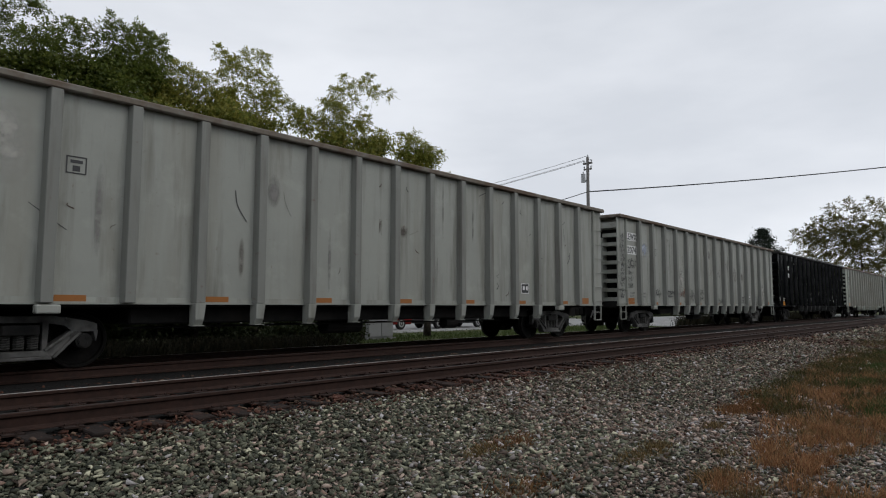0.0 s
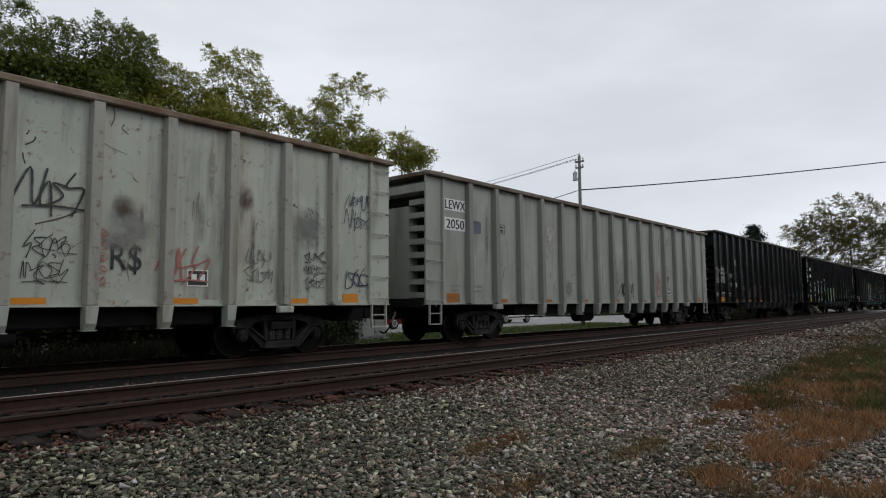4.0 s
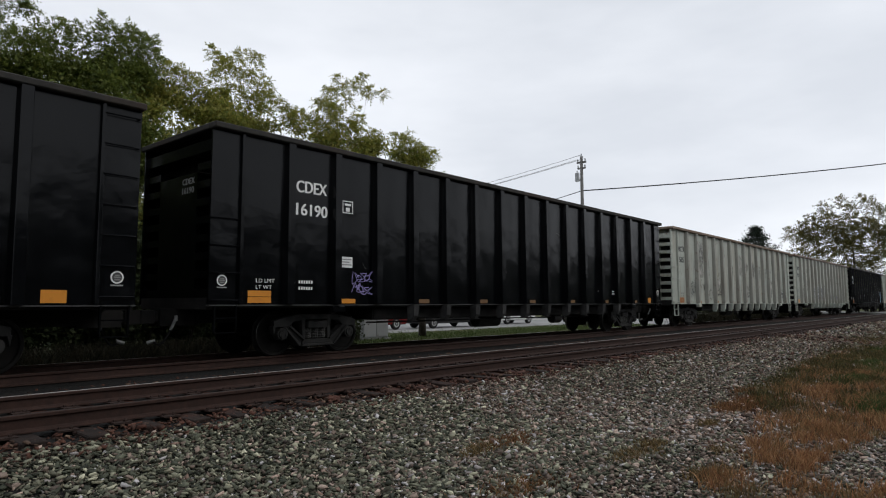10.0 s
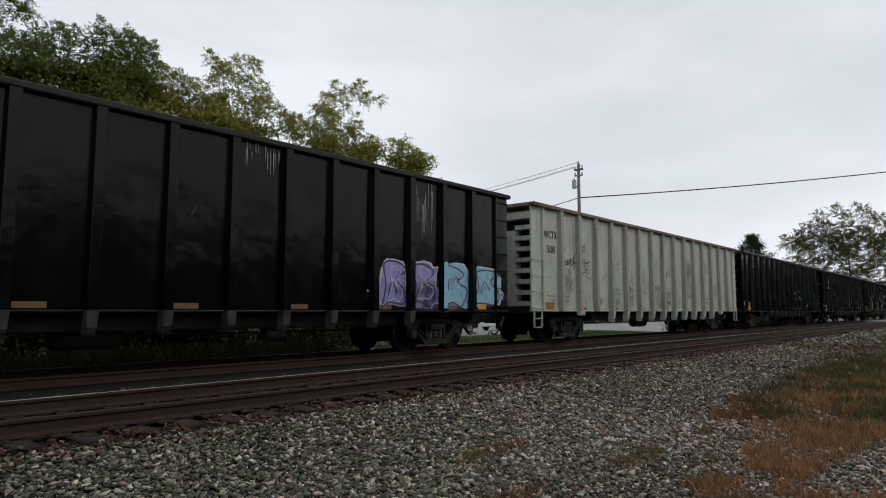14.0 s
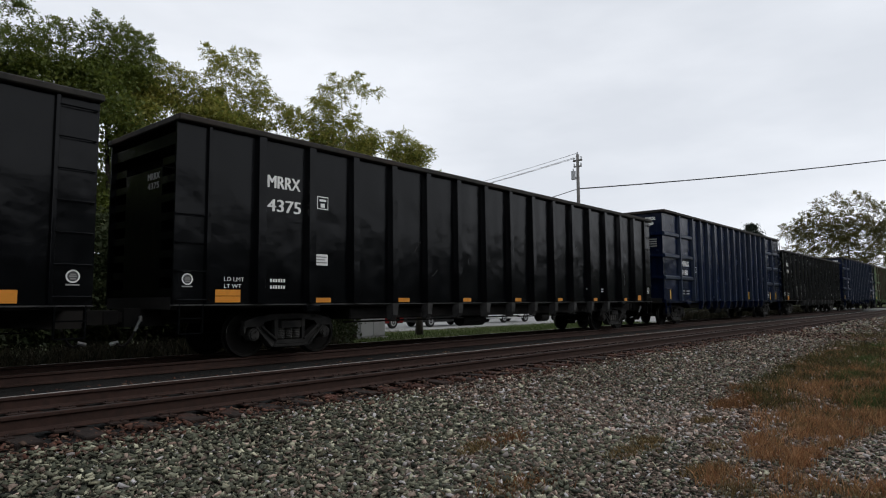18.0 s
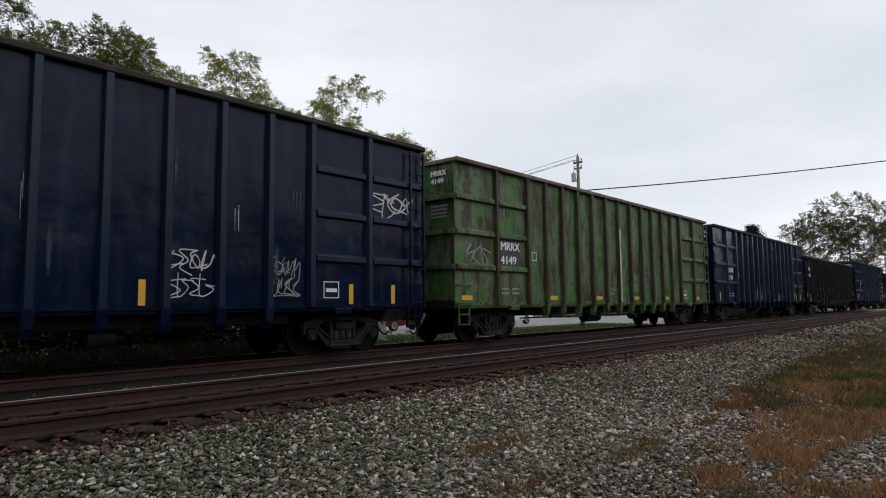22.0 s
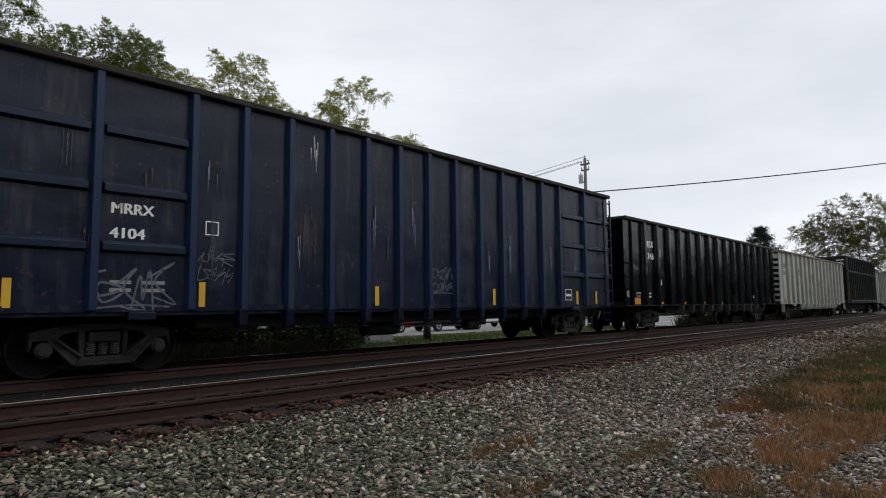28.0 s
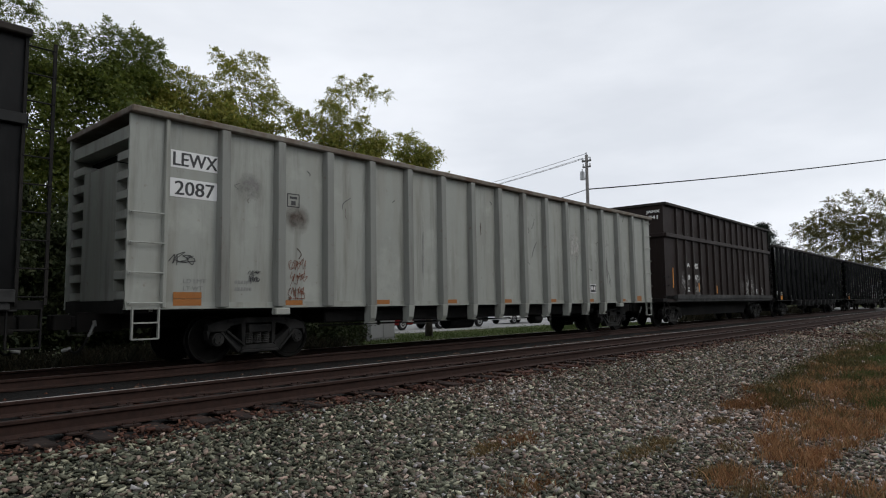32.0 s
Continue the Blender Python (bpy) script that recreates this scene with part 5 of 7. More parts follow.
def airy_tree(name, x, y, height, mat, label, seed, crown, fill, size=0.09, density=1.0, lean=0.0, girth=0.022, group="trees beyond the train"):
    """A tree with a forked trunk, thin limbs that end in feathery clumps, and a denser lower crown."""
    rnd = random.Random(seed)
    t = tagged(new(name), label, "tree", group)
    t.location = (x, y, GROUND_Z)
    top = Vector((lean, 0, height * 0.72))
    bm = bmesh.new()
    prev, r = Vector((0, 0, 0)), girth * height
    for k in range(1, 7):
        p = top * (k / 6) + Vector((rnd.uniform(-.12, .12), rnd.uniform(-.12, .12), 0))
        tube(bm, prev, p, r, 9, r * 0.78)
        prev, r = p, r * 0.78
    part("trunk", bm, BARK, t, smooth=True)
    clumps = []
    nodes = [(top * u, 0.0065 * height * (1.25 - u)) for u in (0.5, 0.7, 0.85, 1.0)]
    for lx, ly, lz, lr in sorted(crown, key=lambda q: q[2]):
        end = Vector((lx, ly, lz))
        start, girth_here = min((q for q in nodes if q[0].z < lz - 0.05), key=lambda q: (q[0] - end).length + 0.8 * abs(q[0].x - lx), default=nodes[0])
        mid = start.lerp(end, 0.5) + Vector((rnd.gauss(0, .06), rnd.gauss(0, .06), 0.08)) * (end - start).length
        r1 = girth_here * 0.62
        bm = bmesh.new()
        tube(bm, start, mid, girth_here * 0.75, 6, r1, False)
        tube(bm, mid, end, r1, 5, 0.4 * r1, False)
        nodes.append((end, max(0.4 * r1, 0.0006 * height)))
        clumps.append((lx, ly, lz, lr))
        for _ in range(3):
            q = end + Vector((rnd.gauss(0, .6), rnd.gauss(0, .6), rnd.gauss(0.2, .5))) * lr
            tube(bm, mid.lerp(end, 0.7), q, 0.0007 * height, 4, 0.0003 * height, False)
            clumps.append((q.x, q.y, q.z, lr * rnd.uniform(0.4, 0.6)))
        part("limb", bm, BARK, t)
    v, f = frond_crown(clumps, size, density)
    piece("crown", cloud_mesh("crown", v, f, mat), t)["kind"] = "stuff"
    if fill:
        v, f = leaf_crown(int(sum(2600 * q[3] ** 2 for q in fill)), fill, 0.14)
        piece("lower_crown", cloud_mesh("lower_crown", v, f, mat), t)["kind"] = "stuff"
    return t


def fill_under(x0, x1, top, n, seed):
    rnd = random.Random(seed)
    low = [(rnd.uniform(x0, x1), rnd.uniform(-0.8, 0.8), rnd.uniform(2.0, top), rnd.uniform(0.6, 1.0)) for _ in range(n)]
    return low + [(rnd.uniform(x0, x1), rnd.uniform(-0.4, 0.4), top + rnd.uniform(0.1, 0.75), rnd.uniform(0.25, 0.45)) for _ in range(n)]


# crowns are given as clumps: x and y from the trunk, height, radius
airy_tree("tree", 2.2, 20.0, 11.5, LEAF_DARK, "tall dark tree whose leafy branches hang over the row", 31, [(2.34, -0.36, 10.06, 0.2), (2.52, -0.18, 9.84, 0.14), (2.75, -0.09, 9.73, 0.09), (2.98, -0.09, 9.68, 0.07), (3.14, -0.36, 9.58, 0.04), (2.89, -0.36, 9.98, 0.07), (2.25, -0.1, 9.52, 0.17), (2.25, 0.2, 9.1, 0.18), (2.35, -0.2, 8.73, 0.12), (2.12, -0.2, 8.31, 0.18), (2.01, -0.1, 9.3, 0.21)],
          fill_under(-2.5, 0.6, 8.0, 16, 1), density=1.3, lean=0.0)
airy_tree("tree", 3.4, 21.5, 10.0, LEAF_DARK, "dark green leafy tree with an uneven top", 32, [(0.9, 0.1, 7.4, 0.6), (-0.3, 0.2, 7.4, 0.6), (1.78, -0.18, 9.0, 0.34), (2.05, -0.09, 9.38, 0.27), (2.4, -0.36, 9.63, 0.24), (2.77, 0.45, 9.82, 0.22), (3.2, -0.18, 9.93, 0.28), (3.53, -0.18, 9.82, 0.27), (2.9, -0.09, 10.19, 0.1), (3.34, 0.27, 10.31, 0.12), (3.1, 0.45, 9.32, 0.49), (2.51, -0.27, 8.96, 0.51), (3.59, -0.18, 9.25, 0.32), (1.96, 0.45, 8.28, 0.5), (2.84, 0.0, 8.44, 0.55), (3.7, -0.18, 8.62, 0.46)],
          fill_under(0.2, 3.6, 8.0, 18, 2), density=1.15, lean=2.0)
airy_tree("tree", 8.0, 21.0, 10.0, LEAF_DARK, "dark green leafy tree with upright shoots", 33, [(-0.74, -0.18, 10.08, 0.16), (-0.62, -0.45, 10.41, 0.14), (-0.37, -0.18, 10.31, 0.18), (-0.64, -0.09, 9.78, 0.23), (-0.23, -0.09, 10.04, 0.25), (0.02, -0.36, 10.18, 0.2), (0.48, 0.09, 10.52, 0.13), (0.69, 0.27, 10.44, 0.17), (0.43, -0.45, 10.09, 0.28), (1.05, -0.18, 10.17, 0.17), (1.37, 0.27, 10.03, 0.21), (0.05, -0.36, 9.57, 0.44), (0.76, -0.18, 9.59, 0.45), (-0.33, -0.45, 9.21, 0.25), (1.33, 0.45, 9.5, 0.27), (-0.01, -0.45, 8.86, 0.43), (0.7, -0.36, 8.94, 0.41)],
          fill_under(-1.0, 1.4, 8.4, 12, 3), density=1.15, lean=0.0)
airy_tree("tree", 10.0, 21.0, 9.4, LEAF_LIGHT, "low yellow-green tree between taller ones", 34, [(-1.44, 0.09, 8.86, 0.24), (-1.03, 0.36, 9.07, 0.24), (-0.47, -0.27, 9.42, 0.21), (-0.13, 0.45, 9.72, 0.14), (0.06, -0.18, 9.43, 0.23), (0.49, -0.09, 9.35, 0.22), (-0.82, 0.0, 8.68, 0.3), (-0.16, 0.45, 8.91, 0.35), (0.45, 0.27, 8.87, 0.32)],
          fill_under(-1.4, 0.8, 8.0, 10, 4), density=1.5, lean=0.0)
airy_tree("tree", 13.2, 21.2, 10.4, LEAF_LIGHT, "yellow-green leafy tree with airy branches", 35, [(-1.95, -0.27, 10.7, 0.06), (-1.62, 0.0, 10.59, 0.12), (-1.67, -0.45, 10.14, 0.17), (-1.36, 0.18, 10.49, 0.15), (-0.91, 0.36, 10.67, 0.17), (-0.49, 0.09, 11.01, 0.17), (-0.08, 0.0, 11.05, 0.15), (0.18, 0.0, 10.99, 0.09), (-0.71, -0.18, 10.37, 0.21), (-1.16, -0.18, 10.03, 0.25), (-1.78, -0.27, 9.65, 0.25), (-2.21, 0.18, 9.36, 0.22), (-0.46, -0.36, 10.0, 0.24), (-0.08, -0.45, 9.75, 0.24), (-0.8, 0.45, 9.56, 0.32), (-1.48, 0.27, 9.24, 0.33), (0.25, -0.36, 9.52, 0.24), (0.7, 0.45, 10.41, 0.09), (0.74, 0.18, 10.07, 0.09), (0.85, 0.36, 9.71, 0.18), (1.25, 0.18, 9.54, 0.2), (-2.12, -0.09, 8.87, 0.32), (-0.43, -0.45, 9.13, 0.34), (0.56, 0.27, 9.1, 0.26)],
          fill_under(-2.2, 0.9, 8.2, 14, 5), density=1.4, lean=-0.6)
airy_tree("tree", 18.2, 21.0, 10.8, LEAF_LIGHT, "yellow-green tree with a thin spreading top", 36, [(-3.4, 0.18, 9.28, 0.25), (-2.95, 0.27, 9.22, 0.21), (-2.56, -0.09, 9.07, 0.21), (-3.65, -0.09, 8.87, 0.27), (-1.86, -0.27, 10.39, 0.14), (-1.43, -0.27, 11.1, 0.1), (-1.2, -0.45, 10.76, 0.17), (-0.8, 0.45, 10.71, 0.2), (-0.26, 0.0, 11.16, 0.17), (-0.13, -0.45, 11.47, 0.1), (0.33, 0.36, 11.42, 0.15), (0.85, 0.18, 11.24, 0.15), (1.27, -0.27, 11.16, 0.13), (0.34, -0.18, 10.9, 0.15), (-0.47, 0.18, 10.39, 0.17), (-1.31, 0.45, 10.23, 0.22), (-2.09, 0.09, 9.85, 0.19), (-1.7, -0.36, 9.65, 0.29), (-1.0, 0.27, 9.81, 0.27), (-0.13, -0.18, 9.6, 0.22), (0.3, 0.27, 9.49, 0.2), (-1.23, 0.18, 9.21, 0.36), (-2.12, 0.09, 9.02, 0.31), (-0.44, -0.09, 9.03, 0.37), (0.71, -0.18, 9.12, 0.23), (1.3, 0.18, 9.18, 0.21), (0.38, 0.27, 8.69, 0.3)],
          fill_under(-3.4, 1.2, 8.0, 16, 6), density=1.7, lean=-0.8)
airy_tree("tree", 22.4, 21.0, 9.0, LEAF_LIGHT, "small leafy green tree at the end of the row", 37, [(-1.93, -0.09, 9.32, 0.16), (-1.41, -0.09, 9.32, 0.19), (-0.84, 0.36, 9.54, 0.19), (-0.36, 0.27, 9.3, 0.19), (0.08, 0.0, 9.1, 0.17), (0.49, -0.36, 8.84, 0.14), (-1.26, -0.27, 9.02, 0.27), (-0.64, -0.36, 8.86, 0.27), (-1.71, -0.18, 8.67, 0.27)],
          fill_under(-1.8, 0.4, 8.0, 9, 7), density=1.5, lean=-0.8)
BROAD = [(15.3, 14.0, 1.5), (13.6, 15.4, 1.0), (12.0, 16.3, 1.2), (10.7, 17.0, 0.9), (9.5, 18.3, 0.8), (7.3, 19.1, 0.9), (5.9, 17.8, 1.2), (4.7, 18.8, 0.7), (3.4, 18.7, 0.6), (3.1, 17.0, 1.2), (1.1, 16.8, 1.1), (0.0, 15.8, 1.3), (-1.2, 16.6, 1.1), (9.0, 16.0, 1.5), (6.9, 15.4, 1.7), (4.0, 14.8, 1.7), (11.3, 14.2, 1.6), (8.3, 13.0, 1.8), (5.4, 12.3, 1.8), (2.1, 12.6, 1.7), (-1.0, 12.9, 1.9), (13.6, 12.8, 1.4), (-4, 15.5, 1.8), (-6, 14, 2.0)]
airy_tree("broad_tree", 128.0, 19.0, 17.0, LEAF_OLIVE, "broad olive-green tree with a lumpy crown beyond the road crossing", 17,
          [(0.9 * math.sin(3.1 * k), v - 6.0, z, 0.8 * r) for k, (v, z, r) in enumerate(BROAD)]
          + [(1.6 * math.sin(2.3 * k), -9.0 + 0.82 * k, 7.5 + 2.1 * (k % 4), 1.5) for k in range(22)],
          [], 0.36, 1.1, group="trees beside the road")
airy_tree("broad_tree", 139.0, 4.0, 15.0, LEAF_OLIVE, "olive-green tree with a rounded crown beyond the road", 21,
          [(1.5 * math.sin(k), 6.0 * math.cos(2.4 * k), 10.5 + 3.6 * math.sin(1.3 * k), 1.5) for k in range(20)]
          + [(1.5 * math.sin(2.3 * k), -7.0 + 1.0 * k, 6.0 + 2.0 * (k % 3), 1.6) for k in range(15)],
          [], 0.36, 1.1, group="trees beside the road")


def shrub(x, y, height, seed):
    rnd = random.Random(seed)
    t = tagged(new("shrub"), "dense dark shrub growing behind the tracks", "shrub", "shrubs beyond the train")
    t.location = (x, y, GROUND_Z)
    clumps = []
    for k in range(6):
        a, rr = rnd.uniform(0, 6.28), rnd.uniform(0.2, 1.1)
        end = Vector((rr * math.cos(a), rr * math.sin(a), height * rnd.uniform(0.25, 0.95)))
        bm = bmesh.new()
        tube(bm, (0.1 * math.cos(a), 0.1 * math.sin(a), 0), end, 0.03, 5, 0.008, False)
        part("stem", bm, BARK, t)
        clumps.append((*end, rnd.uniform(0.45, 0.75)))
        clumps.append((end.x, end.y, end.z * 0.45, rnd.uniform(0.45, 0.7)))
        clumps.append((-end.y * 0.9, end.x * 0.9, height * rnd.uniform(0.15, 0.85), rnd.uniform(0.5, 0.75)))
    v, f = leaf_crown(int(2300 * height), clumps, 0.14)
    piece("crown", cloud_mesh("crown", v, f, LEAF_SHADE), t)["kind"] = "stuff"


for k in range(16):
    shrub(-7 + 1.5 * k, 18.9 + 0.5 * math.sin(k * 1.7), (4.3 if k < 12 else 1.7) + 0.4 * math.sin(k * 2.3), 40 + k)
    if k < 12:
        shrub(-6.2 + 1.5 * k, 20.3 + 0.3 * math.sin(k * 2.9), 5.0 + 0.6 * math.sin(k * 1.3), 60 + k)


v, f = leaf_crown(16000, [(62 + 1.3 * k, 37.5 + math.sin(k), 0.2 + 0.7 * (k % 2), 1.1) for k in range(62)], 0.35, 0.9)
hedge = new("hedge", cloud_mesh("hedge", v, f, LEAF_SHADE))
tagged(hedge, "low dark hedge along the far edge of the lot", "hedge", kind="stuff")


def pine(x, y, height, seed):
    rnd = random.Random(seed)
    t = new("pine_tree")
    t.location = (x, y, GROUND_Z)
    tagged(t, "dark evergreen tree rising over the train", "tree", "trees beside the road")
    bm = bmesh.new()
    tube(bm, (0, 0, 0), (0, 0, height), 0.25, 9, 0.03)
    part("trunk", bm, BARK, t, smooth=True)
    clumps = []
    for k in range(15):
        u = 0.2 + 0.8 * k / 14
        for j in range(6):
            a = rnd.uniform(0, 6.28)
            rr = ((1 - u) * 12.0 + 0.35) * rnd.uniform(0.7, 1.15)
            for q in (0.3, 0.6, 0.85, 1.0):
                clumps.append((rr * q * math.cos(a), rr * q * math.sin(a), height * u - 0.1 * rr * q + 0.25 * rr * max(0, q - 0.7), 0.30 + 0.12 * (1 - q)))
    v, f = leaf_crown(15000, clumps, 0.26, 0.35)
    crown = piece("crown", cloud_mesh("crown", v, f, NEEDLES), t)
    crown["kind"] = "stuff"


pine(106, 28.5, 12.9, 3)

# ---- utility pole and wires ----
WOOD_POLE = rough_mat("pole_wood", (0.105, 0.10, 0.095), (0.18, 0.172, 0.165), 5.0, 0.9, 0, 0.4)
METAL_GREY = rough_mat("galvanised_grey", (0.30, 0.31, 0.32), (0.40, 0.41, 0.42), 8.0, 0.55, 0.3, 0.1)
WIRE = rough_mat("black_wire", (0.015, 0.015, 0.016), (0.03, 0.03, 0.03), 8.0, 0.6, 0, 0)
PX, PY = 38.5, 21.2
pole = tagged(new("utility_pole"), "weathered wooden utility pole with a transformer", "utility pole")
pole.location = (PX, PY, GROUND_Z)
bm = bmesh.new()
tube(bm, (0, 0, 0), (0, 0, 11.6), 0.15, 12, 0.10)
part("pole_shaft", bm, WOOD_POLE, pole, smooth=True)
bm = bmesh.new()
box(bm, -0.06, 0.06, -0.34, 0.34, 11.12, 11.24)
box(bm, -0.05, 0.05, -0.30, 0.30, 10.72, 10.82)
part("crossarm", bm, WOOD_POLE, pole, bevel=0.01)
for dy, z in ((-0.28, 11.24), (0.28, 11.24), (0.0, 11.6), (-0.26, 10.82), (0.26, 10.82)):
    bm = bmesh.new()
    tube(bm, (0, dy, z), (0, dy, z + 0.10), 0.05, 8, 0.035)
    tube(bm, (0, dy, z + 0.10), (0, dy, z + 0.18), 0.06, 8, 0.03)
    part("insulator", bm, METAL_GREY, pole)
bm = bmesh.new()
tube(bm, (-0.26, 0.20, 9.85), (-0.26, 0.20, 10.42), 0.15, 14)
tube(bm, (-0.26, 0.20, 10.42), (-0.26, 0.20, 10.58), 0.04, 8)
box(bm, -0.30, -0.05, 0.05, 0.3, 9.9, 10.0)
part("transformer", bm, METAL_GREY, pole, "grey can transformer")


def wire(name, a, b, sag, r, label):
    bm = bmesh.new()
    a, b = Vector(a), Vector(b)
    pts = [a.lerp(b, u) - Vector((0, 0, 4 * sag * u * (1 - u))) for u in [k / 24 for k in range(25)]]
    sweep(bm, pts, r)
    tagged(part(name, bm, WIRE, None), label, "cable", "overhead wires")


TOPZ = GROUND_Z
for dy, z in ((-0.28, 11.42), (0.0, 11.70), (0.28, 11.42)):
    wire("overhead_wire", (PX, PY + dy, TOPZ + z), (PX + 7.5, PY + 34.0 + dy, TOPZ + z), 0.5, 0.014, "thin black power line strung from the pole")
wire("overhead_wire", (PX, PY, TOPZ + 9.22), (PX + 42.2, PY - 28.4, 16.1), 0.5, 0.04, "thick black cable strung across the sky")
wire("overhead_wire", (PX, PY, TOPZ + 9.22), (PX + 7.5, PY + 34.0, TOPZ + 8.6), 0.8, 0.025, "thick black cable on the pole")

# ---- things beyond the train ----
CABINET = paint("cabinet_paint", (0.27, 0.275, 0.275), (0.18, 0.175, 0.165), 0.05, 0.55, 0.4)
cab = tagged(new("equipment_cabinet"), "pale grey railway equipment cabinet beside the tracks", "cabinet")
cab.location = (19.4, 21.4, GROUND_Z)
bm = bmesh.new()
box(bm, -0.75, 0.75, -0.4, 0.4, 0.06, 1.35)
part("cabinet_body", bm, CABINET, cab, bevel=0.02)
for x0 in (-0.72, 0.02):
    bm = bmesh.new()
    box(bm, x0, x0 + 0.70, -0.425, -0.402, 0.12, 1.28)
    part("cabinet_door", bm, CABINET, cab, bevel=0.008)
bm = bmesh.new()
box(bm, -0.8, 0.8, -0.46, 0.45, 1.352, 1.41)
part("cabinet_roof", bm, CABINET, cab, bevel=0.015)
bm = bmesh.new()
box(bm, -0.85, 0.85, -0.5, 0.5, 0.0, 0.058)
part("cabinet_base", bm, LOT, cab)

GLASS = rough_mat("dark_window_glass", (0.01, 0.012, 0.014), (0.015, 0.017, 0.02), 2.0, 0.08, 0, 0, None, 0.01, True, 0.5)
TYRE = rough_mat("tyre_rubber", (0.010, 0.010, 0.010), (0.02, 0.02, 0.02), 9.0, 0.9)
RIM = rough_mat("wheel_alloy", (0.45, 0.45, 0.46), (0.60, 0.60, 0.61), 6.0, 0.35, 0.8, 0)
TAIL = rough_mat("tail_light_red", (0.05, 0.006, 0.005), (0.07, 0.01, 0.008), 4.0, 0.3, 0, 0)
CAR_PAINTS = {"black": rough_mat("car_black", (0.012, 0.012, 0.013), (0.016, 0.016, 0.018), 1.5, 0.25, 0, 0, None, 0.01, True, 0.5),
              "red": rough_mat("car_red", (0.10, 0.008, 0.008), (0.13, 0.010, 0.010), 1.5, 0.25, 0, 0, None, 0.01, True, 0.5),
              "white": rough_mat("car_white", (0.62, 0.62, 0.61), (0.68, 0.68, 0.67), 1.5, 0.3, 0, 0, None, 0.01, True, 0.5)}


def vehicle(name, label, x, y, length, base, roof, paint_name):
    """A parked road vehicle, side on; roof: profile of the cabin as (x, z)."""
    v = tagged(new(name), label, "car", "parked vehicles")
    v.location = (x, y, -0.47)
    h = length / 2
    bm = bmesh.new()
    prism(bm, [(-h, 0.42), (-h + 0.05, 0.30), (h - 0.08, 0.30), (h, 0.45), (h - 0.03, 0.80), (h - 0.9, 0.98), (-h + 0.1, 1.0), (-h, 0.9)], -0.9, 0.9)
    part("body", bm, CAR_PAINTS[paint_name], v, bevel=0.05)
    bm = bmesh.new()
    prism(bm, roof, -0.80, 0.80)
    part("cabin", bm, CAR_PAINTS[paint_name], v, bevel=0.04)
    xs_, zs_ = [p[0] for p in roof], [p[1] for p in roof]
    for s in (-1, 1):
        mid = (min(xs_) + max(xs_)) / 2
        for a, b in ((min(xs_) + 0.45, mid - 0.06), (mid + 0.06, max(xs_) - 0.5)):
            bm = bmesh.new()
            c, d = sorted((s * 0.795, s * 0.812))
            prism(bm, [(a, 1.03), (b, 1.03), (b - 0.05, max(zs_) - 0.1), (a + 0.05, max(zs_) - 0.1)], c, d)
            part("side_window", bm, GLASS, v)
        for dx in (-base / 2, base / 2):
            bm = bmesh.new()
            lathe(bm, [(0.22, s * 0.70), (0.33, s * 0.70), (0.355, s * 0.73), (0.355, s * 0.88), (0.33, s * 0.91), (0.22, s * 0.91)], 20)
            w = part("wheel", bm, TYRE, v, "", (dx, 0, 0.355))
            bm = bmesh.new()
            lathe(bm, [(0.22, s * 0.895), (0.21, s * 0.915), (0.06, s * 0.905), (0.05, s * 0.92)], 16)
            part("rim", bm, RIM, w)
        bm = bmesh.new()
        box(bm, h - 0.10, h - 0.015, s * 0.70 - 0.14, s * 0.70 + 0.14, 0.62, 0.74)
        part("headlight", bm, PATCH_W, v)
        bm = bmesh.new()
        box(bm, -h + 0.005, -h + 0.05, s * 0.74 - 0.10, s * 0.74 + 0.10, 0.66, 0.84)
        part("tail_light", bm, TAIL, v)
    return v


PICKUP_ROOF = [(-0.5, 0.98), (-0.42, 1.72), (0.9, 1.74), (1.6, 0.98)]
SEDAN_ROOF = [(-1.6, 0.97), (-0.9, 1.40), (0.5, 1.42), (1.3, 0.97)]
SUV_ROOF = [(-2.1, 0.97), (-1.95, 1.62), (0.4, 1.66), (1.2, 0.97)]
vehicle("pickup_truck", "black pickup truck parked on the pale lot", 31.5, 27.6, 5.8, 3.9, PICKUP_ROOF, "black")
vehicle("parked_car", "red car parked on the pale lot", 25.3, 28.0, 4.6, 2.75, SEDAN_ROOF, "red")
vehicle("parked_car", "white sport utility car parked on the pale lot", 40.2, 28.6, 4.7, 2.8, SUV_ROOF, "white")

# plain dark backdrop, unseen, added behind the viewer and at both sides to block light
BLOCKER = rough_mat("backdrop_dark", (0.014, 0.020, 0.009), (0.032, 0.042, 0.018), 1.2, 0.95, 0, 0.6, (0.02, 0.022, 0.012), 0.2, False)
bm = bmesh.new()
top_line = [(-150 + 3 * k, 6.4 + 1.1 * noise.noise((k * 0.9, 0, 7)) + 1.6 * noise.noise((k * 0.21, 0, 2))) for k in range(101)]
prism(bm, [(-150, -0.5)] + top_line + [(150, -0.5)], -17.0, -16.0)
prism(bm, [(150, -0.5)] + [(150 + 2 * k, 13.0 + 3.0 * noise.noise((k * 0.5, 3, 7))) for k in range(11)] + [(170, -0.5)], -120.0, 2.0)
prism(bm, [(-150, -0.5)] + [(-150 + 3 * k, 11.5 + 2.0 * noise.noise((k * 0.5, 5, 7))) for k in range(52)] + [(3.2, -0.5)], 22.0, 23.0)
tagged(part("backdrop", bm, BLOCKER, None), "plain dark unseen backdrop added to block light", "backdrop", kind="structure")

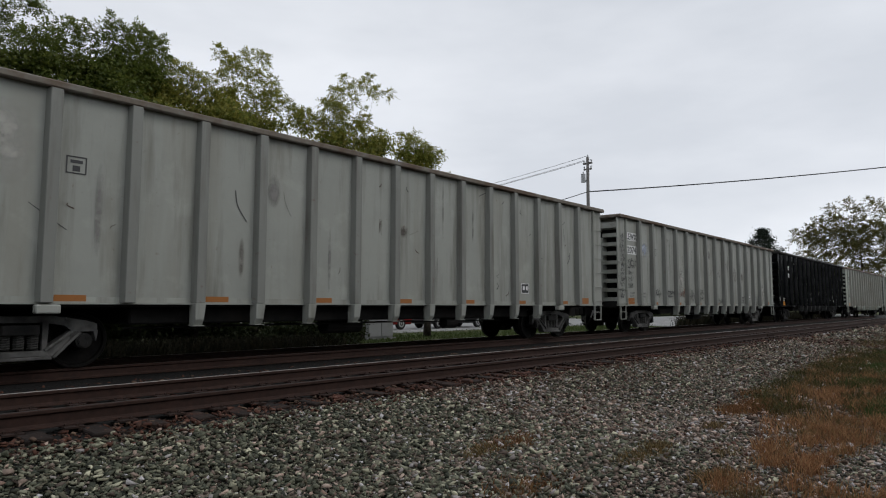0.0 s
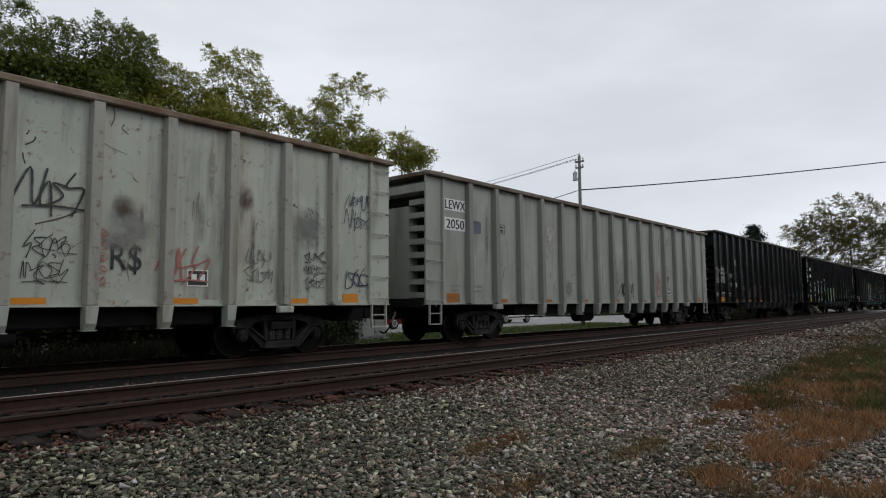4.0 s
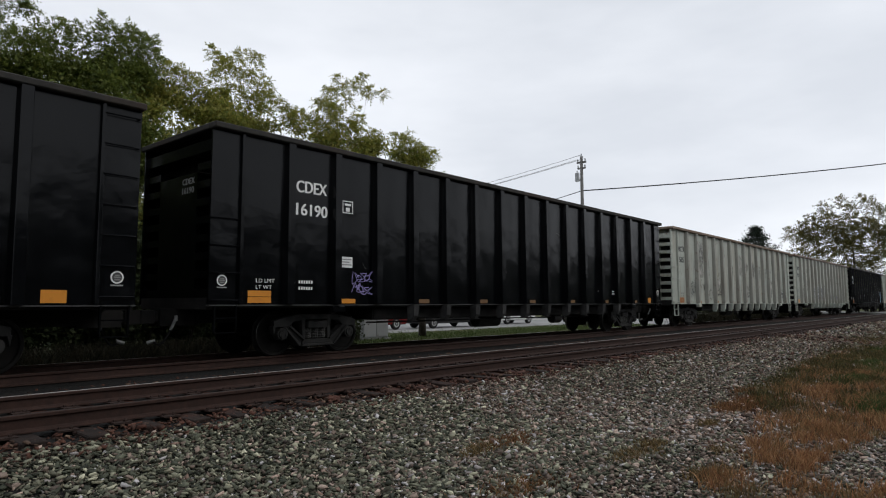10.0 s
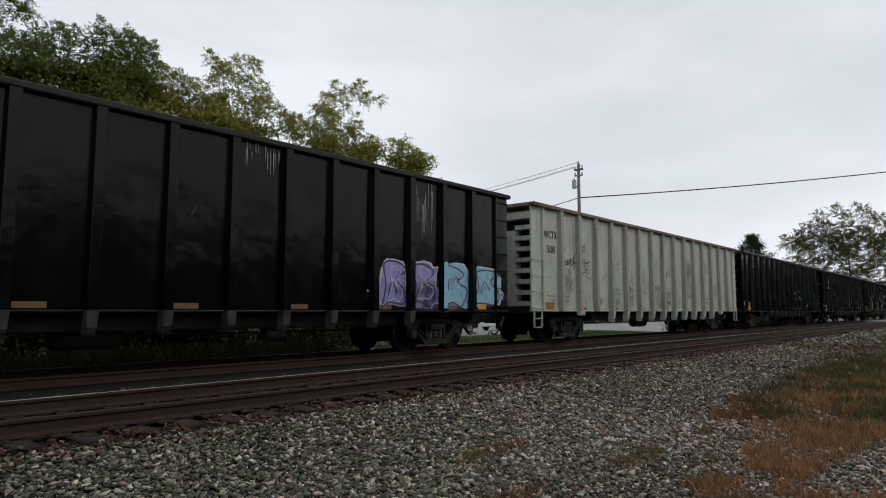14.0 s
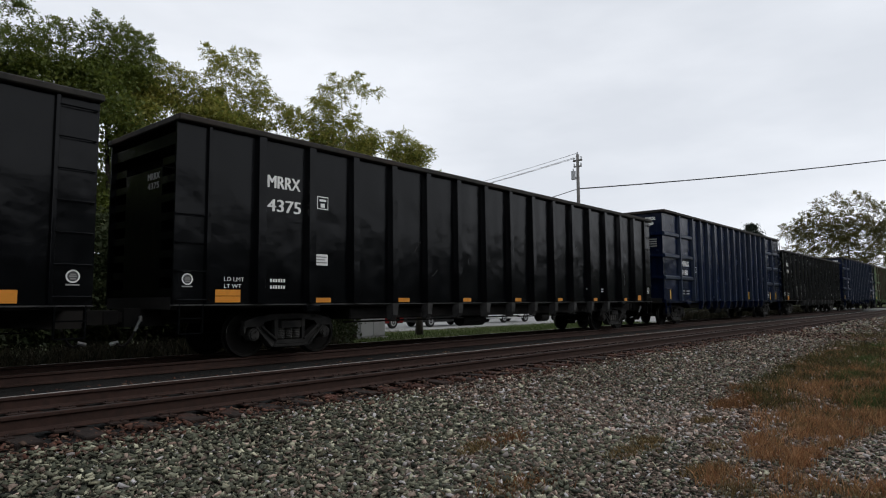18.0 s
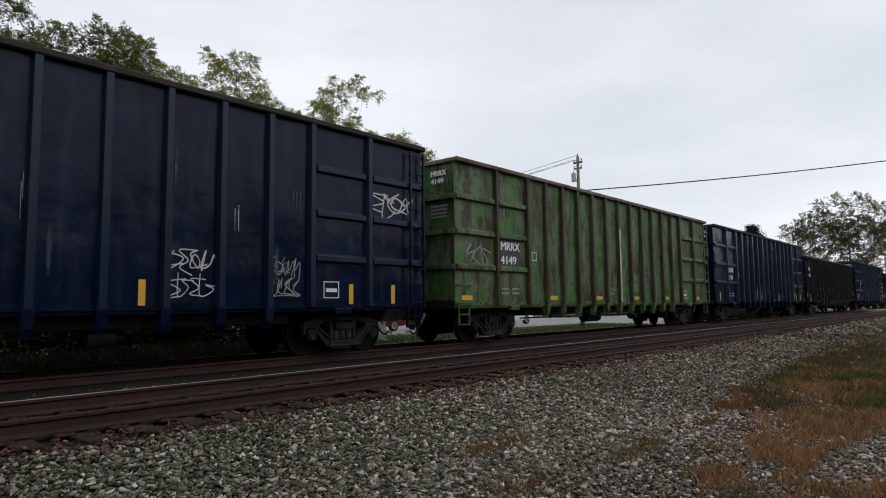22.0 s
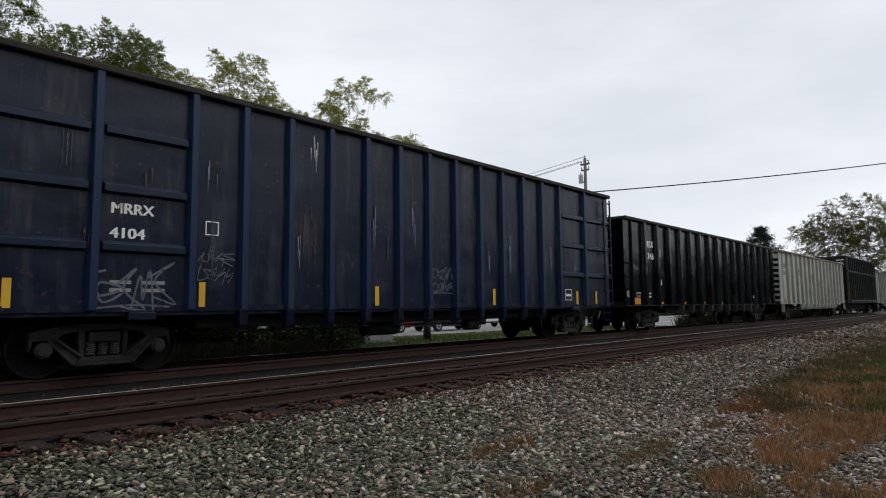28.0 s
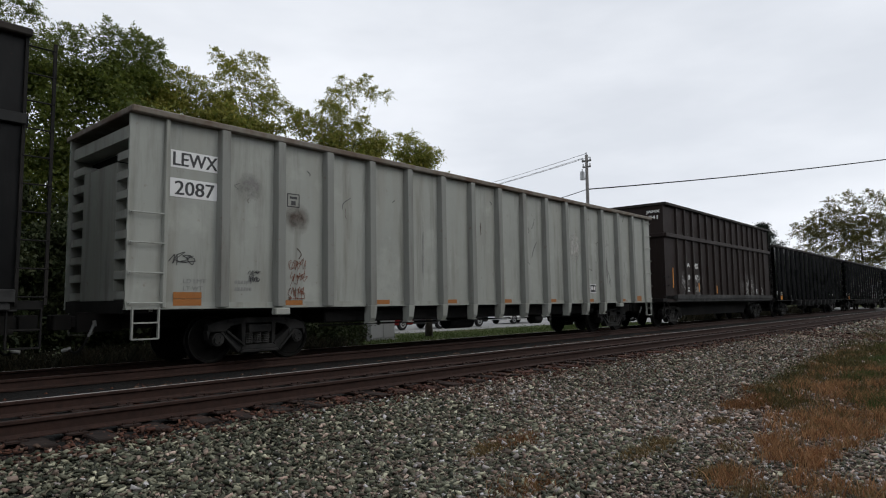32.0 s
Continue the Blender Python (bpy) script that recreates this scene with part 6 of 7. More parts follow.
# ---- the train ----
TYPES = {"A": (A_LEN, 21.749), "B": (B_LEN, 20.584), "J": (J_LEN, 16.778), "C": (C_LEN, 20.442)}
GREY_LABEL = "light grey high-sided gondola car with upright ribs"
WHITE_LABEL = "dirty off-white high-sided gondola car with rust streaks"
BLACK_LABEL = "glossy black high-sided gondola car with upright ribs"
OLIVE_LABEL = "dusty greenish-black high-sided gondola car"
BLUE_LABEL = "dark blue tall gondola car with panelled end bays"
TRAIN = [
    ("A", GREY_LABEL + ", scratched", "grey", "", ""),
    ("A", GREY_LABEL + " and dark scrawls", "grey", "LEWX", "2074"),
    ("A", BLACK_LABEL, "black", "CDEX", "16287"),
    ("A", WHITE_LABEL + " and graffiti", "white", "WCTX", "571"),
    ("A", GREY_LABEL + " and a faded patch", "grey", "LEWX", "2050"),
    ("C", "worn black gondola car streaked white with graffiti", "worn", "", ""),
    ("A", "black gondola car with green and white graffiti", "black", "CDEX", "16086"),
    ("A", "black gondola car with large lettered graffiti", "black", "CDEX", "16042"),
    ("A", BLACK_LABEL, "black", "CDEX", "16273"),
    ("A", BLACK_LABEL + " and a small tag", "black", "CDEX", "16190"),
    ("A", WHITE_LABEL + " and black tags", "white", "WCTX", "565"),
    ("A", WHITE_LABEL + " and blue tags", "white", "LEWX", "1092"),
    ("A", "black gondola car with a blue and lilac graffiti piece", "black", "CDEX", "16215"),
    ("A", WHITE_LABEL + " and scratches", "white", "WCTX", "508"),
    ("A", "black gondola car with yellow-green outline graffiti", "black", "", ""),
    ("A", BLACK_LABEL, "black", "MRRX", "4359"),
    ("A", BLACK_LABEL, "black", "MRRX", "4375"),
    ("B", BLUE_LABEL, "blue", "MRRX", "4180"),
    ("A", OLIVE_LABEL + " with pale tags", "olive", "MRRX", "4339"),
    ("B", BLUE_LABEL + " and white tags", "blue", "MRRX", "4113"),
    ("B", "rust-streaked green tall gondola car with panelled end bays", "green", "MRRX", "4149"),
    ("B", BLUE_LABEL + " and pale graffiti", "blue", "MRRX", "4171"),
    ("A", OLIVE_LABEL, "olive", "MRRX", "4325"),
    ("B", BLUE_LABEL + " and white scrawls", "blue", "MRRX", "4132"),
    ("A", OLIVE_LABEL, "olive", "", ""),
    ("B", BLUE_LABEL + ", patchy and worn", "patchy", "MRRX", "4104"),
    ("A", BLACK_LABEL, "black", "MRRX", "4346"),
    ("A", WHITE_LABEL + " and a pink tag", "white", "WCTX", "541"),
    ("J", "black very tall short gondola car with a belt rail", "worn", "JAMX", "1056"),
    ("A", GREY_LABEL, "grey", "LEWX", "2087"),
    ("J", "dark brown very tall short gondola car with a belt rail", "brown", "", ""),
    ("A", BLACK_LABEL, "black", "", ""),
    ("A", BLACK_LABEL, "black", "", ""),
    ("A", BLACK_LABEL, "black", "", ""),
]
PAINTS = {"grey": (GREY, RUSTY), "white": (WHITE, BROWN_RIM), "black": (BLACK, BLACK_RIM), "olive": (OLIVE, BLACK_RIM), "worn": (WORN, BLACK_RIM),
          "blue": (BLUE, BLACK_RIM), "patchy": (BLUE_WORN, BLACK_RIM), "green": (GREEN, RUSTY), "brown": (BROWN, BLACK_RIM)}
CARS = []
front = 3.693
for kind, label, shade, mark, number in TRAIN:
    mat, rim = PAINTS[shade]
    L, pitch = TYPES[kind]
    if kind == "A":
        car = car_a(label, mat, rim, shade in ("black", "olive"), cast=PALE_CAST if len(CARS) < 2 else None)
        marks_a(car, L, shade in ("black", "olive"), mark, number, shade == "grey")
    elif kind == "C":
        car = car_a(label, mat, rim, True, C_LEN, 4.76)
        marks_a(car, L, True, "", "")
    elif kind == "B":
        car = car_b(label, mat, rim)
        marks_b(car, mark, number, shade == "green")
    else:
        car = car_j(label, mat, rim)
        marks_j(car, mark or "JAMX", number or "1041")
    CARS.append((car, front + L / 2))
    front += pitch

# ---- graffiti, scratches and other marks of the single cars ----
SPRAY = {"dark": (0.022, 0.022, 0.024), "rust": (0.16, 0.045, 0.02), "paleblue": (0.42, 0.47, 0.58), "grey": (0.16, 0.16, 0.155), "white": (0.55, 0.55, 0.54),
         "navy": (0.02, 0.025, 0.07), "red": (0.40, 0.15, 0.12), "slate": (0.10, 0.11, 0.14), "pink": (0.38, 0.20, 0.19), "cyan": (0.05, 0.42, 0.46),
         "pale": (0.30, 0.30, 0.30), "paleg": (0.42, 0.45, 0.36), "lime": (0.16, 0.24, 0.08), "blue": (0.035, 0.27, 0.55), "sky": (0.22, 0.45, 0.65),
         "silver": (0.46, 0.46, 0.46), "lilac": (0.30, 0.25, 0.52), "cream": (0.45, 0.44, 0.40), "bluegrey": (0.17, 0.22, 0.32), "royal": (0.03, 0.12, 0.35),
         "teal": (0.04, 0.22, 0.22), "iceblue": (0.25, 0.48, 0.62), "lilac2": (0.16, 0.17, 0.40), "limeline": (0.34, 0.40, 0.12), "grey2": (0.05, 0.05, 0.05),
         "paleg2": (0.10, 0.15, 0.12), "rusty": (0.060, 0.032, 0.019), "tealb": (0.10, 0.42, 0.42), "pink2": (0.50, 0.04, 0.16), "pale2": (0.22, 0.21, 0.20),
         "mustard": (0.42, 0.36, 0.10), "plum": (0.17, 0.105, 0.11), "mint": (0.16, 0.33, 0.27), "rosy": (0.30, 0.10, 0.12), "slate2": (0.045, 0.058, 0.082), "fern": (0.05, 0.13, 0.04)}


def spray_mat(name):
    key = "spray_" + name
    if key not in MATS:
        m, nt, b = base_mat(key)
        v = coords(nt)
        c = mix(nt, band(nt, tex(nt, v, 3.0, 4), 0.35, 0.7, 0.5), SPRAY[name], tuple(x * 0.6 for x in SPRAY[name]))
        nt.links.new(c, b.inputs["Base Color"])
        b.inputs["Roughness"].default_value = 0.55
        tr = nt.nodes.new("ShaderNodeBsdfTransparent")
        ms = nt.nodes.new("ShaderNodeMixShader")
        nt.links.new(band(nt, tex(nt, v, 5.0, 6, 0.7), 0.50, 0.74, 0.6), ms.inputs[0])
        nt.links.new(b.outputs[0], ms.inputs[1])
        nt.links.new(tr.outputs[0], ms.inputs[2])
        nt.links.new(ms.outputs[0], nt.nodes["Material Output"].inputs["Surface"])
    return MATS[key]


def soft_mat(name):
    """Thin overspray that fades towards its edge."""
    key = "overspray_" + name
    if key not in MATS:
        m, nt, b = base_mat(key)
        b.inputs["Base Color"].default_value = (*SPRAY[name], 1)
        b.inputs["Roughness"].default_value = 0.6
        tc = nt.nodes.new("ShaderNodeTexCoord")
        sep = nt.nodes.new("ShaderNodeSeparateXYZ")
        nt.links.new(tc.outputs["Generated"], sep.inputs[0])
        comb = nt.nodes.new("ShaderNodeCombineXYZ")
        for axis in ("X", "Z"):
            sub = nt.nodes.new("ShaderNodeMath")
            sub.operation = "SUBTRACT"
            sub.inputs[1].default_value = 0.5
            nt.links.new(sep.outputs[axis], sub.inputs[0])
            nt.links.new(sub.outputs[0], comb.inputs[axis])
        dist = nt.nodes.new("ShaderNodeVectorMath")
        dist.operation = "LENGTH"
        nt.links.new(comb.outputs[0], dist.inputs[0])
        edge = band(nt, dist.outputs["Value"], 0.52, 0.22)
        grain = band(nt, tex(nt, coords(nt), 3.5, 5, 0.65), 0.30, 0.62)
        mul = nt.nodes.new("ShaderNodeMath")
        mul.operation = "MULTIPLY"
        nt.links.new(edge, mul.inputs[0])
        nt.links.new(grain, mul.inputs[1])
        cut = nt.nodes.new("ShaderNodeMath")
        cut.operation = "MULTIPLY"
        cut.inputs[1].default_value = 0.8
        nt.links.new(mul.outputs[0], cut.inputs[0])
        tr = nt.nodes.new("ShaderNodeBsdfTransparent")
        ms = nt.nodes.new("ShaderNodeMixShader")
        nt.links.new(cut.outputs[0], ms.inputs[0])
        nt.links.new(tr.outputs[0], ms.inputs[1])
        nt.links.new(b.outputs[0], ms.inputs[2])
        nt.links.new(ms.outputs[0], nt.nodes["Material Output"].inputs["Surface"])
    return MATS[key]


def ribbon(bm, pts, w, y=0.0):
    """One flat painted stroke through (x, z) points."""
    left, right = [], []
    n = len(pts)
    for i, (x, z) in enumerate(pts):
        x0, z0 = pts[max(0, i - 1)]
        x1, z1 = pts[min(n - 1, i + 1)]
        d = math.hypot(x1 - x0, z1 - z0) or 1e-6
        px, pz = -(z1 - z0) / d * w / 2, (x1 - x0) / d * w / 2
        yy = y - 0.00008 * (i % 40)
        left.append(bm.verts.new((x + px, yy, z + pz)))
        right.append(bm.verts.new((x - px, yy, z - pz)))
    for i in range(n - 1):
        bm.faces.new((left[i], right[i], right[i + 1], left[i + 1]))


def curve_through(ctrl, n=6):
    """Catmull-Rom points."""
    c = [ctrl[0]] + list(ctrl) + [ctrl[-1]]
    out = []
    for i in range(1, len(c) - 2):
        p0, p1, p2, p3 = (np.array(c[i + k], float) for k in (-1, 0, 1, 2))
        for k in range(n):
            u = k / n
            out.append(tuple(0.5 * (2 * p1 + (p2 - p0) * u + (2 * p0 - 5 * p1 + 4 * p2 - p3) * u * u + (3 * p1 - p0 - 3 * p2 + p3) * u ** 3)))
    out.append(tuple(c[-2]))
    return out


STROKES = [[(0.0, 0.1), (0.3, 1), (0.2, 0.3), (0.7, 0.2), (0.9, 1), (1.1, 0.5)], [(1.1, 0.8), (0.1, 0.75), (0.8, 0.45), (0.0, 0.2), (1.0, 0.05)], [(0.1, 1), (0.1, 0), (0.9, 0.3), (0.3, 0.75), (1.2, 0.6)],
           [(-0.1, 0.1), (0.4, 1), (0.5, 0.1), (0.9, 0.9), (0.95, -0.1)], [(0.5, 0.95), (0.0, 0.6), (0.5, 0.05), (1.0, 0.5), (0.3, 0.7), (0.1, 0.2), (1.2, 0.3)], [(0.0, 0.6), (0.9, 1), (0.2, 0.45), (1.1, 0.0), (0.1, 0.1)],
           [(0.6, 1.1), (0.2, 0.5), (0.9, 0.6), (0.4, -0.15)], [(0.0, 0.3), (0.4, 0.9), (0.8, 0.3), (1.2, 0.9), (0.4, 0.5), (0.0, 0.8)]]


def scrawl_mesh(w, h, mat, seed, heavy=1.0):
    """Handwritten tag: rows of quick hooked and looped strokes, none of them a word."""
    rnd = random.Random(seed * 7 + 1)
    bm = bmesh.new()
    rows = max(1, int(round(h / (0.62 * w)))) if h > 0.9 * w else 1
    rh = h / rows
    for r in range(rows):
        n = max(3, int(round(w / (rh * 0.42))))
        if rows > 1:
            n = rnd.randint(4, 5)
        cw = w / n
        pen = max(0.011, min(0.04, 0.11 * min(cw, rh))) * heavy
        slant = rnd.uniform(-0.1, 0.3) * cw
        for k in range(n):
            g = rnd.choice(STROKES)
            ox, oz = k * cw, h - (r + 1) * rh + rnd.uniform(0, 0.1) * rh
            sx, sz = rnd.uniform(0.85, 1.2), rnd.uniform(0.75, 1.0)
            pts = [(ox + (x - 0.15 + rnd.gauss(0, 0.12)) * cw * sx * 1.35 + slant * z, oz + (z + rnd.gauss(0, 0.09)) * rh * 0.95 * sz) for x, z in g]
            ribbon(bm, curve_through(pts, 5), pen * rnd.uniform(0.8, 1.3), -0.0007 * k)
        if rnd.random() < 0.35:
            z = h - (r + 1) * rh
            ribbon(bm, curve_through([(0, z), (0.5 * w, z + 0.06 * rh), (w, z + 0.02 * rh)], 6), pen, -0.004)
    return to_mesh("tag", bm, mat)


def outline_mesh(w, h, mat, seed, pen=0.10):
    """A large hollow letter shape drawn with a broad soft line, with a smaller loop inside."""
    rnd = random.Random(seed)
    bm = bmesh.new()
    loop = [(0.0, 0.02), (0.22, 0.5), (0.1, 0.95), (0.55, 1.0), (0.9, 0.85), (0.62, 0.58), (1.0, 0.35), (0.8, 0.03), (0.35, 0.06), (0.0, 0.02)]
    pts = [((x + rnd.gauss(0, 0.05)) * w, (z + rnd.gauss(0, 0.04)) * h) for x, z in loop[:-1]]
    ribbon(bm, curve_through(pts + [pts[0]], 6), pen)
    c = (rnd.uniform(0.35, 0.6) * w, rnd.uniform(0.35, 0.6) * h)
    a, b = 0.18 * w, 0.16 * h
    ribbon(bm, curve_through([(c[0] - a, c[1] - b), (c[0] - 0.2 * a, c[1] + b), (c[0] + a, c[1] - 0.6 * b)], 6), pen * 0.7, -0.006)
    return to_mesh("tag", bm, mat)


def bubble(car, x, y, z, w, h, fill, edge, seed):
    """A swollen letter: outline, fill and two dark counters."""
    rnd = random.Random(seed * 3 + 2)
    if edge:
        piece("paint_patch", patch_mesh(w + 0.10, h + 0.08, spray_mat(edge), seed, 0.45, 0.22), car, (x - 0.05, y, z - 0.04))
    piece("paint_patch", patch_mesh(w, h, spray_mat(fill), seed, 0.45 if edge else 0.12, 0.26 if edge else 0.07), car, (x, y - 0.003, z))
    for v in () if edge else (0.20, 0.62) if rnd.random() < 0.7 else (0.42,):
        cw, ch = 0.24 * w, 0.19 * h
        piece("paint_patch", patch_mesh(cw, ch, spray_mat("dark"), seed + 2, 0.25, 0.1), car, (x + w * rnd.uniform(0.34, 0.44), y - 0.006, z + v * h))
    if fill != "silver":
        piece("tag", outline_mesh(w * 0.86, h * 0.86, spray_mat("dark" if fill == "lime" else "navy"), seed + 5, 0.038), car, (x + 0.07 * w, y - 0.009, z + 0.07 * h))["kind"] = "stuff"
        piece("tag", outline_mesh(w * 0.5, h * 0.7, spray_mat({"lime": "paleg"}.get(fill, "white")), seed + 9, 0.022), car, (x + 0.3 * w, y - 0.012, z + 0.16 * h))["kind"] = "stuff"


def patch_mesh(w, h, mat, seed, round_=0.25, rough=0.07):
    """A sprayed patch with an uneven rounded outline."""
    rnd = random.Random(seed)
    bm = bmesh.new()
    pts = []
    lobes, phase = rnd.randint(3, 6), rnd.uniform(0, 6)
    for k in range(36):
        a = 2 * math.pi * k / 36
        c, s = math.cos(a), math.sin(a)
        e = 2 / (2 + 6 * (1 - round_))
        j = 1 - rough * (0.35 * rnd.random() + 0.33 + 0.33 * math.sin(lobes * a + phase))
        pts.append((w / 2 + w / 2 * j * math.copysign(abs(c) ** e, c), h / 2 + h / 2 * j * math.copysign(abs(s) ** e, s)))
    bm.faces.new([bm.verts.new((x, 0, z)) for x, z in pts])
    return to_mesh("paint_patch", bm, mat)


def streak_mesh(w, h, mat, seed):
    rnd = random.Random(seed)
    bm = bmesh.new()
    for k in range(max(4, int(w / 0.045))):
        x, z1 = rnd.uniform(0, w), h * rnd.uniform(0.6, 1.0)
        z0 = z1 - h * rnd.uniform(0.25, 0.6)
        a = rnd.uniform(0.003, 0.013)
        bm.faces.new([bm.verts.new(p) for p in ((x - a, -0.0004 * (k % 5), z1), (x - a * 0.3, -0.0004 * (k % 5), z0), (x + a * 0.3, -0.0004 * (k % 5), z0), (x + a, -0.0004 * (k % 5), z1))])
    return to_mesh("streaks", bm, mat)


def striped_mesh(w, h, seed, j):
    """One band of a bulging letter shape: mustard on top, plum, mint below."""
    v0, v1 = ((0.70, 1.0), (0.28, 0.70), (0.0, 0.28))[j]
    bm = bmesh.new()
    lo, hi = [], []
    for k in range(9):
        v = v0 + (v1 - v0) * k / 8
        inset = 0.16 * w * (max(0, abs(2 * v - 1) - 0.7) / 0.3) ** 2 - 0.05 * w * math.sin(5 * v + seed)
        lo.append((inset, v * h))
        hi.append((w - inset, v * h))
    bm.faces.new([bm.verts.new((x, 0, z)) for x, z in lo + hi[::-1]])
    return to_mesh("paint_patch", bm, spray_mat(("mustard", "plum", "mint")[j]))


def ring_mesh(r, mat):
    bm = bmesh.new()
    ribbon(bm, [(r + r * math.cos(2 * math.pi * k / 20), r + r * math.sin(2 * math.pi * k / 20)) for k in range(21)], 0.03)
    return to_mesh("tag", bm, mat)


LAYER = collections.Counter()


def spray(i, kind, x, z, w, h, color, extra=0):
    """Paint on the near side of car i, x metres behind its leading end."""
    car, shape = CARS[i][0], TRAIN[i][0]
    L = TYPES[shape][0]
    y = -{"A": Y_SHEET, "C": Y_SHEET, "B": Y_SHEET + 0.03, "J": Y_SHEET + 0.06}[shape]
    LAYER[i] += 1
    lift = 0.010 + 0.0010 * LAYER[i]
    x0 = x - L / 2
    seed = extra if isinstance(extra, int) else len(extra) + i
    if kind == "scrawl":
        piece("tag", scrawl_mesh(w, h, spray_mat(color), seed), car, (x0, y - lift, z))["kind"] = "stuff"
    elif kind == "haze":
        piece("paint_patch", patch_mesh(w * 1.2, h * 1.2, soft_mat(color), seed), car, (x0 - 0.1 * w, y - lift, z - 0.1 * h))
    elif kind == "streaks":
        piece("rust_streak", streak_mesh(w, h, spray_mat(color), seed), car, (x0, y - lift, z))["kind"] = "stuff"
    elif kind == "patch":
        piece("paint_patch", patch_mesh(w, h, spray_mat(color), seed, 0.05, 0.03), car, (x0, y - lift, z))
    elif kind == "panel":
        piece("paint_patch", patch_mesh(w + 0.16, h + 0.12, spray_mat("white"), seed, 0.05, 0.03), car, (x0 - 0.08, y - lift, z - 0.04))
        piece("paint_patch", patch_mesh(w, h, spray_mat("slate2"), seed + 1, 0.05, 0.04), car, (x0, y - lift - 0.003, z))
        for v in (0.3 + 0.05 * (seed % 3),):
            piece("paint_patch", patch_mesh(w * 0.3, h * 0.16, spray_mat("white"), seed + 2, 0.1, 0.1), car, (x0 + 0.62 * w, y - lift - 0.006, z + v * h))
    elif kind == "cloud":
        piece("paint_patch", patch_mesh(w, h, spray_mat(color), seed, 0.4, 0.30), car, (x0, y - lift, z))
    elif kind == "outline":
        piece("tag", outline_mesh(w, h, spray_mat(color), seed, 0.045), car, (x0, y - lift, z))["kind"] = "stuff"
    elif kind == "text":
        spray_mat(color)
        piece("tag", letters(extra, w, h, "spray_" + color), car, (x0, y - lift, z))["kind"] = "stuff"
    elif kind == "fat" and color in ("paleg", "white"):
        piece("paint_patch", patch_mesh(w * 1.25, h * 1.25, soft_mat("paleg2"), seed), car, (x0 - 0.12 * w, y - lift + 0.0005, z - 0.05 * h))
        piece("tag", outline_mesh(w, h, spray_mat(color), seed + int(10 * x)), car, (x0, y - lift, z))["kind"] = "stuff"
    elif kind == "fat":
        edge = {"lime": "blue", "lilac": "white", "iceblue": "white", "royal": "pale", "teal": "pale"}.get(color)
        bubble(car, x0, y - lift, z, w, h, color, edge, seed + int(10 * x))
    elif kind == "blob":
        piece("paint_patch", patch_mesh(w + 0.10, h + 0.06, spray_mat("rosy"), seed, 0.15, 0.03), car, (x0 - 0.05, y - lift, z - 0.03))
        for j in range(3):
            piece("paint_patch", striped_mesh(w, h, seed, j), car, (x0, y - lift - 0.004, z))
        piece("tag", outline_mesh(w * 0.45, h * 0.30, spray_mat("dark"), seed, 0.022), car, (x0 + 0.30 * w, y - lift - 0.008, z + 0.58 * h))["kind"] = "stuff"
        if w > 0.7:
            piece("tag", scrawl_mesh(w * 0.4, h * 0.07, spray_mat("dark"), seed, 1.0), car, (x0 + 0.3 * w, y - lift - 0.008, z + 0.07 * h))["kind"] = "stuff"
    elif kind == "disc":
        piece("paint_patch", disc(h / 2, spray_mat(color)), car, (x0 + w / 2, y - lift, z + h / 2))
    elif kind == "ring":
        piece("tag", ring_mesh(h / 2, spray_mat(color)), car, (x0, y - lift, z))["kind"] = "stuff"
    elif kind == "bars":
        n = 2 if h > 0.15 else 1
        for k in range(n):
            piece("stencil_bar", plate(round(w, 2), round(h / (2 * n), 3), spray_mat(color)), car, (x0, y - lift, z + k * h / n))
    if shape == "A" and kind in ("blob", "fat") and color not in ("paleg", "white") and w > 0.5:
        for k, r in enumerate(A_RIBS):
            if x + 0.05 < r < x + w - 0.05:
                cols = ("mustard", "plum", "mint") if kind == "blob" else (color,) * 3
                for c, (v0, v1) in zip(cols, ((0.70, 1.0), (0.28, 0.70), (0.0, 0.28))):
                    piece("paint_patch", plate(0.15, round(h * (v1 - v0), 2), spray_mat(c)), car, (r - L / 2 - 0.075, y - 0.1685, z + h * v0))


def scratches(i, n, color, seed):
    """Short thin scuffs all over one side, as one mesh."""
    car, shape = CARS[i][0], TRAIN[i][0]
    L = TYPES[shape][0]
    rnd = random.Random(seed)
    bm = bmesh.new()
    ribs = {"A": A_RIBS, "C": A_RIBS, "B": B_RIBS, "J": J_RIBS}[shape]
    for k in range(n // 3):
        b = rnd.randrange(len(ribs) - 1)
        x = rnd.uniform(ribs[b] + 0.2, ribs[b + 1] - 0.25) - L / 2
        z = rnd.uniform(1.3, 4.1)
        a = rnd.gauss(math.pi / 2, 0.8)
        l = rnd.choice((0.08, 0.14, 0.2, 0.3, 0.5)) * rnd.uniform(0.7, 1.3)
        ctrl = [(x, z), (x + 0.5 * l * math.cos(a) + rnd.uniform(-.09, .09), z + 0.5 * l * math.sin(a)), (x + l * math.cos(a), z + l * math.sin(a))]
        ribbon(bm, curve_through(ctrl, 4), rnd.uniform(0.006, 0.024), -0.0002 * (k % 10))
    y = -{"A": Y_SHEET, "C": Y_SHEET, "B": Y_SHEET + 0.03, "J": Y_SHEET + 0.06}[shape]
    piece("scuffs", to_mesh("scuffs", bm, spray_mat(color)), car, (0, y - 0.006, 0))["kind"] = "stuff"


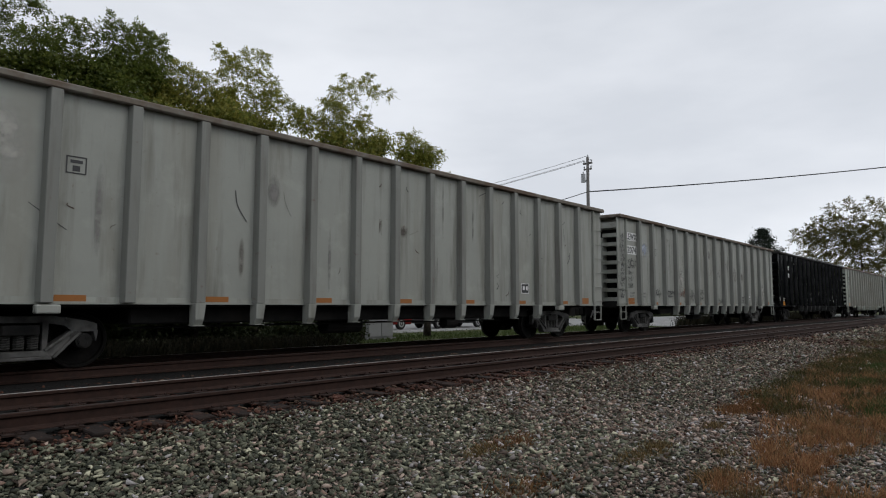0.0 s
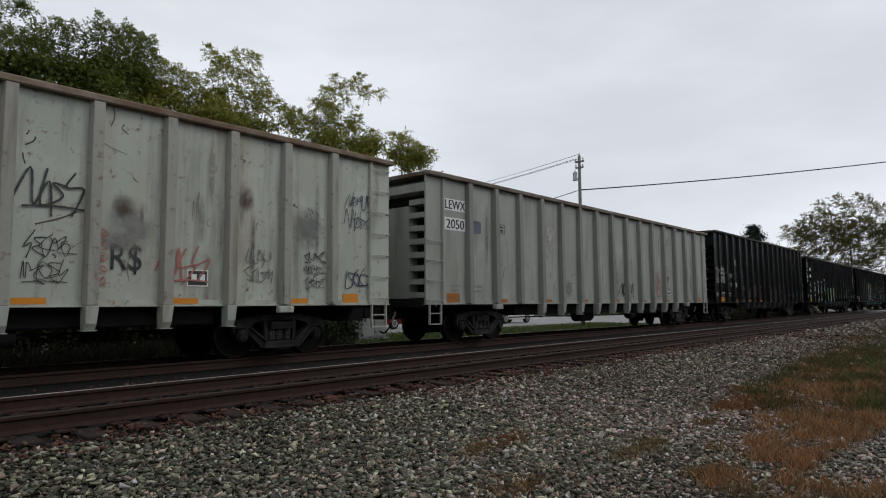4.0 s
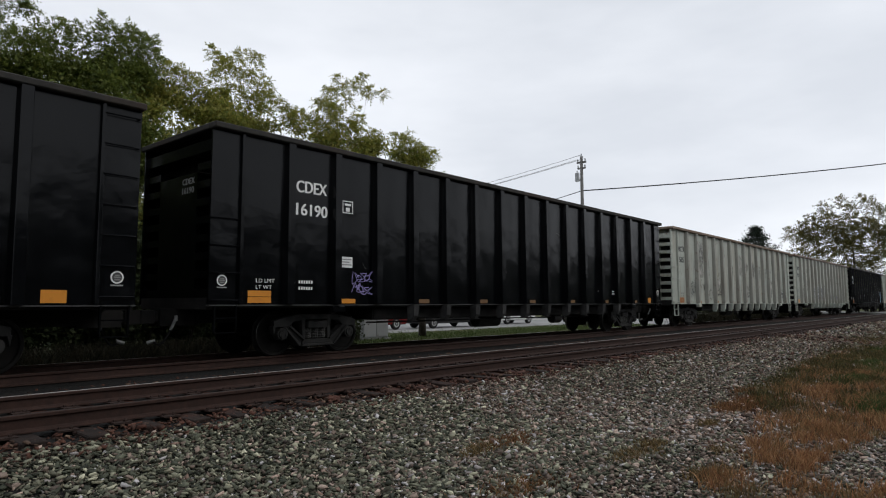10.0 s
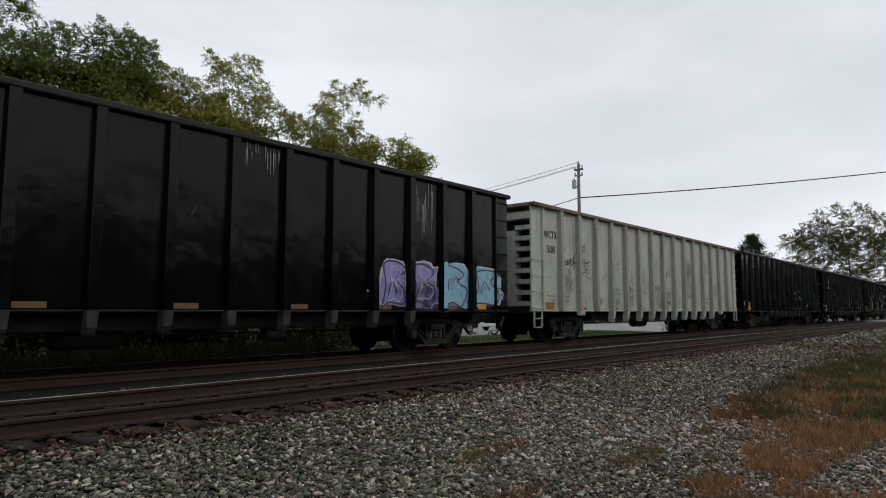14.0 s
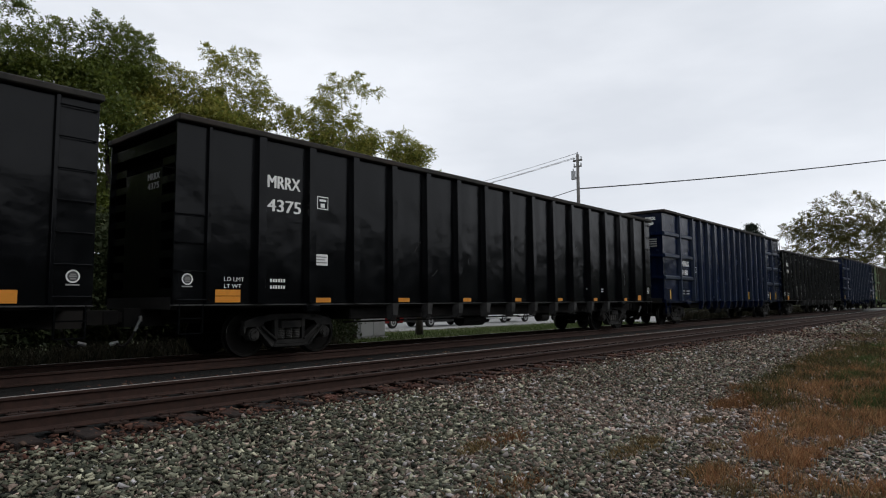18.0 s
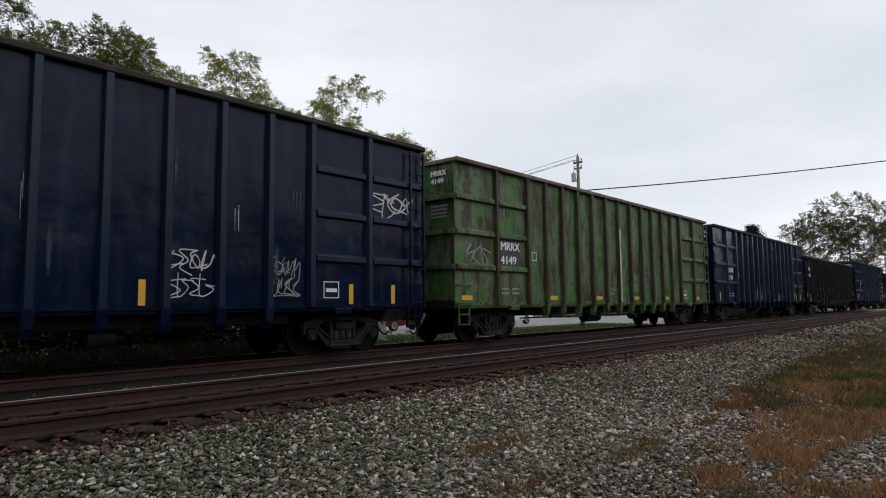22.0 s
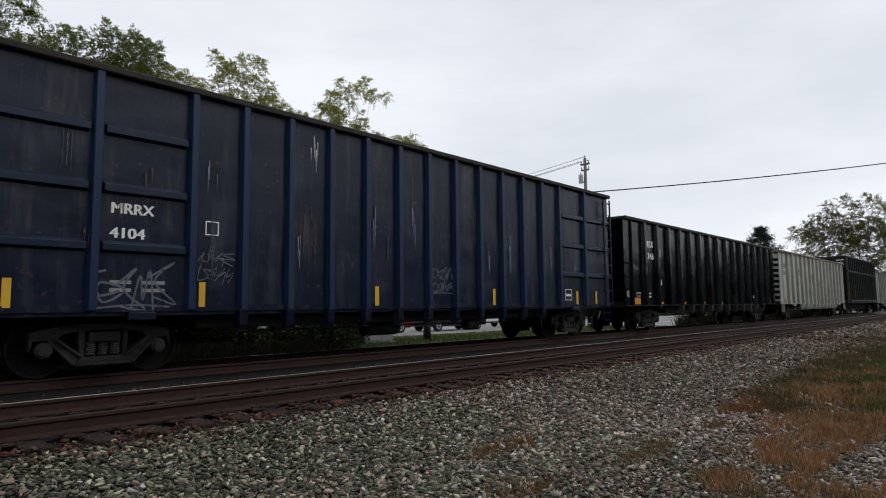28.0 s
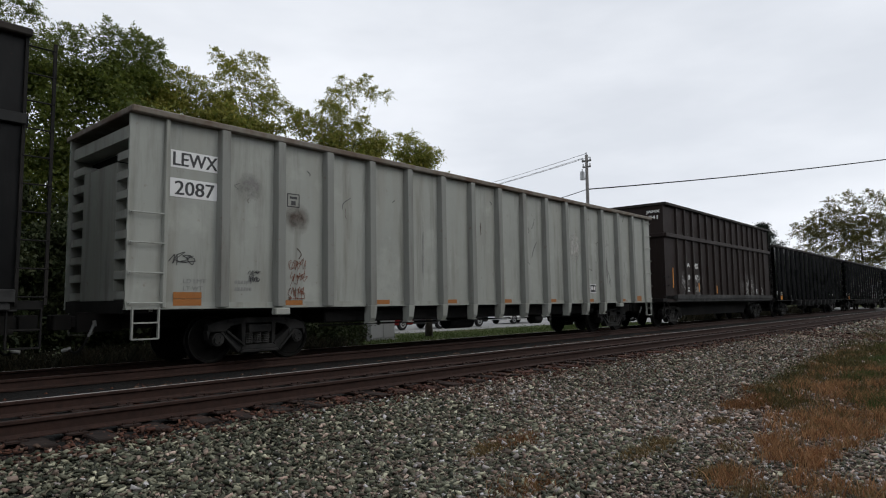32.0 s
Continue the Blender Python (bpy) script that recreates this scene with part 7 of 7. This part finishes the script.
def graffiti():
    spray(1, "scrawl", 0.16, 3.21, 0.30, 0.58, "dark", 1)
    spray(1, "scrawl", 0.19, 1.97, 0.30, 1.24, "dark", 2)
    spray(1, "scrawl", 0.14, 1.33, 0.31, 0.63, "dark", 3)
    spray(1, "scrawl", 0.67, 2.47, 0.80, 0.44, "dark", 4)
    spray(1, "scrawl", 0.79, 1.74, 0.41, 0.69, "dark", 5)
    spray(1, "scrawl", 3.05, 1.43, 0.68, 0.38, "dark", 6)
    spray(1, "scrawl", 4.33, 1.32, 0.73, 0.51, "dark", 7)
    spray(1, "scrawl", 5.63, 1.37, 0.71, 0.46, "rust", 8)
    spray(1, "scrawl", 6.89, 1.26, 0.62, 0.53, "dark", 9)
    spray(1, "scrawl", 8.16, 1.25, 0.49, 0.59, "dark", 10)
    spray(1, "scrawl", 10.61, 1.15, 0.66, 0.31, "dark", 11)
    spray(1, "scrawl", 14.29, 1.20, 0.68, 0.51, "dark", 12)
    spray(1, "scrawl", 16.83, 1.08, 0.61, 0.59, "dark", 13)
    spray(1, "haze", 1.84, 3.02, 0.77, 0.51, "paleblue", 14)
    spray(2, "scrawl", 3.83, 3.79, 0.39, 0.19, "grey", 15)
    spray(3, "scrawl", 0.91, 1.81, 0.50, 0.39, "dark", 16)
    spray(3, "scrawl", 1.78, 1.50, 1.03, 0.83, "dark", 17)
    spray(3, "haze", 3.23, 1.36, 0.76, 0.66, "white", 18)
    spray(3, "scrawl", 4.52, 1.37, 0.55, 0.89, "navy", 19)
    spray(3, "scrawl", 7.06, 1.46, 0.61, 0.78, "dark", 20)
    spray(3, "scrawl", 8.30, 1.20, 0.78, 0.63, "dark", 21)
    spray(3, "scrawl", 12.90, 1.42, 0.62, 0.77, "dark", 22)
    spray(3, "scrawl", 13.76, 1.39, 0.32, 0.95, "red", 23)
    spray(3, "text", 14.15, 1.58, 0.50, 0.50, "dark", "R$")
    spray(3, "scrawl", 15.02, 1.47, 0.84, 0.71, "red", 25)
    spray(3, "scrawl", 16.60, 1.52, 0.58, 0.64, "grey", 26)
    spray(3, "scrawl", 18.00, 1.41, 0.50, 0.78, "dark", 27)
    spray(3, "scrawl", 19.10, 1.40, 0.67, 0.47, "navy", 28)
    spray(3, "scrawl", 19.11, 2.74, 0.73, 0.88, "navy", 29)
    spray(3, "scrawl", 12.85, 2.56, 0.87, 0.61, "dark", 30)
    spray(4, "patch", 1.70, 3.00, 0.58, 0.36, "slate", 31)
    spray(4, "scrawl", 10.82, 1.30, 1.17, 0.67, "dark", 32)
    spray(4, "haze", 13.81, 1.13, 0.98, 1.13, "pink", 33)
    spray(4, "scrawl", 10.15, 1.29, 0.68, 0.97, "grey", 34)
    spray(5, "text", 16.23, 3.65, 0.71, 0.39, "white", "BETTER TO BUSINESS")
    spray(5, "text", 16.21, 3.05, 0.32, 0.21, "white", "Not")
    spray(5, "bars", 16.18, 2.56, 0.58, 0.16, "white", 37)
    spray(5, "scrawl", 16.21, 1.08, 0.49, 0.67, "white", 38)
    spray(5, "scrawl", 17.16, 1.50, 0.71, 0.25, "cyan", 39)
    spray(5, "streaks", 17.33, 1.72, 0.52, 2.17, "pale", 40)
    spray(5, "streaks", 18.07, 1.27, 0.30, 2.60, "pale", 41)
    spray(5, "streaks", 16.29, 1.83, 0.36, 1.78, "pale", 42)
    spray(5, "scrawl", 0.14, 2.50, 1.32, 0.46, "white", 43)
    spray(5, "scrawl", 0.11, 2.09, 1.77, 0.37, "white", 44)
    spray(5, "haze", 2.25, 2.34, 1.04, 0.29, "white", 45)
    spray(5, "haze", 2.33, 1.85, 0.86, 0.29, "white", 46)
    spray(5, "scrawl", 4.04, 1.08, 3.90, 1.10, "plum", 47)
    spray(5, "scrawl", 9.42, 1.08, 4.43, 1.15, "plum", 48)
    spray(6, "scrawl", 0.03, 2.53, 0.42, 1.85, "white", 49)
    spray(6, "scrawl", 0.57, 1.79, 0.79, 0.70, "white", 50)
    spray(6, "scrawl", 1.72, 1.13, 0.96, 1.37, "white", 51)
    spray(6, "fat", 1.79, 1.58, 1.32, 0.89, "paleg", "C")
    spray(6, "fat", 3.17, 1.20, 1.01, 1.48, "paleg", "O")
    spray(6, "fat", 4.23, 1.21, 1.19, 1.42, "paleg", "P")
    spray(6, "fat", 5.49, 1.08, 1.24, 1.80, "white", "S")
    spray(6, "haze", 6.11, 1.08, 4.21, 1.15, "navy", 56)
    spray(6, "cloud", 6.42, 1.07, 1.34, 1.24, "blue", 561)
    spray(6, "cloud", 7.55, 1.07, 1.40, 1.22, "blue", 562)
    spray(6, "cloud", 8.75, 1.07, 1.62, 1.25, "blue", 563)
    spray(6, "fat", 6.57, 1.08, 1.04, 1.13, "lime", "B")
    spray(6, "fat", 7.50, 1.08, 0.80, 1.09, "lime", "U")
    spray(6, "fat", 8.20, 1.08, 1.04, 1.15, "lime", "M")
    spray(6, "fat", 9.18, 1.08, 1.02, 1.17, "lime", "A")
    spray(6, "scrawl", 10.40, 1.19, 0.65, 0.33, "blue", 61)
    spray(6, "scrawl", 11.59, 1.20, 0.66, 0.78, "sky", 62)
    spray(6, "scrawl", 12.80, 1.95, 0.68, 0.45, "white", 63)
    spray(6, "scrawl", 12.84, 1.27, 0.79, 0.65, "white", 64)
    spray(6, "scrawl", 14.07, 1.42, 0.76, 0.69, "sky", 65)
    spray(6, "scrawl", 15.11, 1.53, 1.06, 0.91, "grey", 66)
    spray(6, "scrawl", 16.19, 1.24, 1.04, 1.24, "grey", 67)
    spray(6, "scrawl", 17.76, 1.75, 0.79, 0.67, "white", 68)
    spray(6, "scrawl", 17.83, 1.12, 0.70, 0.64, "sky", 69)
    spray(6, "scrawl", 18.87, 2.31, 0.83, 2.13, "white", 70)
    spray(6, "haze", 18.81, 2.34, 0.83, 2.00, "grey", 71)
    spray(7, "text", 2.99, 1.46, 0.86, 0.30, "cyan", "BELiEVE")
    spray(7, "blob", 4.24, 1.20, 0.86, 1.54, "stripes", 73)
    spray(7, "blob", 5.15, 1.23, 0.41, 1.51, "stripes", 74)
    spray(7, "blob", 5.58, 1.23, 0.57, 1.57, "stripes", 75)
    spray(7, "blob", 6.20, 1.26, 0.60, 1.61, "stripes", 76)
    spray(7, "blob", 6.85, 1.25, 1.11, 1.81, "stripes", 77)
    spray(7, "scrawl", 8.06, 1.94, 0.63, 0.27, "cyan", 78)
    spray(7, "bars", 8.19, 1.72, 0.42, 0.20, "cyan", 79)
    spray(7, "scrawl", 8.00, 1.28, 0.70, 0.41, "cyan", 80)
    spray(7, "cloud", 9.24, 1.14, 0.83, 1.34, "blue", 81)
    spray(7, "text", 9.30, 2.05, 0.72, 0.30, "dark", "WISH")
    spray(7, "text", 9.42, 1.82, 0.57, 0.21, "dark", "YOU")
    spray(7, "text", 9.31, 1.53, 0.72, 0.26, "dark", "WERE")
    spray(7, "text", 9.31, 1.19, 0.72, 0.29, "dark", "HERE")
    spray(7, "fat", 10.56, 1.10, 0.56, 1.45, "silver", "B")
    spray(7, "fat", 11.77, 1.10, 0.58, 1.40, "silver", "O")
    spray(7, "fat", 13.02, 1.10, 0.50, 1.59, "silver", "B")
    spray(7, "fat", 14.23, 1.10, 0.52, 1.50, "silver", "B")
    spray(7, "fat", 15.46, 1.11, 0.56, 1.58, "silver", "Y")
    spray(7, "cloud", 16.57, 1.11, 0.73, 1.39, "blue", 91)
    spray(7, "text", 16.60, 1.38, 0.49, 0.89, "dark", "US AND THEM")
    spray(7, "disc", 17.91, 2.61, 0.50, 0.46, "silver", 93)
    spray(7, "scrawl", 18.0, 2.70, 0.34, 0.28, "dark", 95)
    spray(7, "patch", 18.02, 1.12, 0.34, 1.22, "silver", 94)
    spray(7, "fat", 19.09, 1.12, 0.71, 1.33, "silver", "2")
    spray(9, "scrawl", 3.44, 1.28, 0.58, 0.56, "lilac", 96)
    spray(10, "haze", 2.81, 2.73, 0.17, 0.94, "dark", 97)
    spray(10, "haze", 3.84, 1.68, 0.18, 0.36, "dark", 98)
    spray(10, "scrawl", 2.14, 1.45, 0.73, 0.73, "dark", 99)
    spray(10, "ring", 4.65, 1.28, 0.44, 0.46, "dark", 100)
    spray(10, "scrawl", 5.55, 1.48, 0.95, 0.65, "dark", 101)
    spray(10, "scrawl", 10.75, 1.40, 0.71, 0.74, "dark", 102)
    spray(10, "haze", 16.43, 3.50, 0.34, 0.38, "dark", 103)
    spray(10, "haze", 3.08, 2.16, 0.83, 0.73, "cream", 104)
    spray(10, "haze", 16.12, 3.46, 0.23, 0.30, "dark", 105)
    spray(10, "scrawl", 17.64, 1.38, 1.02, 0.72, "dark", 106)
    spray(10, "scrawl", 14.46, 2.58, 0.36, 0.61, "grey", 107)
    spray(10, "scrawl", 13.26, 2.57, 0.30, 0.69, "grey", 108)
    spray(11, "scrawl", 0.70, 1.76, 0.67, 0.44, "dark", 109)
    spray(11, "scrawl", 1.84, 1.49, 0.82, 0.85, "grey", 110)
    spray(11, "panel", 5.60, 1.37, 0.66, 0.90, "bluegrey", 111)
    spray(11, "panel", 6.89, 1.35, 0.66, 0.98, "bluegrey", 112)
    spray(11, "panel", 8.12, 1.35, 0.66, 0.95, "bluegrey", 113)
    for k, (col, ch) in enumerate((("royal", "Z"), ("teal", "E"), ("lilac2", "F"))):
        x = A_RIBS[8 + k] - A_LEN / 2
        piece("paint_patch", patch_mesh(0.17, 0.42 - 0.05 * k, spray_mat(col), 114 + k, 0.1, 0.12), CARS[11][0], (x - 0.085, -Y_SHEET - 0.166, 1.34))
        piece("tag", scrawl_mesh(0.13, 0.30, spray_mat("dark"), 214 + k), CARS[11][0], (x - 0.065, -Y_SHEET - 0.170, 1.40))["kind"] = "stuff"
        piece("tag", letters(ch, 0.12, 0.20, "spray_dark", 0.01), CARS[11][0], (x - 0.06, -Y_SHEET - 0.172, 0.80))["kind"] = "stuff"
    spray(11, "ring", 11.72, 1.32, 0.66, 0.66, "grey", 117)
    spray(11, "outline", 12.86, 1.34, 0.62, 0.66, "grey", 118)
    spray(11, "outline", 14.05, 1.40, 0.55, 0.62, "grey", 119)
    spray(11, "scrawl", 15.17, 1.77, 0.89, 0.68, "bluegrey", 120)
    spray(11, "scrawl", 17.72, 1.38, 0.70, 1.00, "pink", 121)
    spray(11, "haze", 16.63, 1.77, 0.44, 0.28, "cream", 122)
    spray(11, "scrawl", 10.33, 2.03, 0.86, 0.17, "dark", 123)
    spray(11, "scrawl", 10.40, 1.37, 0.43, 0.67, "paleg", 124)
    spray(12, "fat", 15.27, 1.11, 0.95, 1.16, "lilac", "S")
    spray(12, "fat", 16.25, 1.12, 1.11, 1.17, "lilac", "E")
    spray(12, "fat", 17.38, 1.12, 1.31, 1.20, "iceblue", "K")
    spray(12, "fat", 18.75, 1.13, 1.37, 1.15, "iceblue", "A")
    spray(12, "haze", 15.23, 1.09, 4.88, 0.70, "lilac2", 129)
    spray(12, "streaks", 16.49, 2.63, 0.64, 1.74, "pale", 130)
    spray(12, "streaks", 11.62, 3.74, 0.84, 0.68, "pale", 131)
    spray(13, "scrawl", 1.90, 2.42, 0.84, 0.51, "dark", 132)
    spray(13, "scrawl", 5.57, 1.18, 0.59, 0.87, "teal", 133)
    spray(13, "scrawl", 6.77, 1.19, 0.52, 0.87, "grey", 134)
    spray(13, "scrawl", 9.31, 1.08, 0.57, 1.10, "dark", 135)
    spray(13, "scrawl", 10.55, 1.23, 0.63, 0.77, "dark", 136)
    spray(13, "scrawl", 12.94, 1.65, 0.75, 0.80, "grey", 137)
    spray(13, "scrawl", 3.01, 2.36, 0.65, 0.54, "dark", 138)
    spray(14, "outline", 11.6, 1.23, 1.35, 1.10, "limeline", 3)
    spray(14, "outline", 12.85, 1.23, 1.45, 1.25, "limeline", 8)
    spray(14, "outline", 16.27, 1.32, 0.62, 1.07, "blue", 12)
    spray(14, "scrawl", 17.63, 1.32, 0.70, 1.18, "blue", 142)
    spray(14, "scrawl", 18.78, 1.71, 0.48, 0.51, "limeline", 143)
    spray(14, "scrawl", 19.04, 1.37, 0.47, 0.36, "limeline", 71)
    spray(15, "haze", 6.64, 1.08, 1.19, 0.50, "grey2", 145)
    spray(18, "scrawl", 3.32, 1.19, 0.65, 0.89, "grey", 23)
    spray(18, "scrawl", 4.45, 1.26, 0.71, 0.86, "grey", 31)
    spray(18, "scrawl", 5.75, 1.27, 0.74, 0.91, "grey", 40)
    spray(18, "haze", 3.41, 1.86, 0.39, 0.27, "white", 149)
    spray(19, "scrawl", 12.78, 1.23, 0.84, 0.96, "white", 150)
    spray(19, "scrawl", 14.87, 1.28, 0.68, 0.80, "pale", 151)
    spray(19, "scrawl", 17.63, 3.14, 1.17, 0.69, "white", 152)
    spray(19, "streaks", 14.03, 2.30, 0.12, 0.76, "pale", 153)
    spray(19, "scrawl", 4.88, 1.24, 0.64, 0.65, "pale", 154)
    spray(19, "scrawl", 8.05, 1.14, 0.40, 0.79, "pale", 155)
    spray(20, "scrawl", 0.51, 2.17, 0.93, 0.70, "pale", 156)
    piece("rib_stripe", plate(0.11, 2.75, spray_mat("cream")), CARS[20][0], (B_RIBS[7] - B_LEN / 2 - 0.055, -Y_SHEET - 0.03 - 0.135, 1.12), "cream painted stripe")
    spray(20, "haze", 10.53, 3.18, 0.61, 0.30, "pale", 158)
    spray(20, "scrawl", 10.73, 1.48, 0.62, 0.86, "pale", 159)
    spray(20, "scrawl", 8.88, 1.40, 0.50, 0.33, "pale", 160)
    spray(20, "haze", 14.84, 1.08, 0.67, 0.98, "slate", 161)
    spray(20, "haze", 11.86, 1.50, 0.44, 1.03, "slate", 162)
    spray(20, "haze", 13.84, 1.43, 0.56, 0.37, "dark", 163)
    spray(21, "cloud", 7.22, 1.08, 1.06, 0.96, "paleg2", 165)
    spray(21, "cloud", 8.40, 1.08, 0.52, 0.92, "paleg2", 166)
    spray(21, "haze", 7.30, 1.45, 0.80, 0.40, "paleg", 171)
    spray(21, "haze", 8.44, 1.30, 0.36, 0.55, "paleg", 172)
    spray(21, "outline", 7.50, 1.12, 0.62, 0.42, "dark", 164)
    spray(21, "outline", 7.40, 1.52, 0.70, 0.40, "slate", 169)
    spray(21, "scrawl", 8.84, 1.12, 0.46, 0.82, "paleg2", 170)
    spray(21, "scrawl", 10.64, 1.08, 0.71, 0.55, "pale", 166)
    spray(21, "scrawl", 11.70, 1.08, 0.63, 0.57, "pale", 167)
    spray(21, "scrawl", 12.75, 1.21, 0.61, 0.53, "slate", 168)
    spray(21, "scrawl", 14.82, 1.27, 0.46, 1.02, "white", 169)
    spray(21, "scrawl", 15.88, 1.90, 1.15, 0.42, "teal", 170)
    spray(21, "scrawl", 16.20, 1.34, 0.51, 0.49, "pale", 171)
    spray(21, "streaks", 11.24, 3.96, 0.21, 0.88, "pale", 172)
    spray(23, "scrawl", 0.52, 1.30, 1.14, 0.57, "pale", 173)
    spray(23, "scrawl", 5.72, 1.16, 0.89, 0.76, "pale", 72)
    spray(23, "scrawl", 14.07, 1.14, 0.56, 0.96, "pale", 175)
    spray(25, "scrawl", 1.90, 1.11, 1.19, 0.75, "slate", 176)
    spray(25, "streaks", 5.97, 3.88, 0.25, 0.91, "white", 177)
    spray(25, "haze", 9.63, 4.13, 0.17, 0.81, "cream", 178)
    spray(25, "streaks", 5.51, 1.14, 0.70, 2.11, "rusty", 179)
    spray(25, "scrawl", 3.65, 1.56, 0.61, 0.62, "slate", 180)
    spray(25, "scrawl", 9.81, 1.41, 0.76, 0.72, "slate", 181)
    spray(27, "text", 3.21, 1.46, 0.65, 0.37, "tealb", "Y")
    spray(27, "scrawl", 10.32, 1.16, 1.73, 1.16, "pink2", 183)
    spray(27, "outline", 10.44, 1.35, 1.1, 0.86, "lilac", 5)
    spray(27, "scrawl", 13.09, 1.51, 0.66, 0.71, "dark", 185)
    spray(27, "scrawl", 14.28, 1.44, 0.63, 0.69, "pink", 186)
    spray(27, "streaks", 4.31, 2.40, 0.3, 0.65, "rusty", 187)
    spray(27, "streaks", 3.04, 2.68, 0.27, 0.61, "rusty", 188)
    spray(27, "streaks", 1.81, 1.91, 0.26, 0.85, "rusty", 189)
    spray(27, "streaks", 16.35, 1.88, 1.01, 2.56, "rusty", 190)
    spray(27, "scrawl", 17.73, 1.46, 0.69, 0.40, "red", 191)
    spray(27, "scrawl", 18.99, 1.34, 0.72, 0.73, "red", 192)
    spray(28, "streaks", 4.17, 2.80, 0.31, 1.01, "pale", 193)
    spray(29, "scrawl", 0.74, 1.83, 0.41, 0.23, "dark", 194)
    spray(29, "scrawl", 3.16, 1.21, 0.41, 0.87, "rust", 195)
    spray(29, "scrawl", 2.27, 1.54, 0.22, 0.24, "dark", 196)
    spray(30, "haze", 1.63, 1.28, 0.98, 1.13, "pale2", 197)
    spray(30, "haze", 3.14, 1.29, 1.13, 1.04, "pale2", 198)
    spray(30, "haze", 9.89, 1.14, 2.60, 1.24, "pale2", 199)
    for k, ch in enumerate("DRUGS&KILL"):
        spray_mat("tealb")
        piece("tag", letters(ch, 0.15 if ch != "I" else 0.05, 0.27, "spray_tealb", 0.012), CARS[7][0], (A_RIBS[3 + k] - A_LEN / 2 - 0.075, -Y_SHEET - 0.170, 0.76))["kind"] = "stuff"
    for i, (car, x) in enumerate(CARS):
        shade = TRAIN[i][2]
        if shade in ("grey", "white"):
            scratches(i, 46 if shade == "grey" else 60, "dark", i)
            scratches(i, 26 if shade == "grey" else 90, "rusty", i + 50)
            rnd = random.Random(i)
            for k in range(4):
                r = rnd.choice(A_RIBS[:-1]) + rnd.uniform(0.15, 0.75)
                spray(i, "streaks", r, rnd.uniform(1.2, 2.6), rnd.uniform(0.08, 0.2), rnd.uniform(0.4, 1.2), rnd.choice(("rusty", "grey", "pale2")), 300 + k)
            for k in range(14 if shade == "white" else 5):
                r = rnd.choice(A_RIBS[:-1]) + rnd.uniform(0.15, 0.85)
                spray(i, "haze", r, rnd.uniform(1.2, 3.0), rnd.uniform(0.04, 0.13), rnd.uniform(0.5, 1.7), rnd.choice(("pale2", "pale2", "cream", "rusty")), 500 + k)
            for r in A_RIBS[:-1]:
                if rnd.random() < (0.3 if shade == "white" else 0.1):
                    spray(i, "haze", r + 0.22, rnd.uniform(1.15, 2.9), 0.72, rnd.uniform(0.6, 1.2), rnd.choice(("pale2", "cream", "grey", "cream")), int(100 * r) + i)
            for k in range(5 if shade == "white" else 2):
                spray(i, "haze", rnd.choice(A_RIBS[:-1]) + rnd.uniform(0.15, 0.3), rnd.uniform(1.15, 3.4), rnd.uniform(0.25, 0.6), rnd.uniform(0.2, 0.6), rnd.choice(("rusty", "pale2")), 400 + k)
        elif shade == "green":
            scratches(i, 150, "rusty", i)
            rnd = random.Random(i)
            for k in range(44):
                spray(i, "streaks", rnd.uniform(0.2, 18.4), rnd.uniform(1.6, 3.4), rnd.uniform(0.12, 0.4), rnd.uniform(0.6, 1.5), rnd.choice(("rusty", "rusty", "plum")), 300 + k)
            for r in B_RIBS[1::3]:
                spray(i, "streaks", r - 0.08, 1.3, 0.16, rnd.uniform(1.5, 3.4), "rusty", int(50 * r))
            scratches(i, 40, "pale", i + 50)
        else:
            scratches(i, 16, "grey2", i)
            rnd = random.Random(i)
            if shade in ("blue", "worn", "patchy"):
                ribs = {"A": A_RIBS, "C": A_RIBS, "B": B_RIBS, "J": J_RIBS}[TRAIN[i][0]]
                for k in range(5 if shade != "worn" else 0):
                    spray(i, "haze", rnd.choice(ribs[:-1]) + rnd.uniform(0.1, 0.55), rnd.uniform(1.3, 3.4), rnd.uniform(0.05, 0.14), rnd.uniform(0.5, 1.6), rnd.choice(("grey2", "slate2")), 600 + k)
                for k in range(24 if shade == "patchy" else 9):
                    spray(i, "streaks", rnd.uniform(1, 17), rnd.uniform(1.3, 3.0), rnd.uniform(0.1, 0.25), rnd.uniform(0.5, 1.6), rnd.choice(("grey2", "bluegrey", "rusty")), 300 + k)


graffiti()


def travelled(t):
    """Metres that the train has gone by t seconds."""
    u = (t - 16) / 16
    return 19.166 * t + 3.282 * u ** 2 - 1.539 * u ** 3 + 0.182 * u ** 4 + 1.568 * u ** 5


def motions():
    for car, x in CARS:
        walk(car, [(t, pose(x - travelled(t), TRAIN_Y, 0)) for t in range(33)])
    steps = [k / FPS for k in range(32 * FPS + 1)]
    for s, sets in WHEELSETS.items():
        walk(sets[0], [(t, pose(s * AXLE, 0, WHEEL_R, 0, -math.degrees(travelled(t) / WHEEL_R) % 360, 0)) for t in steps])
        act, slot = sets[0].animation_data.action, sets[0].animation_data.action_slot
        for w in sets[1:]:
            w.rotation_mode = "QUATERNION"
            w.animation_data_create()
            w.animation_data.action = act
            w.animation_data.action_slot = slot


motions()
